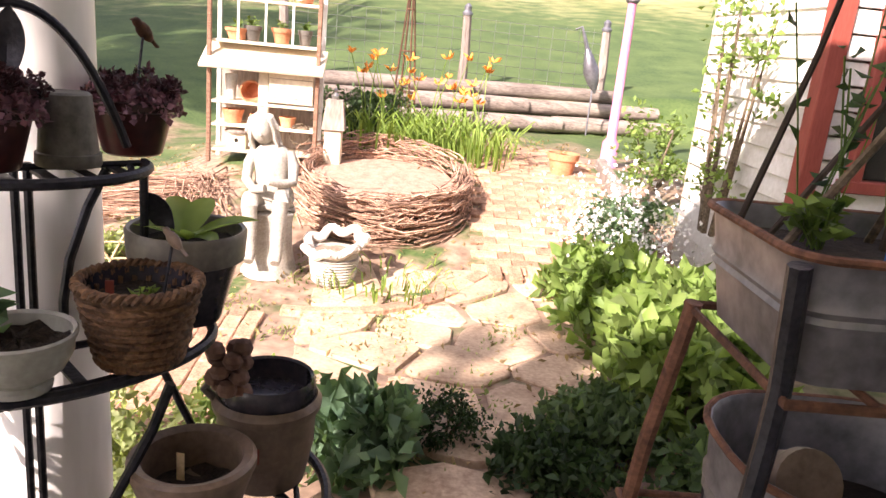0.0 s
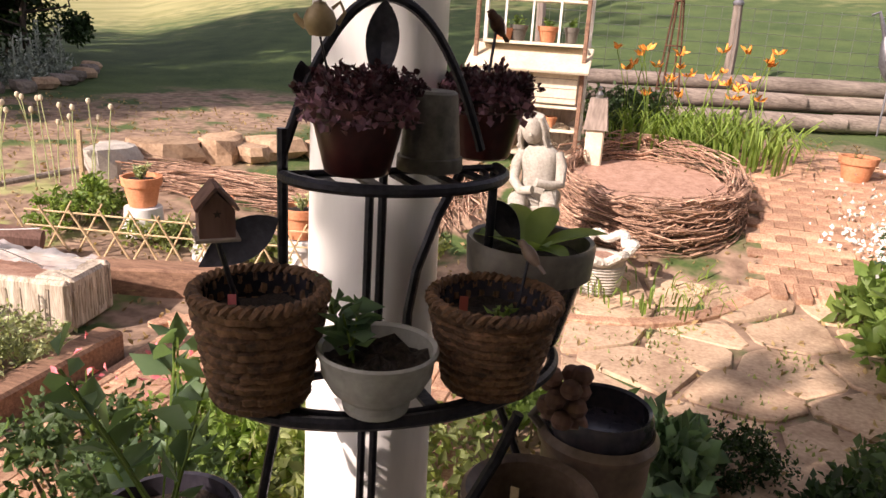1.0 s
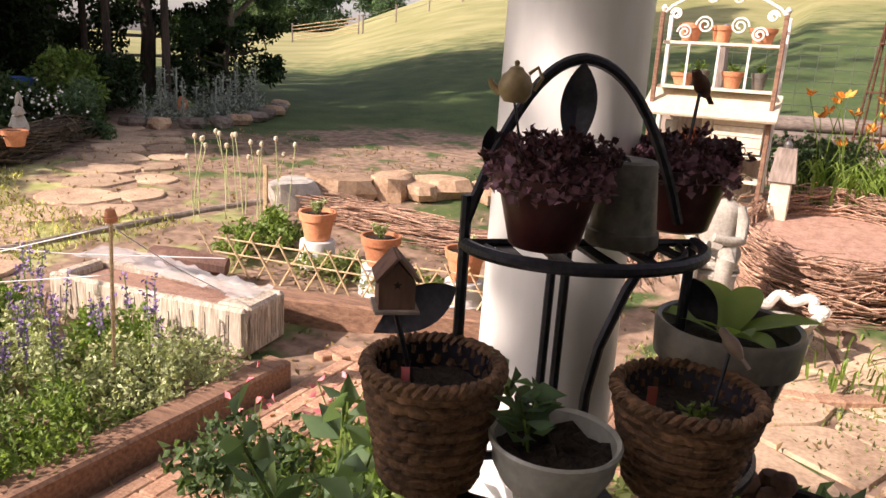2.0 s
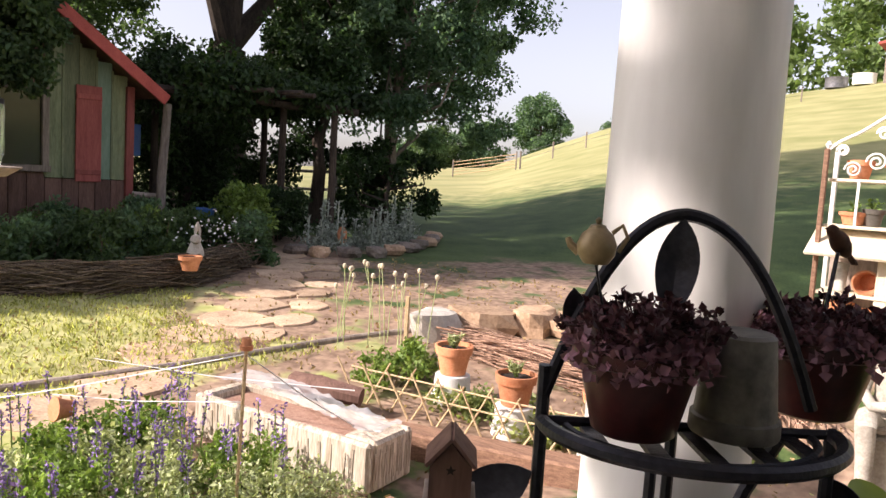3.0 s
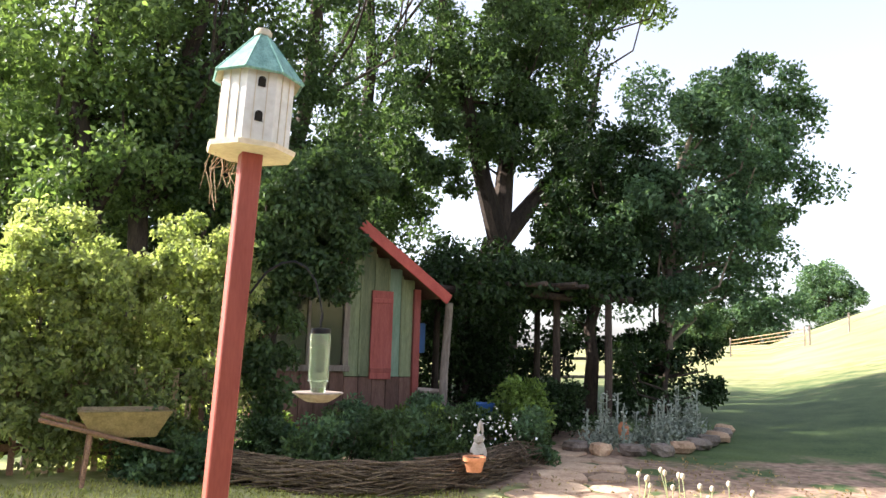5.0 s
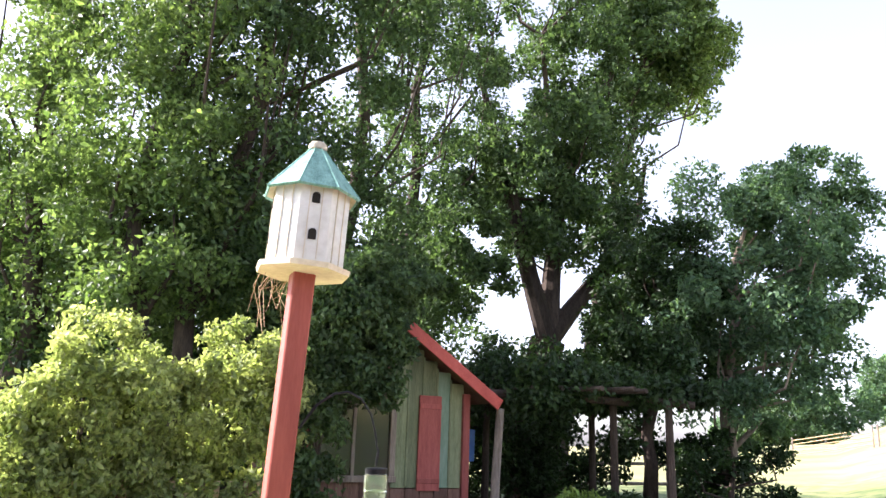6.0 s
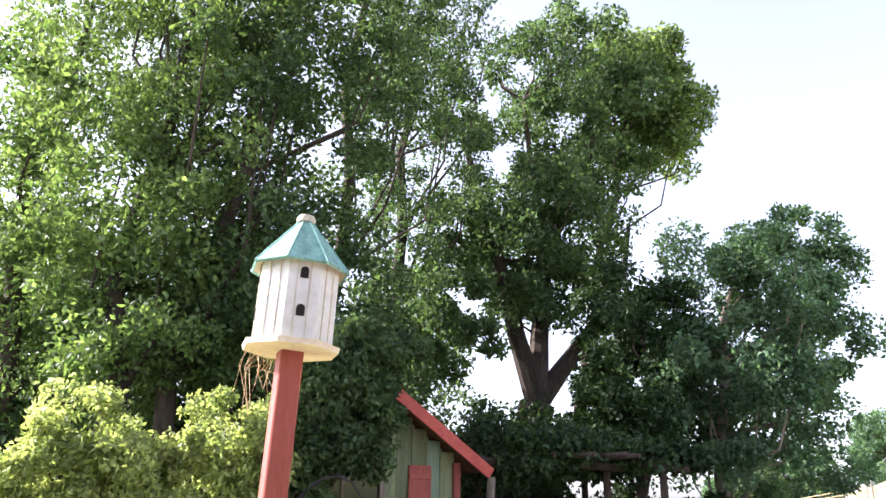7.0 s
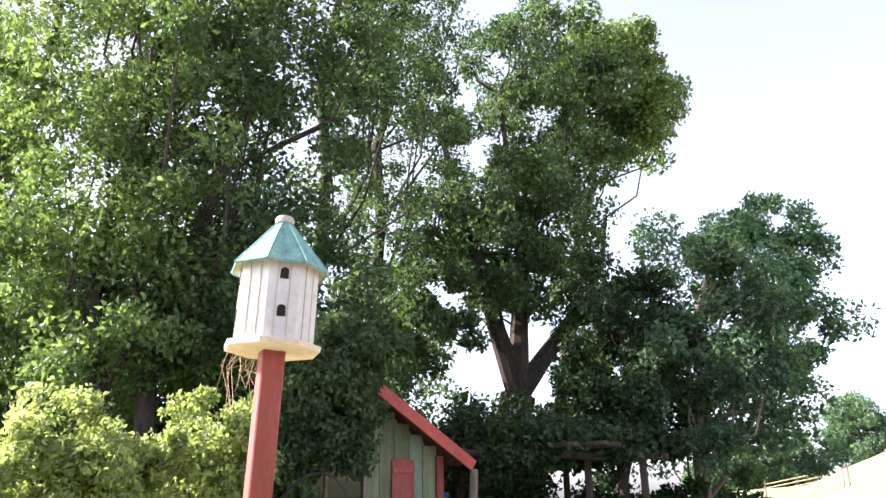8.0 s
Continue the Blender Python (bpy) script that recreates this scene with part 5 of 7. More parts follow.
def shrub(name, c, rad, n, r, per, size, material, label, category="plant", tilt=0.1, stems=8):
    t = thing(name, c, label, category)
    cs, rs = [], []
    for i in range(n):
        a, q, v = rnd.uniform(0, 6.283), rnd.random() ** 0.5, rnd.random()
        k = math.sqrt(max(0.05, 1 - (v * 0.85) ** 2))
        cs.append((c[0] + rad[0] * q * k * math.cos(a), c[1] + rad[1] * q * k * math.sin(a), c[2] + rad[2] * (0.12 + 0.85 * v)))
        rs.append(rnd.uniform(*r))
    part("foliage", leaf_mesh("foliage", clumps(cs, rs, per, 0.8), size, material, tilt), material, t)
    for i in range(stems):
        e = Vector(cs[i % n])
        b = Vector((c[0] + 0.3 * (e.x - c[0]), c[1] + 0.3 * (e.y - c[1]), c[2] - 0.02))
        part("stem", Geo().tube([b, b.lerp(e, 0.5) + Vector((0, 0, 0.03)), e], 0.006 + 0.01 * rad[2], 5, 0.003), M["dark_twig"], t)
    return t


for x, y, r, h in ((-3.95, 4.5, 0.34, 0.26), (-3.3, 4.62, 0.3, 0.15), (-2.75, 4.72, 0.36, 0.18), (-2.35, 4.7, 0.3, 0.13), (-1.85, 4.8, 0.35, 0.2), (-1.45, 4.95, 0.32, 0.22), (-4.0, 4.85, 0.25, 0.3)):
    shrub("herb_clump", on(x, y), (r, r * 0.8, h), 22, (0.05, 0.11), 36, 0.05, L["vine" if x > -3.9 else "herb"], "bright green leafy herb in the kitchen bed", "herb")


def terracotta(c, r0, r1, h, label, material="terracotta", group="terracotta pots"):
    t = thing("terracotta_pot", c, label, "plant pot", group)
    part("pot_wall", Geo().lathe([(r0 * 0.9, 0), (r0, 0.004), (r0 + (r1 - r0) * 0.72, h * 0.70), (r1 * 1.02, h * 0.71), (r1 * 1.08, h * 0.985), (r1 * 1.04, h), (r1 * 0.95, h * 0.99), (r1 * 0.88, h * 0.7)], c, 30), M[material], t)
    part("soil", soil_geo(c, r1 * 0.9, c[2] + h * 0.86), M["soil"], t)
    return t


for x, y, s in ((-3.46, 4.70, 1.0), (-2.80, 4.58, 1.0), (-2.15, 4.66, 1.0)):
    z = ground_z(x, y)
    tb = thing("white_bucket", (x, y, z), "upturned white plastic bucket serving as a pot stand", "bucket", "pot stands")
    part("wall", Geo().lathe([(0.155, 0), (0.155, 0.02), (0.15, 0.022), (0.135, 0.21), (0.13, 0.215), (0.03, 0.217)], (x, y, z), 30), M["bucket_white"], tb)
    part("rim_ring", Geo().tube(circle((x, y), 0.155, z + 0.05, 0, 360, 30), 0.005, 6), M["bucket_white"], tb)
    t = terracotta((x, y, z + 0.218), 0.098, 0.140, 0.225, "terracotta pot of grey succulents on a white bucket")
    sprig(t, (x, y, z + 0.415), 22, 0.12, 0.028, L["santolina"], 0.5, 10)


def lattice(a, b, h, n):
    t = thing("cane_lattice", (a[0], a[1], ground_z(*a)), "low crossed bamboo cane lattice along the bed", "lattice fence")
    for i in range(n):
        for s in (-1, 1):
            u = (i + 0.5 + rnd.uniform(-0.15, 0.15)) / n
            v = u + s * 0.075
            p, q = Vector(a).lerp(Vector(b), u), Vector(a).lerp(Vector(b), v)
            part("cane", Geo().tube([(p.x, p.y, ground_z(p.x, p.y) - 0.03), (q.x, q.y + 0.015 * s, ground_z(q.x, q.y) + h * rnd.uniform(0.85, 1.1))], 0.009, 6, 0.007), M["cane"], t)
    for z in (0.14, 0.25):
        part("cane", Geo().tube([(a[0], a[1], ground_z(*a) + z + 0.02), ((a[0] + b[0]) / 2, (a[1] + b[1]) / 2, ground_z(*a) + z), (b[0], b[1], ground_z(*b) + z)], 0.007, 6), M["cane"], t)


lattice((-3.98, 4.12), (-1.3, 4.62), 0.36, 13)


def twigs(name, path, width, height, n, material, label, ln=(0.5, 1.1), r=0.008, arch=0.05, category="twig fence", hollow=False):
    g = Geo()
    m = len(path) - 1
    for i in range(n):
        u = rnd.random() * m
        k = min(int(u), m - 1)
        a, b = Vector(path[k]), Vector(path[k + 1])
        p = a.lerp(b, u - k)
        d = (b - a).normalized()
        s = Vector((-d.y, d.x))
        v = rnd.random()
        o = rnd.uniform(-1, 1) * width * (0.5 if hollow else math.sqrt(max(0.05, 1 - v * v)) * 0.5)
        c = p + s * o
        L2 = rnd.uniform(*ln) / 2
        ax = (d + s * rnd.uniform(-0.3, 0.3)).normalized()
        z = ground_z(c.x, c.y) + v * height + 0.01
        rr = r * rnd.uniform(0.5, 1.3)
        q = [(c.x - ax.x * L2, c.y - ax.y * L2, z + rnd.uniform(-arch, arch)), (c.x + s.x * rnd.uniform(-0.05, 0.05), c.y + s.y * rnd.uniform(-0.05, 0.05), z + rnd.uniform(0, arch)),
             (c.x + ax.x * L2, c.y + ax.y * L2, z + rnd.uniform(-arch, arch))]
        q = [(x, y, max(zz, ground_z(x, y) + 0.005)) for x, y, zz in q]
        mid1 = tuple((q[0][j] + q[1][j]) / 2 for j in range(3))
        g.tube([q[0], mid1, q[1], q[2]], rr, 4, rr * 0.5)
    ob = solo(name, g, M[material], label, category, "stuff")
    return ob


twigs("twig_edging", [(-4.1, 5.75), (-3.2, 5.75), (-2.2, 5.9), (-1.4, 6.0), (-1.2, 5.4)], 0.6, 0.16, 330, "twig", "low heap of pale twigs edging the bed")
twigs("wattle_edging", [(-9.6, 2.2), (-8.8, 2.7), (-8.1, 3.4), (-7.72, 4.2), (-7.82, 5.2), (-8.3, 6.1), (-9.2, 6.9)], 0.30, 0.32, 800, "dark_twig", "woven dark twig bank round the flower bed", (0.5, 1.3), 0.011, 0.05)


def rock(c, s, seed, material="rock"):
    g = Geo()
    n, k = 11, 6
    vs, fs = [], []
    for j in range(k + 1):
        th = math.pi * j / k
        for i in range(n):
            a = 2 * math.pi * i / n
            p = Vector((math.sin(th) * math.cos(a), math.sin(th) * math.sin(a), math.cos(th)))
            q = 1 + 0.35 * noise.noise(p * 1.3 + Vector((seed * 3.1, seed, 0)))
            z = max(-0.7, min(0.62, p.z * q * 1.15))
            vs.append((p.x * q * s[0], p.y * q * s[1], z * s[2]))
    for j in range(k):
        for i in range(n):
            fs.append((j * n + i, (j + 1) * n + i, (j + 1) * n + (i + 1) % n, j * n + (i + 1) % n))
    m = Matrix.Translation(c) @ Matrix.Rotation(seed * 1.7, 4, "Z")
    return g.add([m @ Vector(v) for v in vs], fs)


for i, (x, y, s) in enumerate(((-4.62, 5.85, (0.34, 0.23, 0.25)), (-4.38, 6.35, (0.38, 0.28, 0.22)), (-4.02, 6.75, (0.36, 0.26, 0.24)), (-3.62, 7.1, (0.36, 0.26, 0.2)), (-3.2, 7.4, (0.28, 0.22, 0.17)), (-4.2, 6.5, (0.28, 0.22, 0.12)), (-3.75, 6.85, (0.3, 0.2, 0.13)))):
    solo("border_rock", rock(on(x, y, 0.08), s, i + 1), M["pale_stone" if i == 0 else "rock"], "rough tan fieldstone at the bed corner", "rock", group="border rocks", smooth=False)

solo("wooden_stake", Geo().box((-4.347, 5.131, 0.12), (0.035, 0.035, 0.74), 0.4, ch=0.004), M["cane"], "pale square wooden garden stake", "stake")

# dry allium stalks
for k in range(17):
    x, y = -4.75 + rnd.gauss(0, 0.22) + (0.5 if k > 13 else 0), 5.15 + rnd.gauss(0, 0.13)
    z, h = ground_z(x, y), rnd.uniform(0.5, 0.78)
    dx, dy = rnd.uniform(-0.12, 0.12), rnd.uniform(-0.05, 0.05)
    t = thing("allium_stalk", (x, y, z), "dry tall allium stalk with a pale seed head", "plant", "allium stalks")
    part("stalk", Geo().tube([(x, y, z), (x + dx * 0.4, y, z + h * 0.5), (x + dx, y + dy, z + h)], 0.005, 5, 0.004), L["santolina"], t)
    part("seed_head", Geo().lathe([(0.003, -0.028), (0.016, -0.016), (0.02, 0), (0.016, 0.018), (0.004, 0.026)], (x + dx, y + dy, z + h + 0.015), 9), M["seed"], t)

# ---- lavender bed with a stone trough ----
m = Matrix.Translation((-3.55, 3.26, -0.10)) @ Matrix.Rotation(math.atan2(0.17, 1.37), 4, "Z")
t = thing("stone_trough", (-3.55, 3.26, -0.26), "long pale carved stone trough with plastic sheeting on it", "trough")
g = Geo()
for sx, sy, cx, cy in ((1.46, 0.06, 0, -0.19), (1.46, 0.06, 0, 0.19), (0.10, 0.32, -0.68, 0), (0.24, 0.32, 0.61, 0)):
    g.box((0, 0, 0), (sx, sy, 0.30), m=m @ Matrix.Translation((cx, cy, 0)), ch=0.02)
g.box((0, 0, 0), (1.3, 0.36, 0.06), m=m @ Matrix.Translation((0, 0, -0.11)))
part("trough_body", g, M["carved_stone"], t)
part("soil", Geo().box((0, 0, 0), (1.24, 0.34, 0.10), m=m @ Matrix.Translation((-0.07, 0, 0.05))), M["mulch"], t, "reddish soil inside the trough")
for i in range(16):
    # shallow chisel ridges on the end and the long side
    off = Matrix.Translation((0.731, -0.19 + 0.025 * i + rnd.uniform(-0.006, 0.006), rnd.uniform(-0.03, 0.02)))
    part("chisel_ridge", Geo().box((0, 0, 0), (0.008, 0.014, rnd.uniform(0.14, 0.24)), m=m @ off @ Matrix.Rotation(rnd.uniform(-0.08, 0.08), 4, "X"), ch=0.003), M["carved_stone"], t)
    off = Matrix.Translation((-0.65 + 0.085 * i + rnd.uniform(-0.02, 0.02), -0.221, rnd.uniform(-0.03, 0.02)))
    part("chisel_ridge", Geo().box((0, 0, 0), (0.020, 0.008, rnd.uniform(0.14, 0.24)), m=m @ off @ Matrix.Rotation(rnd.uniform(-0.08, 0.08), 4, "Y"), ch=0.003), M["carved_stone"], t)
vs, fs, nx, ny = [], [], 40, 12
for i in range(nx + 1):
    for j in range(ny + 1):
        u, v = i / nx, j / ny
        x, y = -0.75 + 1.40 * u, 0.06 + 0.26 * (v - 0.2) + 0.06 * math.sin(5 * u)
        z = 0.165 + 0.03 * noise.noise((u * 7, v * 3, 1)) + 0.025 * noise.noise((u * 22, v * 9, 4)) + 0.04 * smooth01((0.5 - u) / 0.3)
        vs.append(m @ Vector((x, y, z)))
for i in range(nx):
    for j in range(ny):
        a = i * (ny + 1) + j
        fs.append((a, a + ny + 1, a + ny + 2, a + 1))
sh = solo("plastic_sheet", Geo().add(vs, fs), M["plastic_film"], "crumpled translucent white plastic sheet on the trough", "plastic sheet")
t = shrub("santolina", on(-2.80, 2.55, 0.02), (0.36, 0.45, 0.30), 70, (0.06, 0.11), 60, 0.028, L["santolina"], "grey-green santolina bush spilling over the timber", "shrub")
shrub("santolina", on(-3.2, 2.15, 0.02), (0.45, 0.5, 0.28), 60, (0.06, 0.11), 60, 0.03, L["santolina"], "pale green low bush in the lavender bed", "shrub")
shrub("santolina", on(-2.75, 1.75, 0.02), (0.3, 0.5, 0.28), 60, (0.06, 0.11), 60, 0.03, L["herb"], "leafy green low bush by the timber", "shrub")
for x, y, r, h, m2 in ((-3.3, 2.65, 0.3, 0.30, "herb"), (-3.75, 2.3, 0.36, 0.32, "santolina"), (-4.2, 2.1, 0.32, 0.28, "herb"), (-3.6, 1.85, 0.34, 0.30, "herb"), (-4.05, 1.6, 0.34, 0.28, "santolina"), (-3.3, 1.5, 0.34, 0.30, "herb"), (-4.3, 2.6, 0.28, 0.24, "herb")):
    shrub("salvia_clump", on(x, y), (r, r, h), 34, (0.06, 0.11), 46, 0.04, L[m2], "leafy grey-green salvia clump in the raised bed", "plant", -0.2)
for k in range(64):
    x, y = rnd.uniform(-4.3, -2.75), rnd.uniform(1.3, 2.75)
    z, h = ground_z(x, y), rnd.uniform(0.38, 0.62)
    t = thing("salvia_spike", (x, y, z), "violet salvia flower spike", "flower", "salvia spikes")
    dx, dy = rnd.uniform(-0.06, 0.06), rnd.uniform(-0.06, 0.06)
    part("stalk", Geo().tube([(x, y, z), (x + dx, y + dy, z + h)], 0.004, 4, 0.003), L["herb"], t)
    pts = [(x + dx * u + rnd.gauss(0, 0.008), y + dy * u + rnd.gauss(0, 0.008), z + h * u) for u in np.linspace(0.68, 1.03, 46)]
    part("blossom", leaf_mesh("blossom", pts, 0.022, M["violet"], -0.3), M["violet"], t)
t = thing("capped_stake", (-2.85, 2.33, -0.2), "thin cane stake capped by a tiny terracotta pot", "stake")
part("cane", Geo().tube([(-2.87, 2.31, -0.2), (-2.853, 2.332, 0.73)], 0.009, 7), M["cane"], t)
part("cap_pot", Geo().lathe([(0.030, 0), (0.032, 0.022), (0.026, 0.024), (0.021, 0.058), (0.004, 0.06)], (-2.853, 2.332, 0.70), 14), M["terracotta"], t)
for k, (a, b) in enumerate((((-2.853, 2.332, 0.68), (-4.6, 1.5, 0.15)), ((-2.853, 2.332, 0.68), (-3.0, 3.2, 0.1)), ((-2.86, 2.32, 0.45), (-4.6, 2.2, 0.1)), ((-2.9, 3.1, 0.35), (-4.9, 2.6, 0.2)))):
    solo("garden_string", Geo().tube([a, tuple((a[j] + b[j]) / 2 - (0.02 if j == 2 else 0) for j in range(3)), b], 0.003, 5), M["sheet"], "thin white garden string stretched over the bed", "string")
solo("fallen_pot", Geo().lathe([(0.045, 0), (0.06, 0.085), (0.068, 0.087), (0.07, 0.11), (0.06, 0.11)], m=Matrix.Translation((-4.2, 2.15, 0.12)) @ Matrix.Rotation(radians(80), 4, "X"), seg=20), M["terracotta"], "small terracotta pot lying on its side", "plant pot")

# ---- edging strip and stepping stones on the lawn ----
for a, b in (((-5.86, 0.6), (-5.70, 1.95)), ((-5.70, 1.95), (-5.36, 3.5)), ((-5.36, 3.5), (-5.05, 5.0)), ((-5.05, 5.0), (-4.8, 5.8))):
    za, zb = ground_z(*a) + 0.04, ground_z(*b) + 0.04
    beam("lawn_edging", a, b, 0.06, 0.09, za, "grey_wood", "thin grey board edging the lawn", "edging", zb - za)


def cells(x0, x1, y0, y1, nx, ny, gap, seed, jitter=0.32):
    """Irregular stones that fill a rectangle: a centre and a shrunken outline each."""
    rr = random.Random(seed)
    pts = [((x0 + (x1 - x0) * (i + 0.5 + rr.uniform(-jitter, jitter) + (0.25 if j % 2 else -0.25)) / nx), y0 + (y1 - y0) * (j + 0.5 + rr.uniform(-jitter, jitter)) / ny) for i in range(nx) for j in range(ny)]
    out = []
    for k, p in enumerate(pts):
        poly = [(x0, y0), (x1, y0), (x1, y1), (x0, y1)]
        for q in pts:
            if q == p:
                continue
            mx, my, dx, dy = (p[0] + q[0]) / 2, (p[1] + q[1]) / 2, q[0] - p[0], q[1] - p[1]
            d = math.hypot(dx, dy)
            dx, dy = dx / d, dy / d
            res = []
            for i in range(len(poly)):
                a, b = poly[i], poly[(i + 1) % len(poly)]
                sa, sb = (a[0] - mx) * dx + (a[1] - my) * dy + gap / 2, (b[0] - mx) * dx + (b[1] - my) * dy + gap / 2
                if sa <= 0:
                    res.append(a)
                if sa * sb < 0:
                    u = sa / (sa - sb)
                    res.append((a[0] + (b[0] - a[0]) * u, a[1] + (b[1] - a[1]) * u))
            poly = res
            if len(poly) < 3:
                break
        if len(poly) < 3:
            continue
        soft = []
        for i in range(len(poly)):
            a, b, c = poly[i - 1], poly[i], poly[(i + 1) % len(poly)]
            soft.append((b[0] + (a[0] - b[0]) * 0.12 + rr.uniform(-.016, .016), b[1] + (a[1] - b[1]) * 0.12 + rr.uniform(-.016, .016)))
            soft.append((b[0] + (c[0] - b[0]) * 0.12 + rr.uniform(-.016, .016), b[1] + (c[1] - b[1]) * 0.12 + rr.uniform(-.016, .016)))
        out.append(soft)
    return out


def stones(name, polys, material, label, lift=0.03, parent=None):
    t = parent or thing(name, (0, 0, -0.13), label, "paving", kind="structure")
    for p in polys:
        k = rnd.uniform(-0.008, 0.008)
        part("stone", Geo().slab(p, -0.06, lift + k, ground_z, 0.008), M[material], t)
    return t


def oval(x, y, rx, ry, rot, n=10):
    out = []
    for i in range(n):
        a = 2 * math.pi * i / n
        k = rnd.uniform(0.82, 1.12)
        u, v = rx * k * math.cos(a), ry * k * math.sin(a)
        out.append((x + u * math.cos(rot) - v * math.sin(rot), y + u * math.sin(rot) + v * math.cos(rot)))
    return out


path = [(-4.75, 2.75), (-5.1, 2.35), (-5.25, 3.05), (-5.65, 3.5), (-5.95, 4.05), (-6.15, 4.6), (-6.5, 5.1), (-6.95, 5.5), (-7.3, 6.0), (-7.75, 6.4), (-8.15, 6.85), (-8.6, 7.15), (-9.1, 7.45), (-9.6, 7.7)]
pl = [oval(x, y, 0.42 + rnd.uniform(-.08, .06), 0.30 + rnd.uniform(-.06, .05), radians(35) + rnd.uniform(-.5, .5)) for x, y in path]
pl += [oval(x + 0.35, y + 0.45, 0.25, 0.2, rnd.random() * 3) for x, y in path[4:12]]
stones("stepping_stones", pl, "flag", "pale flat stepping stones across the lawn", 0.022)

# ---- flower bed by the shed ----
for i in range(46):
    u = rnd.random()
    x, y = -8.5 - 2.0 * rnd.random() - (0.5 if u < 0.25 else 0), 1.6 + 5.2 * u
    m2 = ("blue_green", "oak", "herb")[0 if i % 3 == 0 else 1 if i % 4 else 2]
    shrub("bed_plant", on(x, y), (0.32, 0.32, rnd.uniform(0.35, 0.75)), 20, (0.09, 0.16), 60, 0.07, L[m2], "tall green border plant in the shaded flower bed", "plant", -0.4, 3)
pts = [(-8.25 + rnd.gauss(0, 0.2), 5.75 + rnd.gauss(0, 0.25), 0.72 + rnd.gauss(0, 0.1)) for i in range(90)]
solo("daisies", leaf_mesh("daisies", pts, 0.038, M["petal_white"], -0.4, 0.9), None, "small white daisy heads in the flower bed", "flowers", "stuff")
terracotta((-7.50, 4.93, 0.33), 0.085, 0.125, 0.17, "orange terracotta pot set on the twig bank", group="")
# rabbit figure
c = Vector((-7.86, 5.22, 0.36))
g = Geo()
g.lathe([(0.07, 0), (0.10, 0.05), (0.10, 0.14), (0.06, 0.24), (0.02, 0.27)], c, 14)
g.lathe([(0.01, -0.06), (0.055, -0.035), (0.065, 0), (0.05, 0.04), (0.01, 0.06)], c + Vector((0.05, -0.03, 0.29)), 12)
for s in (-1, 1):
    g.lathe([(0.008, 0), (0.022, 0.06), (0.02, 0.12), (0.004, 0.17)], m=Matrix.Translation(c + Vector((0.03, 0.035 * s, 0.33))) @ Matrix.Rotation(0.18 * s, 4, "X"), seg=8)
solo("rabbit_statue", g, M["statue"], "grey stone rabbit figure with upright ears", "statue")
shrub("clipped_bush", on(-10.4, 8.35), (0.75, 0.75, 0.95), 90, (0.12, 0.2), 90, 0.06, L["dark"], "dense clipped dark green bush", "bush")
shrub("leafy_shrub", on(-9.9, 7.3), (0.5, 0.45, 1.0), 40, (0.12, 0.2), 70, 0.085, L["herb"], "bright green leafy shrub beside the path", "shrub")
solo("blue_bowl", Geo().lathe([(0.09, 0), (0.16, 0.08), (0.2, 0.2), (0.19, 0.2), (0.15, 0.1)], on(-10.1, 6.75, 0.45), 20), M["blue"], "round blue glazed bowl among the plants", "bowl")
# silver border with edging stones
edge = [(-8.75, 7.95), (-8.5, 8.35), (-8.35, 8.8), (-8.4, 9.3), (-8.55, 9.8), (-8.75, 10.3), (-9.0, 10.8), (-9.3, 11.3), (-9.1, 7.75), (-9.6, 11.7)]
for i, (x, y) in enumerate(edge):
    solo("edging_stone", rock(on(x, y, 0.08), (0.21, 0.17, 0.13), i + 20), M["log" if i % 3 else "rock"], "rough stone edging the silver border", "rock", group="edging stones", smooth=False)
for i in range(34):
    u = rnd.random()
    x, y = -8.75 - rnd.random() * 0.8 - 0.7 * max(0, u - 0.5), 8.2 + 3.1 * u
    z, h = ground_z(x, y), rnd.uniform(0.35, 0.85)
    t = thing("lambs_ear", (x, y, z), "silver woolly lamb's ear with a flower spike", "plant", "lamb's ears")
    part("stalk", Geo().tube([(x, y, z), (x + rnd.uniform(-.05, .05), y, z + h)], 0.018, 6, 0.01), L["silver"], t)
    p = [(x + rnd.gauss(0, 0.10), y + rnd.gauss(0, 0.10), z + abs(rnd.gauss(0, 0.13))) for k in range(90)] + [(x + rnd.gauss(0, 0.015), y + rnd.gauss(0, 0.015), z + h * q) for q in np.linspace(0.3, 1, 40)]
    part("leaves", leaf_mesh("leaves", p, 0.075, L["silver"], -0.6, 0.45), L["silver"], t)
solo("orange_marker", Geo().lathe([(0.05, 0), (0.10, 0.05), (0.11, 0.2), (0.06, 0.27), (0.01, 0.28)], on(-8.95, 8.6, 0.15), 14, squash=0.4), M["terracotta"], "small orange plaque among the silver leaves", "ornament")
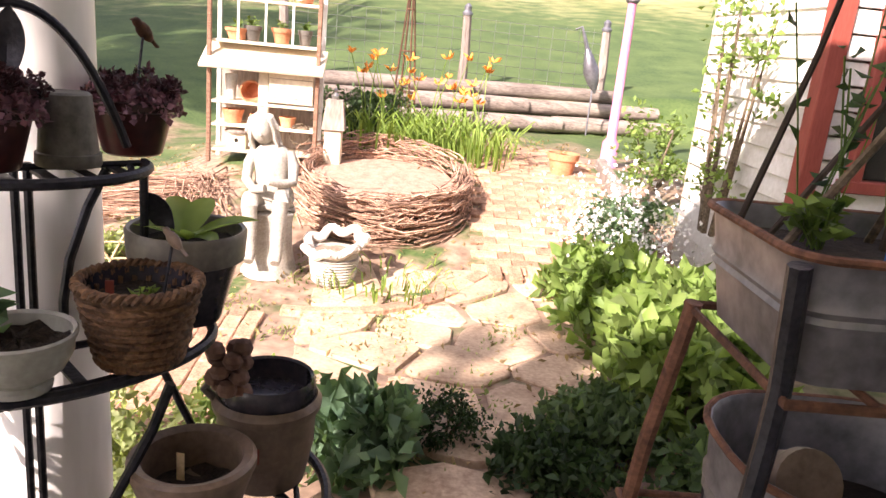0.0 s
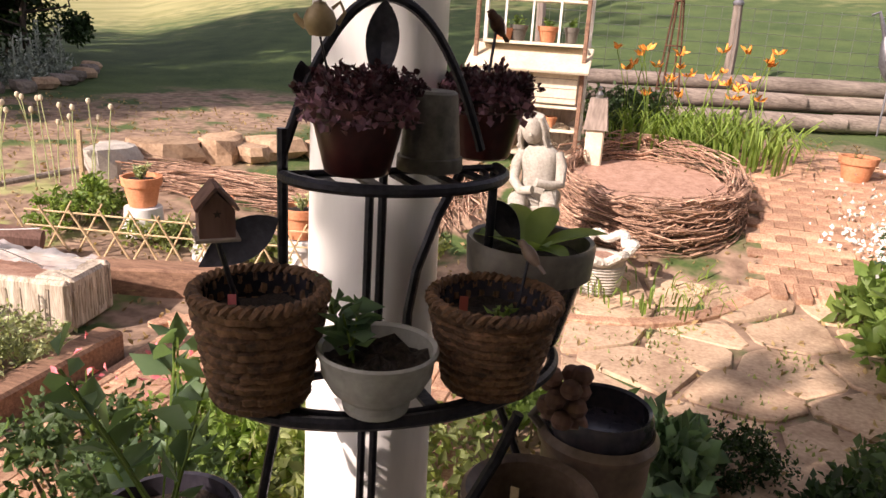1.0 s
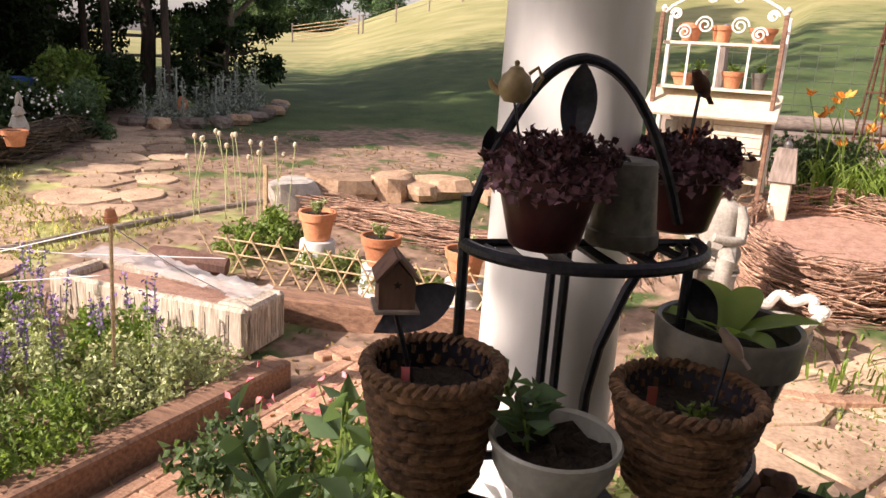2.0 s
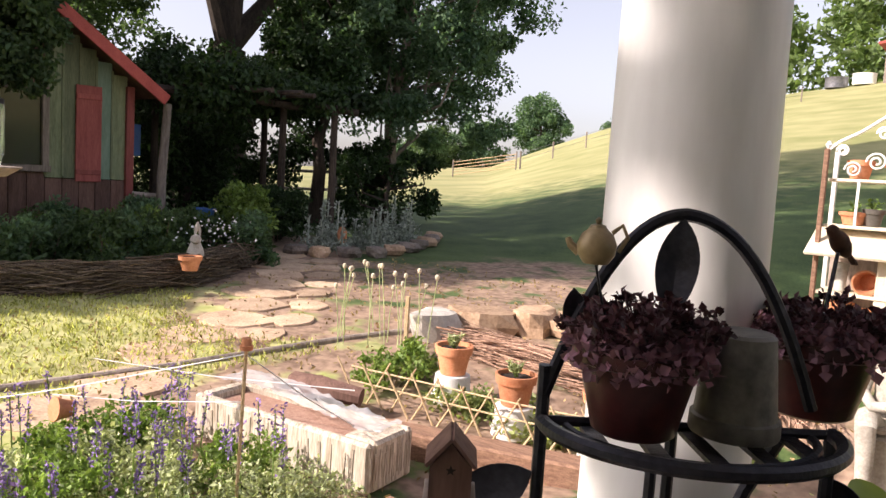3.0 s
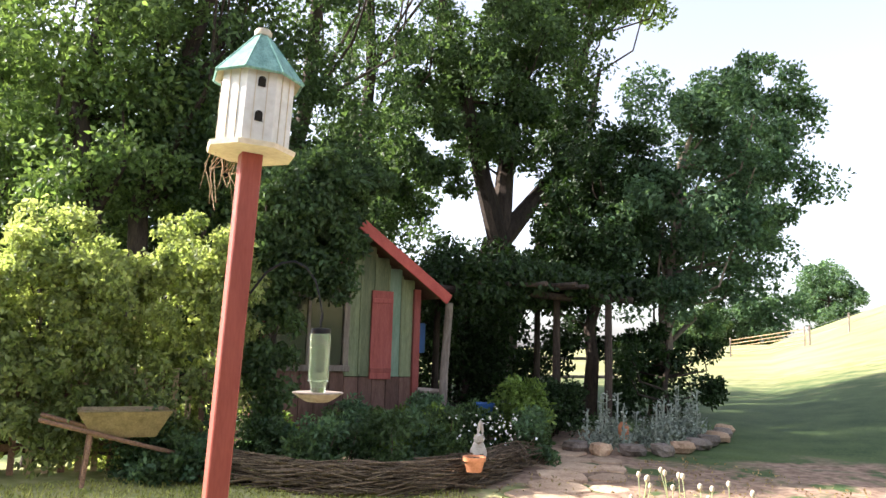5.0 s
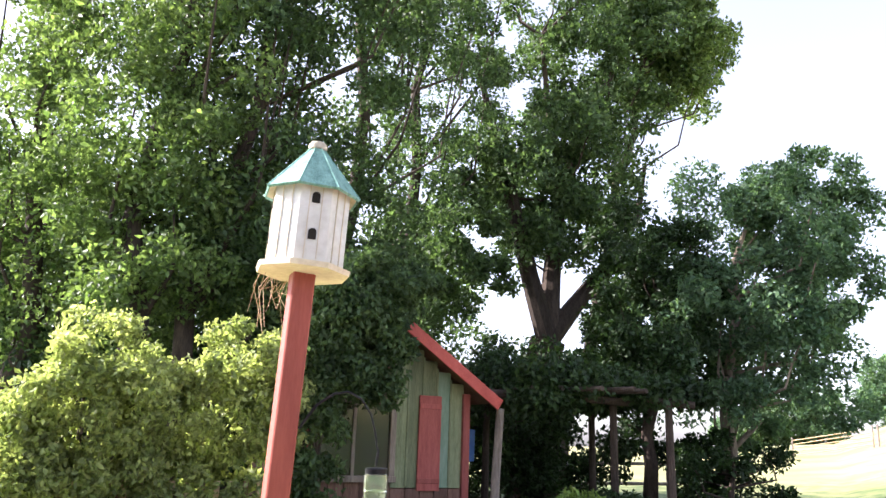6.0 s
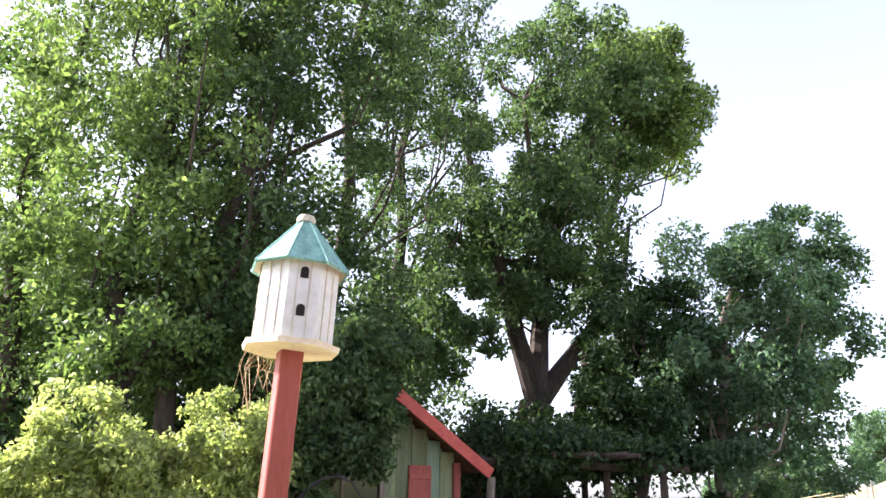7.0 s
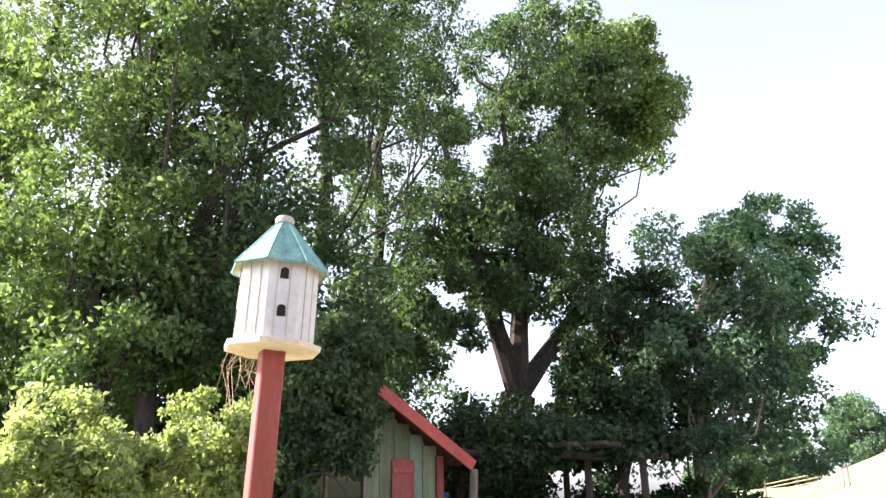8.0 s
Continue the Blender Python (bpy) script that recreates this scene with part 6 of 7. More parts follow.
# old wheelbarrow under the vine
t = thing("wheelbarrow", on(-9.25, 1.55), "old yellow wooden wheelbarrow parked under the vine", "wheelbarrow")
m = Matrix.Translation((-9.3, 1.50, 0.80)) @ Matrix.Rotation(radians(86), 4, "Z")
vs = [(-0.5, -0.3, 0.12), (0.45, -0.3, 0.12), (0.45, 0.3, 0.12), (-0.5, 0.3, 0.12), (-0.32, -0.2, -0.16), (0.3, -0.2, -0.16), (0.3, 0.2, -0.16), (-0.32, 0.2, -0.16)]
inn = [(x * 0.94, y * 0.92, z + 0.01) for x, y, z in vs]
part("tray", Geo().add([m @ Vector(p) for p in vs + inn], [(0, 1, 5, 4), (1, 2, 6, 5), (2, 3, 7, 6), (3, 0, 4, 7), (4, 5, 6, 7), (9, 8, 12, 13), (10, 9, 13, 14), (11, 10, 14, 15), (8, 11, 15, 12), (15, 14, 13, 12), (0, 8, 9, 1), (1, 9, 10, 2), (2, 10, 11, 3), (3, 11, 8, 0)]), M["gold"], t)
for s in (-1, 1):
    part("shaft", Geo().tube([m @ Vector((-0.85, 0.3 * s, 0.05)), m @ Vector((0.0, 0.22 * s, -0.2)), m @ Vector((0.75, 0.06 * s, -0.42))], 0.025, 7), M["timber"], t)
    part("leg", Geo().tube([m @ Vector((-0.35, 0.22 * s, -0.1)), m @ Vector((-0.4, 0.24 * s, -0.66))], 0.025, 7), M["timber"], t)
part("wheel", Geo().lathe([(0.03, -0.025), (0.19, -0.02), (0.2, 0), (0.19, 0.02), (0.03, 0.025)], m=m @ Matrix.Translation((0.8, 0, -0.45)) @ Matrix.Rotation(radians(90), 4, "X"), seg=20), M["rust"], t)


# ---- sunny garden ahead ----
def build_nest():
    cx, cy, rx, ry = 0.17, 6.05, 0.66, 0.78
    t = thing("twig_nest_bed", on(cx, cy), "round raised bed woven of twigs like a nest", "raised bed")
    for name, n, zf in (("front_wall", 480, (-2.9, 0.1)), ("back_wall", 400, (0.0, 3.3))):
        g = Geo()
        for i in range(n):
            a = rnd.uniform(*zf)
            v = rnd.random()
            q = 1 + rnd.uniform(-0.10, 0.16)
            ln = rnd.uniform(0.12, 0.42)
            pts = []
            for k in (-1, -0.4, 0.4, 1):
                b = a + ln * k
                kk = q + 0.05 * abs(k) * rnd.uniform(-0.5, 1.2)
                x, y = cx + rx * kk * math.cos(b), cy + ry * kk * math.sin(b)
                pts.append((x, y, max(ground_z(x, y) + 0.01, 0.06 + 0.13 * (y - 5.4) + 0.38 * v + rnd.uniform(-0.03, 0.03))))
            g.tube(pts, rnd.uniform(0.004, 0.011), 4, 0.003)
        part(name, g, M["twig"], t)["kind"] = "stuff"
    poly = [(cx + rx * 0.93 * math.cos(2 * math.pi * i / 24), cy + ry * 0.93 * math.sin(2 * math.pi * i / 24)) for i in range(24)]
    part("soil", Geo().slab(poly, -0.1, 0.0, lambda x, y: 0.33 + 0.075 * (y - 5.4)), M["mulch"], t, "bare reddish soil")
    return t


build_nest()

# concrete basket planter
c = (-0.09, 4.66, -0.09)
t = thing("concrete_planter", c, "pale cast concrete basket planter with a scalloped rim", "planter")
part("bowl", Geo().lathe([(0.13, 0), (0.135, 0.02), (0.16, 0.2), (0.165, 0.23), (0.13, 0.23), (0.10, 0.1)], c, 30), M["pale_stone"], t)
rim = [(c[0] + (0.185 + 0.02 * math.cos(7 * a)) * math.cos(a), c[1] + (0.185 + 0.02 * math.cos(7 * a)) * math.sin(a), 0.185 + 0.018 * math.cos(7 * a) + 0.05 * math.cos(a - 0.9)) for a in (2 * math.pi * k / 84 for k in range(85))]
part("rim", Geo().tube(rim, 0.030, 8), M["pale_stone"], t)
for k in range(42):
    a, q = Vector(rim[2 * k]), Vector(rim[2 * k + 2]) - Vector(rim[2 * k])
    o = Vector((q.y, -q.x, 0)).normalized() * 0.026
    part("rope_twist", Geo().tube([a - o * 0.4 + Vector((0, 0, 0.026)), a + q * 0.5 + o * 0.5 + Vector((0, 0, 0.024)), a + q + o * 1.15], 0.009, 6), M["pale_stone"], t)
for k in range(9):
    part("weave_band", Geo().tube(circle((c[0], c[1]), 0.139 + 0.0032 * k, c[2] + 0.02 + 0.02 * k, 0, 360, 26), 0.008, 6), M["pale_stone"], t)
part("soil", soil_geo(c, 0.15, 0.13), M["mulch"], t)

# cherub statue on a stump
def build_cherub():
    b = Vector((-0.545, 4.80, -0.10))
    g = Geo()
    g.lathe([(0.20, 0), (0.17, 0.05), (0.145, 0.20), (0.15, 0.36), (0.165, 0.43), (0.03, 0.46)], b, 22, wob=0.07)
    # hips, waist, chest, neck
    g.lathe([(0.10, 0.41), (0.145, 0.47), (0.140, 0.55), (0.108, 0.64), (0.112, 0.72), (0.128, 0.79), (0.118, 0.84), (0.075, 0.875), (0.045, 0.89), (0.042, 0.93)], b, 22, squash=0.72)
    h = b + Vector((-0.06, -0.045, 0.985))
    tip = Matrix.Translation(h) @ Matrix.Rotation(radians(14), 4, "X") @ Matrix.Rotation(radians(-8), 4, "Y")
    g.lathe([(0.012, -0.10), (0.045, -0.085), (0.068, -0.045), (0.078, 0.0), (0.076, 0.045), (0.055, 0.085), (0.012, 0.10)], m=tip, seg=18)
    g.lathe([(0.004, -0.012), (0.012, -0.004), (0.006, 0.014)], m=tip @ Matrix.Translation((0, -0.078, -0.012)), seg=8)
    # wavy locks that fall to the shoulders
    for i in range(15):
        a = radians(-25 + 230 * i / 14)
        d = Vector((math.cos(a), math.sin(a) * 0.95, 0))
        w = 0.012 * math.sin(i * 2.1)
        g.tube([tip @ Vector((0, 0.01, 0.098)), tip @ (d * 0.066 + Vector((0, 0, 0.068))), tip @ (d * (0.088 + w) + Vector((0, 0, 0.0))), tip @ (d * (0.080 - w) + Vector((0, 0.01, -0.06))), tip @ (d * (0.094 + w) + Vector((0, 0.015, -0.11))), tip @ (d * 0.082 + Vector((0, 0.02, -0.15)))], 0.022, 7, 0.012)
    # arms folded over the raised knee
    for s, up in ((-1, 0.0), (1, 0.05)):
        g.tube([b + Vector((0.105 * s, 0, 0.835)), b + Vector((0.145 * s, -0.02, 0.75)), b + Vector((0.150 * s, -0.07, 0.65)), b + Vector((0.09 * s, -0.14, 0.60 + up)), b + Vector((0.01 * s, -0.18, 0.62 + up))], 0.042, 10, 0.026)
        g.tube([b + Vector((0.07 * s, -0.03, 0.49)), b + Vector((0.11 * s, -0.13, 0.53 + up)), b + Vector((0.10 * s, -0.22, 0.50 + up)), b + Vector((0.09 * s, -0.21, 0.36)), b + Vector((0.085 * s, -0.22, 0.20)), b + Vector((0.085 * s, -0.28, 0.15))], 0.068, 10, 0.032)
    # drapery round the hips
    for i in range(9):
        z = 0.44 + 0.012 * i
        g.tube([b + Vector(((0.155 - 0.002 * i) * math.cos(k * 0.4 + i), 0.12 * math.sin(k * 0.4 + i), z + 0.02 * math.sin(k + i))) for k in range(9)], 0.016, 6, 0.009)
    solo("cherub_statue", g, M["statue"], "weathered pale stone cherub seated on a stump", "statue")


build_cherub()


def build_rack():
    x0, x1, y, z0 = -1.38, -0.46, 6.62, 0.33
    t = thing("potting_rack", ((x0 + x1) / 2, y, z0), "cream iron and wood potting rack with scrolled top and shelves", "rack")
    iron, wood = M["white_paint"], M["cream_wood"]
    for x in (x0, x1):
        for yy in (y - 0.16, y + 0.2):
            part("post", Geo().box((x, yy, (z0 + 1.95) / 2), (0.035, 0.035, 1.95 - z0), ch=0.005), M["timber"] if yy < y else iron, t)
    for z, d in ((0.44, 0.36), (0.66, 0.36), (0.86, 0.36), (1.37, 0.3), (1.72, 0.24)):
        part("shelf", Geo().box(((x0 + x1) / 2, y + 0.02, z), (x1 - x0 - 0.03, d, 0.025), ch=0.005), wood, t)
    part("sloped_top", Geo().box((0, 0, 0), (x1 - x0 + 0.12, 0.40, 0.03), m=Matrix.Translation(((x0 + x1) / 2, y - 0.12, 1.25)) @ Matrix.Rotation(radians(28), 4, "X"), ch=0.006), wood, t, "pale sloping board top")
    part("divider", Geo().box(((x0 + x1) / 2, y - 0.12, 0.98), (0.09, 0.06, 0.42), ch=0.008), wood, t)
    d = part("drop_door", Geo().box((-0.68, y - 0.16, 1.02), (0.38, 0.03, 0.26), ch=0.006), wood, t, "white drop door")
    for k in (-0.08, 0.0, 0.08):
        part("plank_groove", Geo().box((-0.68, y - 0.177, 1.02 + k), (0.37, 0.004, 0.006)), M["grey_wood"], d)
    part("back_panel", Geo().box(((x0 + x1) / 2, y + 0.19, 0.86), (x1 - x0 - 0.06, 0.02, 0.86)), M["grey_wood"], t, "weathered back panel")
    for k in range(1, 4):
        x = x0 + (x1 - x0) * k / 4
        part("bar", Geo().box((x, y - 0.12, 1.55), (0.018, 0.018, 0.34)), iron, t)
    for s in (-1, 1):
        cx = (x0 + x1) / 2
        a = [(cx + s * 0.45, 1.95), (cx + s * 0.40, 2.0), (cx + s * 0.25, 2.08), (cx + s * 0.10, 2.19), (cx + s * 0.02, 2.2)]
        part("top_bar", Geo().tube([(px, y - 0.12, pz) for px, pz in a], 0.012, 7), iron, t)
        for ox, oz, r in ((0.13, 1.86, 0.07), (0.28, 1.80, 0.06), (0.10, 2.07, 0.05), (0.36, 1.94, 0.045)):
            pts = []
            for i in range(34):
                an = i / 33 * 3.6 * math.pi
                q = r * (1 - 0.8 * i / 33)
                pts.append((cx + s * (ox + q * math.cos(an)), y - 0.12, oz + q * math.sin(an)))
            part("scroll", Geo().tube(pts, 0.008, 6), iron, t)
    for sx in (x0, x1):
        part("finial", Geo().lathe([(0.01, 0), (0.028, 0.03), (0.01, 0.06)], (sx, y - 0.12, 1.95), 10), iron, t)
    for i, (x, z, r, h, mt) in enumerate(((-1.18, 1.385, 0.10, 0.10, "terracotta"), (-1.05, 1.385, 0.075, 0.13, "grey_glaze"), (-0.80, 1.385, 0.085, 0.13, "terracotta"), (-0.60, 1.385, 0.06, 0.13, "grey_glaze"), (-1.17, 1.735, 0.09, 0.14, "terracotta"), (-0.93, 1.735, 0.08, 0.13, "terracotta"), (-0.62, 1.735, 0.10, 0.12, "terracotta"))):
        q = terracotta((x, y - 0.01, z), r * 0.7, r, h, "small pot with succulents on the rack shelf", mt, "pots on the rack")
        if z < 1.6:
            sprig(q, (x, y - 0.01, z + h * 0.8), 8, 0.09, 0.035, L["herb"], 0.4, 5)
    for x, z, r, h in ((-1.22, 0.875, 0.05, 0.22), (-1.2, 0.675, 0.09, 0.12), (-1.0, 0.675, 0.05, 0.09), (-0.72, 0.675, 0.07, 0.09)):
        terracotta((x, y - 0.03, z), r * 0.8, r, h, "pot stored on the rack's lower shelf", "cream_glaze" if z > 0.8 else "terracotta", "stored pots")
    solo("upright_pot", Geo().lathe([(0.065, 0), (0.09, 0.12), (0.098, 0.122), (0.098, 0.15), (0.085, 0.15), (0.06, 0.02)], m=Matrix.Translation((-1.03, y + 0.02, 0.965)) @ Matrix.Rotation(radians(90), 4, "X"), seg=22), M["terracotta"], "terracotta pot lying with its mouth forward", "plant pot")
    tb = thing("shelf_birdhouse", (-1.15, y - 0.05, 0.452), "small pale birdhouse on the lowest rack shelf", "birdhouse")
    part("body", Geo().box((-1.15, y - 0.05, 0.52), (0.16, 0.12, 0.14), ch=0.004), M["cream_wood"], tb)
    part("roof", Geo().lathe([(0.115, 0.59), (0.12, 0.605), (0.07, 0.635), (0.01, 0.64)], (-1.15, y - 0.05, 0), 12, squash=0.8), M["grey_wood"], tb)
    part("hole", Geo().lathe([(0.018, 0), (0.018, 0.004)], m=Matrix.Translation((-1.15, y - 0.111, 0.53)) @ Matrix.Rotation(radians(90), 4, "X"), seg=12), M["dark_hole"], tb)
    g = Geo()
    for i in range(70):
        a, r = rnd.uniform(0, 6.28), 0.09
        g.tube([(-0.60 + r * math.cos(a + k * 0.5), y - 0.1 + rnd.uniform(-.03, .03), 0.62 + r * math.sin(a + k * 0.5) + rnd.uniform(-.02, .02)) for k in range(4)], 0.003, 4)
    solo("vine_wreath", g, M["dark_twig"], "dark twig wreath leaning in the rack", "wreath", "stuff")


build_rack()
t = thing("post_lantern", on(-0.30, 6.50), "weathered wooden post topped by a grey birdhouse", "ornament")
z = ground_z(-0.30, 6.5)
part("post", Geo().box((-0.30, 6.5, z + 0.17), (0.15, 0.15, 0.34), ch=0.01), M["cream_wood"], t)
part("house", Geo().add([(-0.30 + dx * w, 6.5 + dy * w, z + h) for w, h in ((0.10, 0.34), (0.07, 0.60)) for dx, dy in ((-1, -1), (1, -1), (1, 1), (-1, 1))], [(3, 2, 1, 0), (4, 5, 6, 7), (0, 1, 5, 4), (1, 2, 6, 5), (2, 3, 7, 6), (3, 0, 4, 7)]), M["grey_wood"], t, smooth=False)
part("knob", Geo().lathe([(0.03, 0), (0.035, 0.03), (0.012, 0.06), (0.02, 0.08), (0.004, 0.1)], (-0.30, 6.5, z + 0.60), 12), M["steel"], t)


def blades(name, c, n, ln, width, material, t, spread=0.6):
    vs, fs = [], []
    for i in range(n):
        a = rnd.uniform(0, 6.283)
        q = rnd.random() ** 0.5 * 0.25 * spread
        b = Vector((c[0] + q * math.cos(a) * 2, c[1] + q * math.sin(a) * 2, c[2]))
        L3 = ln * rnd.uniform(0.6, 1.1)
        out = Vector((math.cos(a), math.sin(a), 0)) * spread * rnd.uniform(0.4, 1.0)
        s = Vector((-math.sin(a), math.cos(a), 0)) * width
        k = len(vs)
        for u, w in ((0, 1), (0.35, 1.1), (0.7, 0.8), (1.0, 0.05)):
            p = b + Vector((0, 0, L3 * (u - 0.38 * u * u * u * (1 + spread)))) + out * L3 * 0.6 * u * u
            vs += [p - s * w, p + s * w + Vector((0, 0, 0.003))]
        fs += [(k + 2 * j, k + 2 * j + 1, k + 2 * j + 3, k + 2 * j + 2) for j in range(3)]
    ob = part(name, Geo().add(vs, fs), material, t)
    ob["kind"] = "stuff"
    return ob


for x, y in ((0.15, 7.35), (0.55, 7.2), (0.95, 7.3), (0.75, 7.6), (1.05, 6.95), (0.35, 7.6), (-0.05, 7.2)):
    c = on(x, y)
    t = thing("daylily_clump", c, "daylily clump with arching green blades and orange flowers", "flower", "daylilies")
    blades("blade_tuft", c, 62, 0.85, 0.010, L["lily"], t, 0.9)
    for k in range(4):
        a, h = rnd.uniform(0, 6.28), rnd.uniform(0.5, 0.95)
        tip = Vector((x + 0.22 * math.cos(a), y + 0.22 * math.sin(a), c[2] + h))
        part("flower_stem", Geo().tube([c, (x + 0.08 * math.cos(a), y + 0.08 * math.sin(a), c[2] + h * 0.6), tip], 0.006, 5, 0.004), L["lily"], t)
        d = np.array([(math.cos(q) * 0.9, math.sin(q) * 0.9, 0.75) for q in np.arange(6) * 1.047])
        part("flower", leaf_mesh("flower", np.array([tip] * 6), 0.08, M["orange"], 0, 0.4, 0.12, d), M["orange"], t)
        if k % 2:
            part("bud", Geo().lathe([(0.004, 0), (0.014, 0.03), (0.010, 0.07), (0.002, 0.085)], tip + Vector((0.03, 0.02, 0.0)), 7), M["orange"], t)
shrub("border_foliage", on(-0.1, 7.7), (0.7, 0.4, 0.5), 40, (0.1, 0.16), 60, 0.05, L["oak"], "dark green foliage behind the daylilies", "shrub")

# stacked log retaining edge
for k, (a, b, r, z) in enumerate((((-1.2, 9.25), (0.9, 9.75), 0.12, 0.10), ((0.85, 9.8), (2.5, 10.25), 0.12, 0.10), ((2.4, 10.3), (4.2, 10.6), 0.12, 0.12), ((-1.4, 9.4), (0.4, 9.85), 0.11, 0.31), ((0.3, 9.85), (2.0, 10.25), 0.12, 0.32), ((1.9, 10.3), (4.0, 10.7), 0.11, 0.33), ((-0.9, 9.65), (1.2, 10.15), 0.10, 0.50), ((1.1, 10.2), (3.3, 10.65), 0.11, 0.52))):
    za, zb = 0.45 + z, 0.45 + z + 0.03
    solo("garden_log", Geo().tube([(a[0], a[1], za), ((a[0] * 2 + b[0]) / 3, (a[1] * 2 + b[1]) / 3 + 0.03, za + 0.02), ((a[0] + 2 * b[0]) / 3, (a[1] + 2 * b[1]) / 3 - 0.03, zb), (b[0], b[1], zb)], r, 12, r * 0.85), M["log"], "weathered grey log stacked as a garden edge", "log", group="edging logs")
for x, y, h in ((1.10, 10.75, 1.95), (3.1, 10.75, 1.92), (-1.4, 10.4, 1.95)):
    t = thing("fence_post", on(x, y), "grey wooden fence post with an old cap", "fence post", "fence posts")
    part("post", Geo().tube([(x, y, ground_z(x, y) - 0.1), (x + 0.02, y, 1.4), (x, y, h)], 0.075, 8, 0.06), M["grey_wood"], t)
    part("cap", Geo().lathe([(0.07, 0), (0.075, 0.03), (0.05, 0.06), (0.055, 0.12), (0.02, 0.16)], (x, y, h - 0.02), 12), M["zinc"], t)
t = thing("wire_fence", on(0, 10.8), "thin wire mesh fence behind the log edge", "fence")
for z in np.linspace(1.0, 1.9, 7):
    part("wire", Geo().tube([(-1.4, 10.42, z), (1.15, 10.77, z), (3.05, 10.77, z - 0.03)], 0.0035, 4), M["steel"], t)
for k in range(22):
    x = -1.3 + k * 0.2
    part("wire", Geo().tube([(x, 10.6 + 0.05 * math.sin(k), 1.0), (x, 10.6 + 0.05 * math.sin(k), 1.9)], 0.003, 4), M["steel"], t)
t = thing("obelisk_trellis", on(0.30, 8.5), "rusty iron obelisk trellis in the border", "trellis")
for k in range(4):
    a = k * math.pi / 2 + 0.4
    part("rod", Geo().tube([(0.30 + 0.17 * math.cos(a), 8.5 + 0.17 * math.sin(a), 0.45), (0.30 + 0.02 * math.cos(a), 8.5 + 0.02 * math.sin(a), 2.15)], 0.011, 6), M["rust"], t)
for z, r in ((0.95, 0.125), (1.4, 0.085), (1.85, 0.045)):
    part("ring", Geo().tube(circle((0.30, 8.5), r, z, 0, 360, 16), 0.008, 6), M["rust"], t)
# heron figure near the far post
g = Geo().lathe([(0.01, -0.3), (0.08, -0.15), (0.11, 0), (0.07, 0.18), (0.03, 0.3)], m=Matrix.Translation((2.75, 9.9, 1.35)) @ Matrix.Rotation(radians(-18), 4, "Y"), seg=12)
g.tube([(2.66, 9.9, 1.62), (2.60, 9.9, 1.78), (2.55, 9.9, 1.90), (2.47, 9.9, 1.86)], 0.03, 8, 0.012)
g.tube([(2.8, 9.9, 1.1), (2.8, 9.9, 0.5)], 0.012, 6)
solo("bird_statue", g, M["zinc"], "tall grey metal bird figure in the border", "statue")
t = thing("lamp_post", on(2.46, 7.45), "pink painted garden lamp post with a pale top", "lamp post")
part("pole", Geo().lathe([(0.09, 0.38), (0.085, 0.7), (0.05, 0.75), (0.042, 2.1)], (2.46, 7.45, 0), 16), M["lamp_pink"], t)
part("collar", Geo().lathe([(0.05, 2.08), (0.07, 2.1), (0.07, 2.13), (0.05, 2.14)], (2.46, 7.45, 0), 16), M["zinc"], t)
part("lantern", Geo().lathe([(0.05, 2.14), (0.075, 2.2), (0.08, 2.34), (0.05, 2.42), (0.01, 2.46)], (2.46, 7.45, 0), 16), M["white_paint"], t)
t = terracotta(on(1.84, 6.80, 0.005), 0.10, 0.145, 0.215, "terracotta pot standing on the brick path", group="")
sprig(t, (1.84, 6.80, 0.56), 5, 0.14, 0.03, L["dry"], 0.3, 4)
terracotta(on(1.98, 5.5, 0.005), 0.05, 0.075, 0.11, "small terracotta pot among the phlox", group="")
beam("path_timber", (2.12, 5.2), (2.32, 7.2), 0.1, 0.16, 0.42, "grey_wood", "grey timber edging beside the path", lift=0.15)


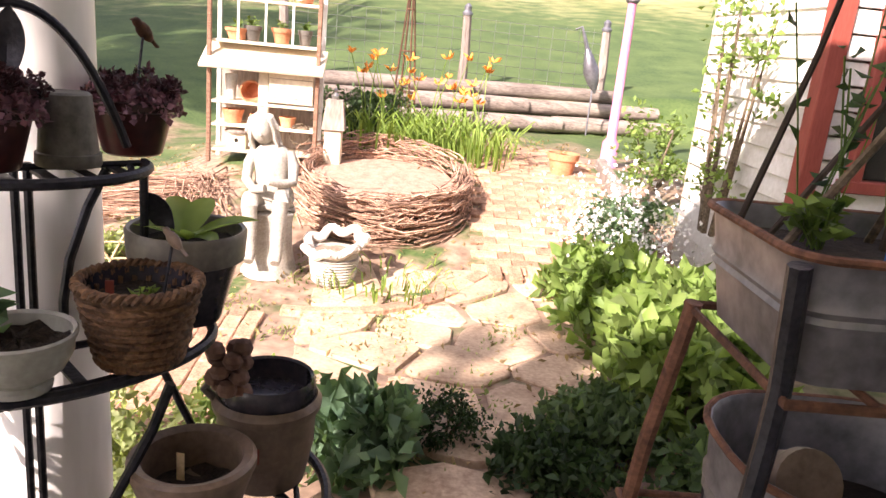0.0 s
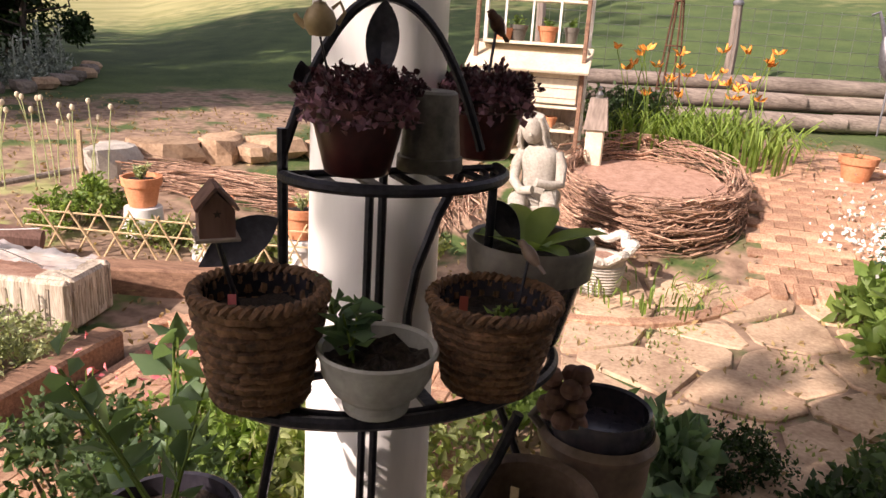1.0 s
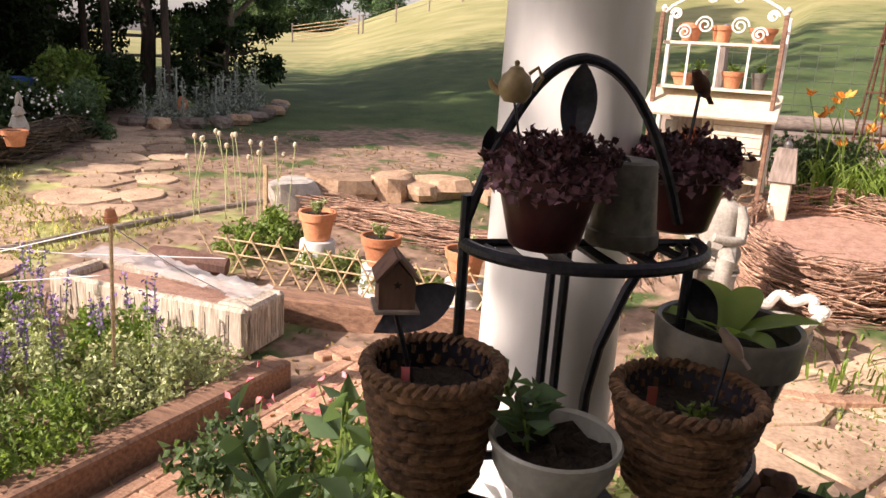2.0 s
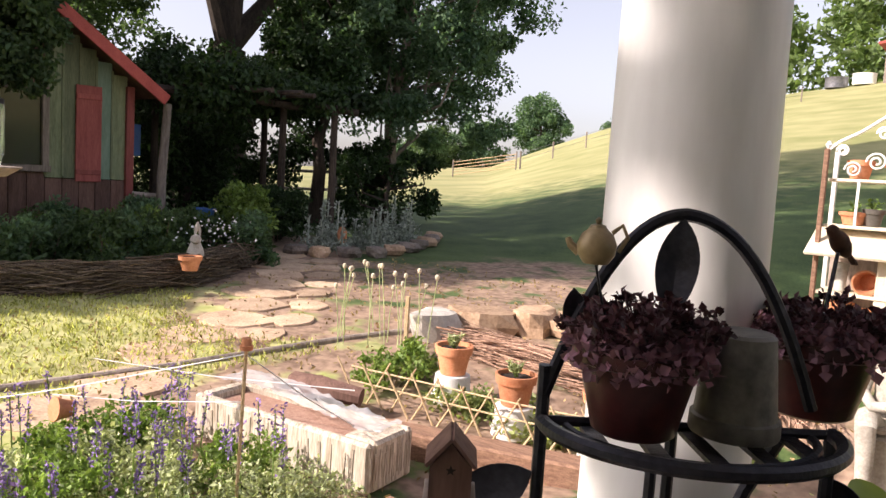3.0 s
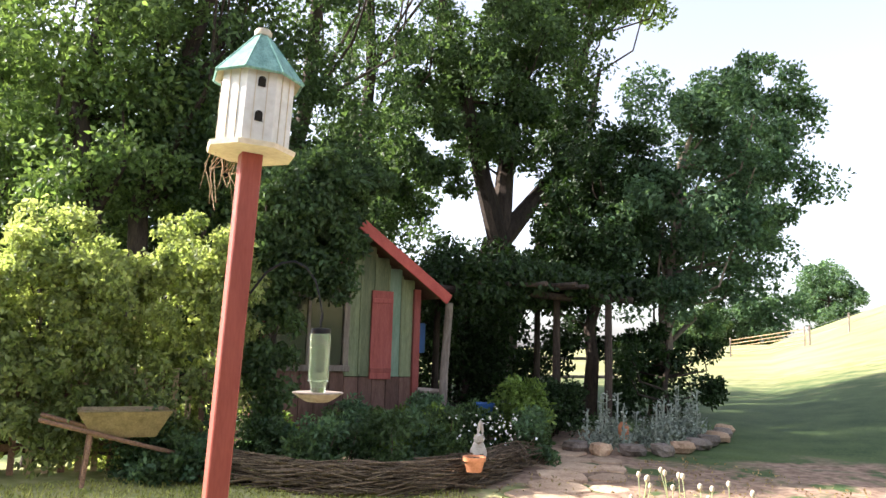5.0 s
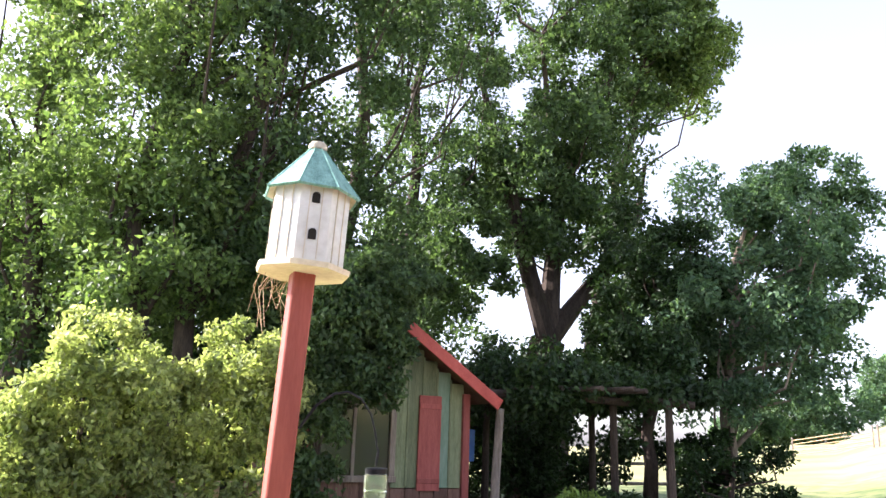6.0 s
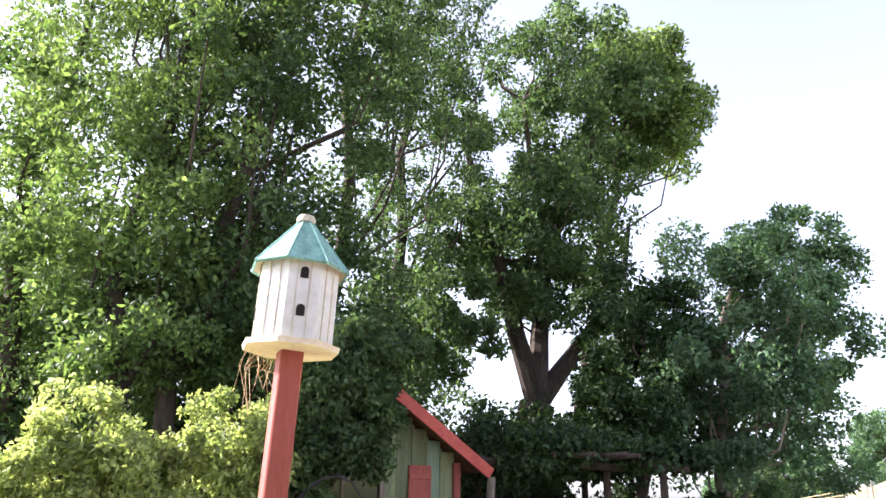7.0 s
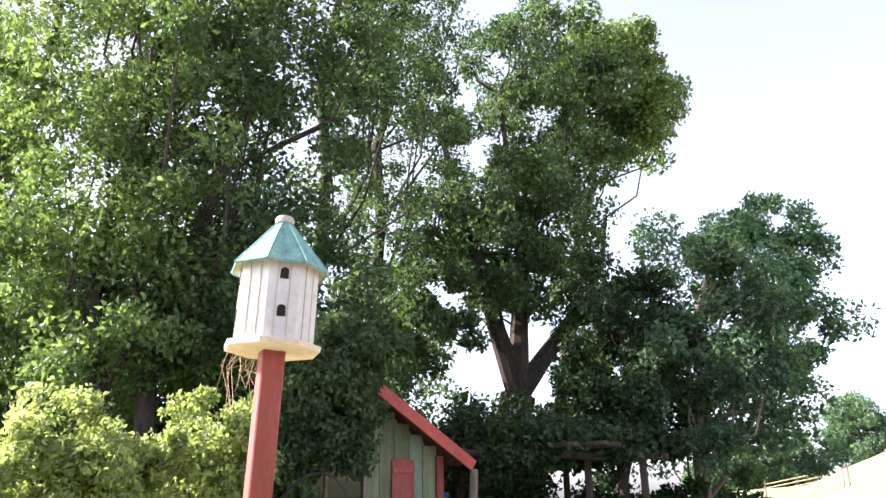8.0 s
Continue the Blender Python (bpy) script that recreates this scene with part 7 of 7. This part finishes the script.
# ---- white clapboard outbuilding ----
def build_outbuilding():
    x0, y0, y1, top = 2.52, 3.85, 5.45, 3.6
    t = thing("clapboard_building", (4.0, 5.4, 0), "white clapboard outbuilding with red corner trim and window", "building")
    k, z = 0, -0.1
    while z < top:
        part("clapboard", Geo().box((0, 0, 0), (0.03, y1 - y0, 0.15), m=Matrix.Translation((x0 + 0.01, (y0 + y1) / 2, z + 0.06)) @ Matrix.Rotation(radians(8), 4, "Y"), ch=0.003), M["white_paint"], t)
        if z < 0.95 or z > 2.15:
            part("clapboard", Geo().box((0, 0, 0), (2.9, 0.022, 0.125), m=Matrix.Translation((x0 + 1.5, y0 + 0.01, z + 0.06)) @ Matrix.Rotation(radians(-8), 4, "X"), ch=0.003), M["white_paint"], t)
        else:
            part("clapboard", Geo().box((0, 0, 0), (0.22, 0.022, 0.125), m=Matrix.Translation((x0 + 0.16, y0 + 0.01, z + 0.06)) @ Matrix.Rotation(radians(-8), 4, "X"), ch=0.003), M["white_paint"], t)
            part("clapboard", Geo().box((0, 0, 0), (1.2, 0.022, 0.125), m=Matrix.Translation((x0 + 2.35, y0 + 0.01, z + 0.06)) @ Matrix.Rotation(radians(-8), 4, "X"), ch=0.003), M["white_paint"], t)
        z += 0.135
    part("inner_wall", Geo().box((x0 + 0.05, (y0 + y1) / 2, 1.7), (0.05, y1 - y0 - 0.06, 3.8)), M["cream_wood"], t)
    part("back_wall", Geo().box((x0 + 1.5, y1, 1.7), (3.0, 0.06, 3.8)), M["cream_wood"], t)
    part("side_wall", Geo().box((x0 + 2.95, (y0 + y1) / 2, 1.7), (0.06, y1 - y0 - 0.1, 3.8)), M["cream_wood"], t)
    part("corner_trim", Geo().box((x0 + 0.015, y0 - 0.005, 1.7), (0.11, 0.11, 3.8), ch=0.006), M["red_paint"], t, "red painted corner trim")
    w = part("window", Geo().box((x0 + 1.0, y0 - 0.01, 0.98), (1.6, 0.12, 0.07), ch=0.006).box((x0 + 1.0, y0 - 0.01, 2.15), (1.6, 0.1, 0.08), ch=0.006).box((x0 + 0.28, y0 - 0.01, 1.56), (0.08, 0.1, 1.1), ch=0.006)
             .box((x0 + 1.72, y0 - 0.01, 1.56), (0.08, 0.1, 1.1), ch=0.006).box((x0 + 1.0, y0 - 0.01, 1.56), (0.05, 0.06, 1.1), ch=0.005), M["red_paint"], t, "red window frame")
    glass = bpy.data.materials["old_window_glass"]
    for dx in (0.64, 1.35):
        o = part("pane", Geo().box((x0 + dx, y0 + 0.0, 1.56), (0.66, 0.006, 1.08)), glass, w)
        o.visible_shadow = False
    part("roof", Geo().box((x0 + 1.5, (y0 + y1) / 2, top + 0.1), (3.5, y1 - y0 + 0.5, 0.1), ch=0.01), M["zinc"], t)
    part("blind", Geo().box((x0 + 1.0, y0 + 0.1, 1.85), (1.4, 0.02, 0.5)), M["gold"], t, "yellowish blind behind the glass")


build_outbuilding()

# plants along the path
shrub("white_phlox", on(1.98, 5.15), (0.34, 0.45, 0.6), 46, (0.08, 0.13), 46, 0.05, L["blue_green"], "tall white flowering phlox by the outbuilding", "flower")
pts = [(1.95 + rnd.gauss(0, 0.25), 5.1 + rnd.gauss(0, 0.35), 0.2 + abs(rnd.gauss(0.15, 0.2))) for i in range(1300)]
solo("phlox_blossom", leaf_mesh("phlox_blossom", pts, 0.032, M["petal_white"], -0.3, 0.95), None, "small white blossoms over the phlox", "flowers", "stuff")
shrub("climbing_rose", (2.38, 4.6, 0.5), (0.16, 0.55, 1.6), 26, (0.08, 0.18), 22, 0.055, L["herb"], "loose climbing rose on the clapboards", "climber")
shrub("climbing_rose", (2.45, 6.1, 0.5), (0.3, 0.5, 0.75), 24, (0.08, 0.15), 26, 0.06, L["herb"], "leggy rose bush beside the lamp post", "climber")
shrub("nasturtium", on(1.72, 4.35), (0.40, 0.55, 0.42), 60, (0.10, 0.17), 26, 0.115, L["herb"], "round-leaved light green plant spilling onto the path", "plant", -0.6)
shrub("nasturtium", on(1.85, 3.55), (0.42, 0.45, 0.50), 60, (0.10, 0.17), 26, 0.12, L["herb"], "lush light green broad-leaved plant", "plant", -0.6)
shrub("nasturtium", on(1.72, 2.95), (0.42, 0.40, 0.55), 60, (0.10, 0.17), 26, 0.11, L["herb"], "light green broad-leaved plant reaching out of the shade", "plant", -0.6)
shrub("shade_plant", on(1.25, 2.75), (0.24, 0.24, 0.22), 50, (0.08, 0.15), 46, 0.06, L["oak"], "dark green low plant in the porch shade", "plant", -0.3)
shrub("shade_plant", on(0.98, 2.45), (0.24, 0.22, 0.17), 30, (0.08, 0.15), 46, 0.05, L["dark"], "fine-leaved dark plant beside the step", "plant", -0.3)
shrub("shade_plant", on(1.70, 2.2), (0.35, 0.3, 0.3), 40, (0.08, 0.15), 46, 0.07, L["oak"], "leafy dark plant below the washtub", "plant", -0.3)
shrub("silver_herb", on(0.22, 2.5), (0.2, 0.2, 0.25), 26, (0.08, 0.13), 34, 0.10, L["blue_green"], "grey-green long-leaved herb beside the stand", "herb", -0.7)
shrub("silver_herb", on(-0.25, 2.75), (0.3, 0.25, 0.2), 24, (0.07, 0.12), 40, 0.05, L["herb"], "fresh green low herb behind the stand", "herb", -0.3)
shrub("rosemary", on(0.55, 2.75), (0.2, 0.18, 0.22), 30, (0.04, 0.08), 70, 0.022, L["dark"], "small dark rosemary sprigs between the stones", "herb", -0.5)
for x, y, r, h, m2 in ((-1.55, 1.75, 0.34, 0.42, "oak"), (-1.45, 2.25, 0.32, 0.38, "herb"), (-1.85, 2.15, 0.22, 0.30, "oak"), (-1.2, 1.65, 0.3, 0.45, "oak"), (-1.3, 2.75, 0.34, 0.30, "vine")):
    shrub("bedding_plant", on(x, y), (r, r, h), 26, (0.05, 0.10), 30, 0.045, L[m2], "loose leafy bedding plant beside the brick walk", "plant", -0.3)
shrub("ground_plant", on(-1.15, 2.0), (0.36, 0.32, 0.30), 40, (0.08, 0.15), 50, 0.05, L["herb"], "mixed green bedding plants below the stand", "plant", -0.3)
shrub("ground_plant", on(-0.75, 2.2), (0.45, 0.4, 0.35), 46, (0.08, 0.15), 50, 0.05, L["vine"], "yellow-green bedding plants behind the column", "plant", -0.3)
for x, y, n in ((-1.75, 2.6, 24), (-2.05, 2.35, 16), (-1.6, 2.9, 18)):
    t = thing("coral_bells", on(x, y), "coral red flower sprays over the bricks", "flower", "coral flowers")
    p = [(x + rnd.gauss(0, 0.1), y + rnd.gauss(0, 0.1), ground_z(x, y) + 0.22 + rnd.gauss(0, 0.05)) for k in range(n)]
    part("blossom", leaf_mesh("blossom", p, 0.045, M["pink"], 0), M["pink"], t)
    for k in range(5):
        part("stem", Geo().tube([on(x, y), p[k]], 0.003, 4), L["herb"], t)
c = on(0.25, 4.75)
t = thing("grass_tuft", c, "tuft of arching green grass beside the planter", "plant")
blades("blade_tuft", c, 80, 0.34, 0.006, L["lily"], t, 1.0)


# ---- washtubs on an iron stand ----
def tub_ring(cx, cy, hx, hy, r, n=7):
    out = []
    for sx, sy, a0 in ((1, 1, 0), (-1, 1, 90), (-1, -1, 180), (1, -1, 270)):
        for i in range(n):
            a = radians(a0 + 90 * i / (n - 1))
            out.append((cx + sx * (hx - r) + r * math.cos(a), cy + sy * (hy - r) + r * math.sin(a)))
    return out


def build_tub(name, cx, cy, hx, hy, r, z0, z1, rz, label, taper=0.86, depth=0.05):
    t = thing(name, (cx, cy, z0), label, "washtub", "washtubs")
    rot = Matrix.Translation((cx, cy, 0)) @ Matrix.Rotation(rz, 4, "Z")
    levels = [(taper, z0, 0), (taper + (1 - taper) * 0.45, z0 + (z1 - z0) * 0.45, 0), (taper + (1 - taper) * 0.5, z0 + (z1 - z0) * 0.5, 0.006), (taper + (1 - taper) * 0.55, z0 + (z1 - z0) * 0.55, 0), (taper + (1 - taper) * 0.6, z0 + (z1 - z0) * 0.6, 0.006),
              (taper + (1 - taper) * 0.65, z0 + (z1 - z0) * 0.65, 0), (0.99, z1 - 0.012, 0), (1.0, z1, 0.008), (0.985, z1 + 0.004, 0), (0.965, z1 - 0.01, 0), (taper * 0.97, z0 + 0.02, 0)]
    vs, fs, m = [], [], 28
    for k, z, o in levels:
        vs += [rot @ Vector((x, y, z)) for x, y in tub_ring(0, 0, hx * k + o, hy * k + o, r)]
    for j in range(len(levels) - 1):
        for i in range(m):
            i2 = (i + 1) % m
            fs.append((j * m + i, j * m + i2, (j + 1) * m + i2, (j + 1) * m + i))
    fs += [tuple(range(m))[::-1], tuple((len(levels) - 1) * m + i for i in range(m))]
    part("wall", Geo().add(vs, fs), M["zinc"], t)
    part("soil", Geo().add([rot @ Vector((x, y, z1 - depth + rnd.uniform(-0.006, 0.006))) for x, y in tub_ring(0, 0, hx * 0.955, hy * 0.955, r)], [tuple(range(m))]), M["soil"], t)
    part("rim", Geo().tube([rot @ Vector((x, y, z1)) for x, y in tub_ring(0, 0, hx + 0.004, hy + 0.004, r)], 0.009, 7, close=True), M["rust"], t, "rusty rolled rim")
    return t


TX, TY, TR = 1.29, 1.255, radians(-2)
tub = build_tub("washtub", TX, TY, 0.31, 0.24, 0.07, 1.0, 1.245, TR, "square galvanised washtub planted with seedlings on an iron stand")
for px, py, ph in ((1.14, 1.36, 0.50), (1.24, 1.40, 0.62), (1.36, 1.38, 0.66), (1.46, 1.34, 0.58)):
    sprig(tub, (px, py, 1.20), 4, ph, 0.045, L["oak"], 0.2, 5)
sprig(tub, (1.15, 1.3, 1.20), 14, 0.12, 0.05, L["herb"], 0.7, 5)
sprig(tub, (1.4, 1.28, 1.20), 14, 0.16, 0.05, L["herb"], 0.6, 5)
part("plant_tag", Geo().box((1.14, 1.06, 1.25), (0.014, 0.003, 0.05), 0.2), M["blue"], tub, "blue plant tag")
for a, b in (((1.03, 1.42, 1.19), (1.21, 1.42, 1.98)), ((1.07, 1.36, 1.19), (1.50, 1.40, 1.92)), ((1.33, 1.35, 1.19), (1.34, 1.35, 2.02)), ((1.40, 1.33, 1.19), (1.47, 1.33, 1.98))):
    part("support_stick", Geo().tube([a, ((a[0] + b[0]) / 2 + 0.012, a[1], (a[2] + b[2]) / 2), b], 0.008, 6, 0.006), M["bark"], tub, "dark support stick")
t = thing("tub_stand", (TX, TY, -0.05), "rusty iron stand holding two washtubs", "stand")
rot = Matrix.Translation((TX, TY, 0)) @ Matrix.Rotation(TR, 4, "Z")
for sx in (-1, 1):
    for sy in (-1, 1):
        p = [rot @ Vector((sx * x, sy * y, z)) for x, y, z in ((0.322, 0.252, 1.235), (0.292, 0.226, 1.0), (0.300, 0.238, 0.9), (0.330, 0.268, 0.6), (0.37, 0.31, -0.05))]
        p = p if sy < 0 else [p[1]] + p[2:]
        part("leg", Geo().tube(p, 0.021, 8), M["iron" if sy < 0 else "rust"], t)
for z, k in ((0.985, 1.0), (0.42, 1.22)):
    part("shelf_frame", Geo().tube([rot @ Vector((x * 0.295 * k, y * 0.26 * k, z)) for x, y in ((-1, -1), (1, -1), (1, 1), (-1, 1))], 0.011, 7, close=True), M["rust"], t)
    for s in (-0.4, 0.4):
        part("cross_bar", Geo().tube([rot @ Vector((s * 0.295 * k, -0.26 * k, z)), rot @ Vector((s * 0.295 * k, 0.26 * k, z))], 0.009, 6), M["rust"], t)
low = build_tub("round_washtub", TX + 0.05, TY - 0.0, 0.31, 0.27, 0.22, 0.435, 0.76, TR, "galvanised round washtub on the lower rack", 0.9, 0.2)
t = thing("tipped_pot", (TX - 0.12, TY, 0.60), "pale clay pot lying in the lower tub", "plant pot")
part("pot_wall", Geo().lathe([(0.05, 0), (0.065, 0.1), (0.072, 0.1), (0.073, 0.13), (0.06, 0.13)], m=Matrix.Translation((TX - 0.12, TY + 0.02, 0.69)) @ Matrix.Rotation(radians(68), 4, "X"), seg=22), M["stoneware"], t)
t = thing("tomato_trellis", (TX + 0.05, TY, 1.2), "dark twig tepee with climbing stems in the washtub", "trellis")
for k in range(5):
    a = k * 1.257 + 0.3
    part("rod", Geo().tube([(TX + 0.05 + 0.27 * math.cos(a), TY + 0.17 * math.sin(a), 1.19), (TX + 0.13 + 0.1 * math.cos(a), TY + 0.08 * math.sin(a), 1.6), (TX + 0.20 + 0.02 * math.cos(a), TY + 0.03 * math.sin(a), 2.35)], 0.010, 6), M["dark_twig"], t)
sprig(t, (TX + 0.08, TY, 1.2), 8, 0.8, 0.045, L["oak"], 0.25, 7)

# ---- grass and fallen leaves ----
pts = []
while len(pts) < 15000:
    x, y = rnd.uniform(-9.5, -4.2), rnd.uniform(-0.5, 4.8)
    if x > -5.8 + 0.2 * y or (x + 6.2) ** 2 + (y - 5.4) ** 2 < 1.3:
        continue
    pts.append((x, y, ground_z(x, y)))
d = np.tile(np.array([[0.0, 0.0, 1.0]]), (len(pts), 1))
# blade colour lightened as well, standing in for sun on the lawn
solo("lawn_grass", leaf_mesh("lawn_grass", pts, 0.05, L["grass"], 0, 0.22, 0.5, d), None, "short sunny lawn grass, blades lightened as if sunlit", "grass", "stuff")
pts = [(x, y, ground_z(x, y)) for x, y in ((rnd.uniform(-0.9, 1.6), rnd.uniform(2.3, 4.9)) for i in range(5200)) if noise.noise((x * 2.2, y * 2.2, 7)) > 0.05]
d = np.tile(np.array([[0.0, 0.0, 0.8]]), (len(pts), 1))
solo("path_weeds", leaf_mesh("path_weeds", pts, 0.04, L["vine"], 0, 0.3, 0.7, d), None, "small weeds growing between the flagstones", "weeds", "stuff")
pts = [(x, y, ground_z(x, y) + 0.02) for x, y in ((rnd.uniform(-8, 2.4), rnd.uniform(1, 9)) for i in range(5200))]
solo("leaf_litter", leaf_mesh("leaf_litter", pts, 0.045, L["dry"], 0, 0.5), None, "dry fallen leaves and straw on the ground", "leaf litter", "stuff")

# ---- paving ----
pl = cells(-0.2, 1.8, 2.95, 4.95, 4, 5, 0.035, 5)
flag = stones("flagstone_path", pl, "flag", "irregular tan flagstones with weeds in the joints", 0.018)
stones("flagstone_path", [oval(0.75, 2.75, 0.36, 0.24, 0.2), oval(1.2, 3.0, 0.22, 0.2, 0.9), oval(0.62, 2.3, 0.34, 0.22, -0.2), oval(0.9, 1.95, 0.3, 0.2, 0.3), oval(0.35, 3.0, 0.25, 0.18, 0.1), oval(1.5, 2.9, 0.2, 0.2, 0.5)], "flag", "", 0.03, flag)


def brick_mesh():
    return Geo().box((0, 0, 0), (0.198, 0.096, 0.06), ch=0.006).mesh("brick", M["brick"], False)


BRICK = brick_mesh()


def lay(parent, x, y, rz, lift=0.0):
    z = ground_z(x, y)
    e = 0.05
    gx, gy = (ground_z(x + e, y) - ground_z(x - e, y)) / (2 * e), (ground_z(x, y + e) - ground_z(x, y - e)) / (2 * e)
    nrm = Vector((-gx, -gy, 1)).normalized()
    tilt = Vector((0, 0, 1)).rotation_difference(nrm).to_matrix().to_4x4()
    ob = new("brick", BRICK)
    hang(ob, parent)
    ob.matrix_basis = Matrix.Translation((x, y, z + lift + rnd.uniform(-0.004, 0.004))) @ tilt @ Matrix.Rotation(rz + rnd.uniform(-0.03, 0.03), 4, "Z")
    return ob


t = thing("brick_path", (1.4, 6.5, 0.3), "old red brick garden path in running bond", "path", kind="structure")
for j in range(32):
    y = 5.02 + j * 0.102
    for i in range(6):
        x = 0.98 + 0.03 * (y - 5) * 1.2 + (i + (0.5 if j % 2 else 0)) * 0.204
        if x < 1.98 + 0.06 * (y - 5):
            lay(t, x, y, 0, 0.0)
for i in range(5):
    lay(t, 1.04 + i * 0.15, 4.93, radians(90), 0.03)
for i in range(11):
    u = i / 10
    lay(t, -0.25 + 1.15 * u, 4.12 + 0.75 * u ** 2.2, math.atan(1.6 * u ** 1.2 * 0.75 / 1.15 * 2) * 0.8, 0.01)
t = thing("brick_walk", (-1.8, 2.5, -0.25), "worn red brick walk beside the raised bed", "path", kind="structure")
for j in range(19):
    for i in range(14):
        u, v = (i + (0.5 if j % 2 else 0)) * 0.206, j * 0.104
        x, y = -2.28 + v * 0.96 - u * 0.0, 1.05 + u + v * 0.12
        if y < 3.5 + 0.36 * (x + 2.3):
            lay(t, x, y, radians(90), 0.0)
for i in range(12):
    lay(t, -2.45 + i * 0.105, 3.50 + i * 0.035, radians(70), 0.0)
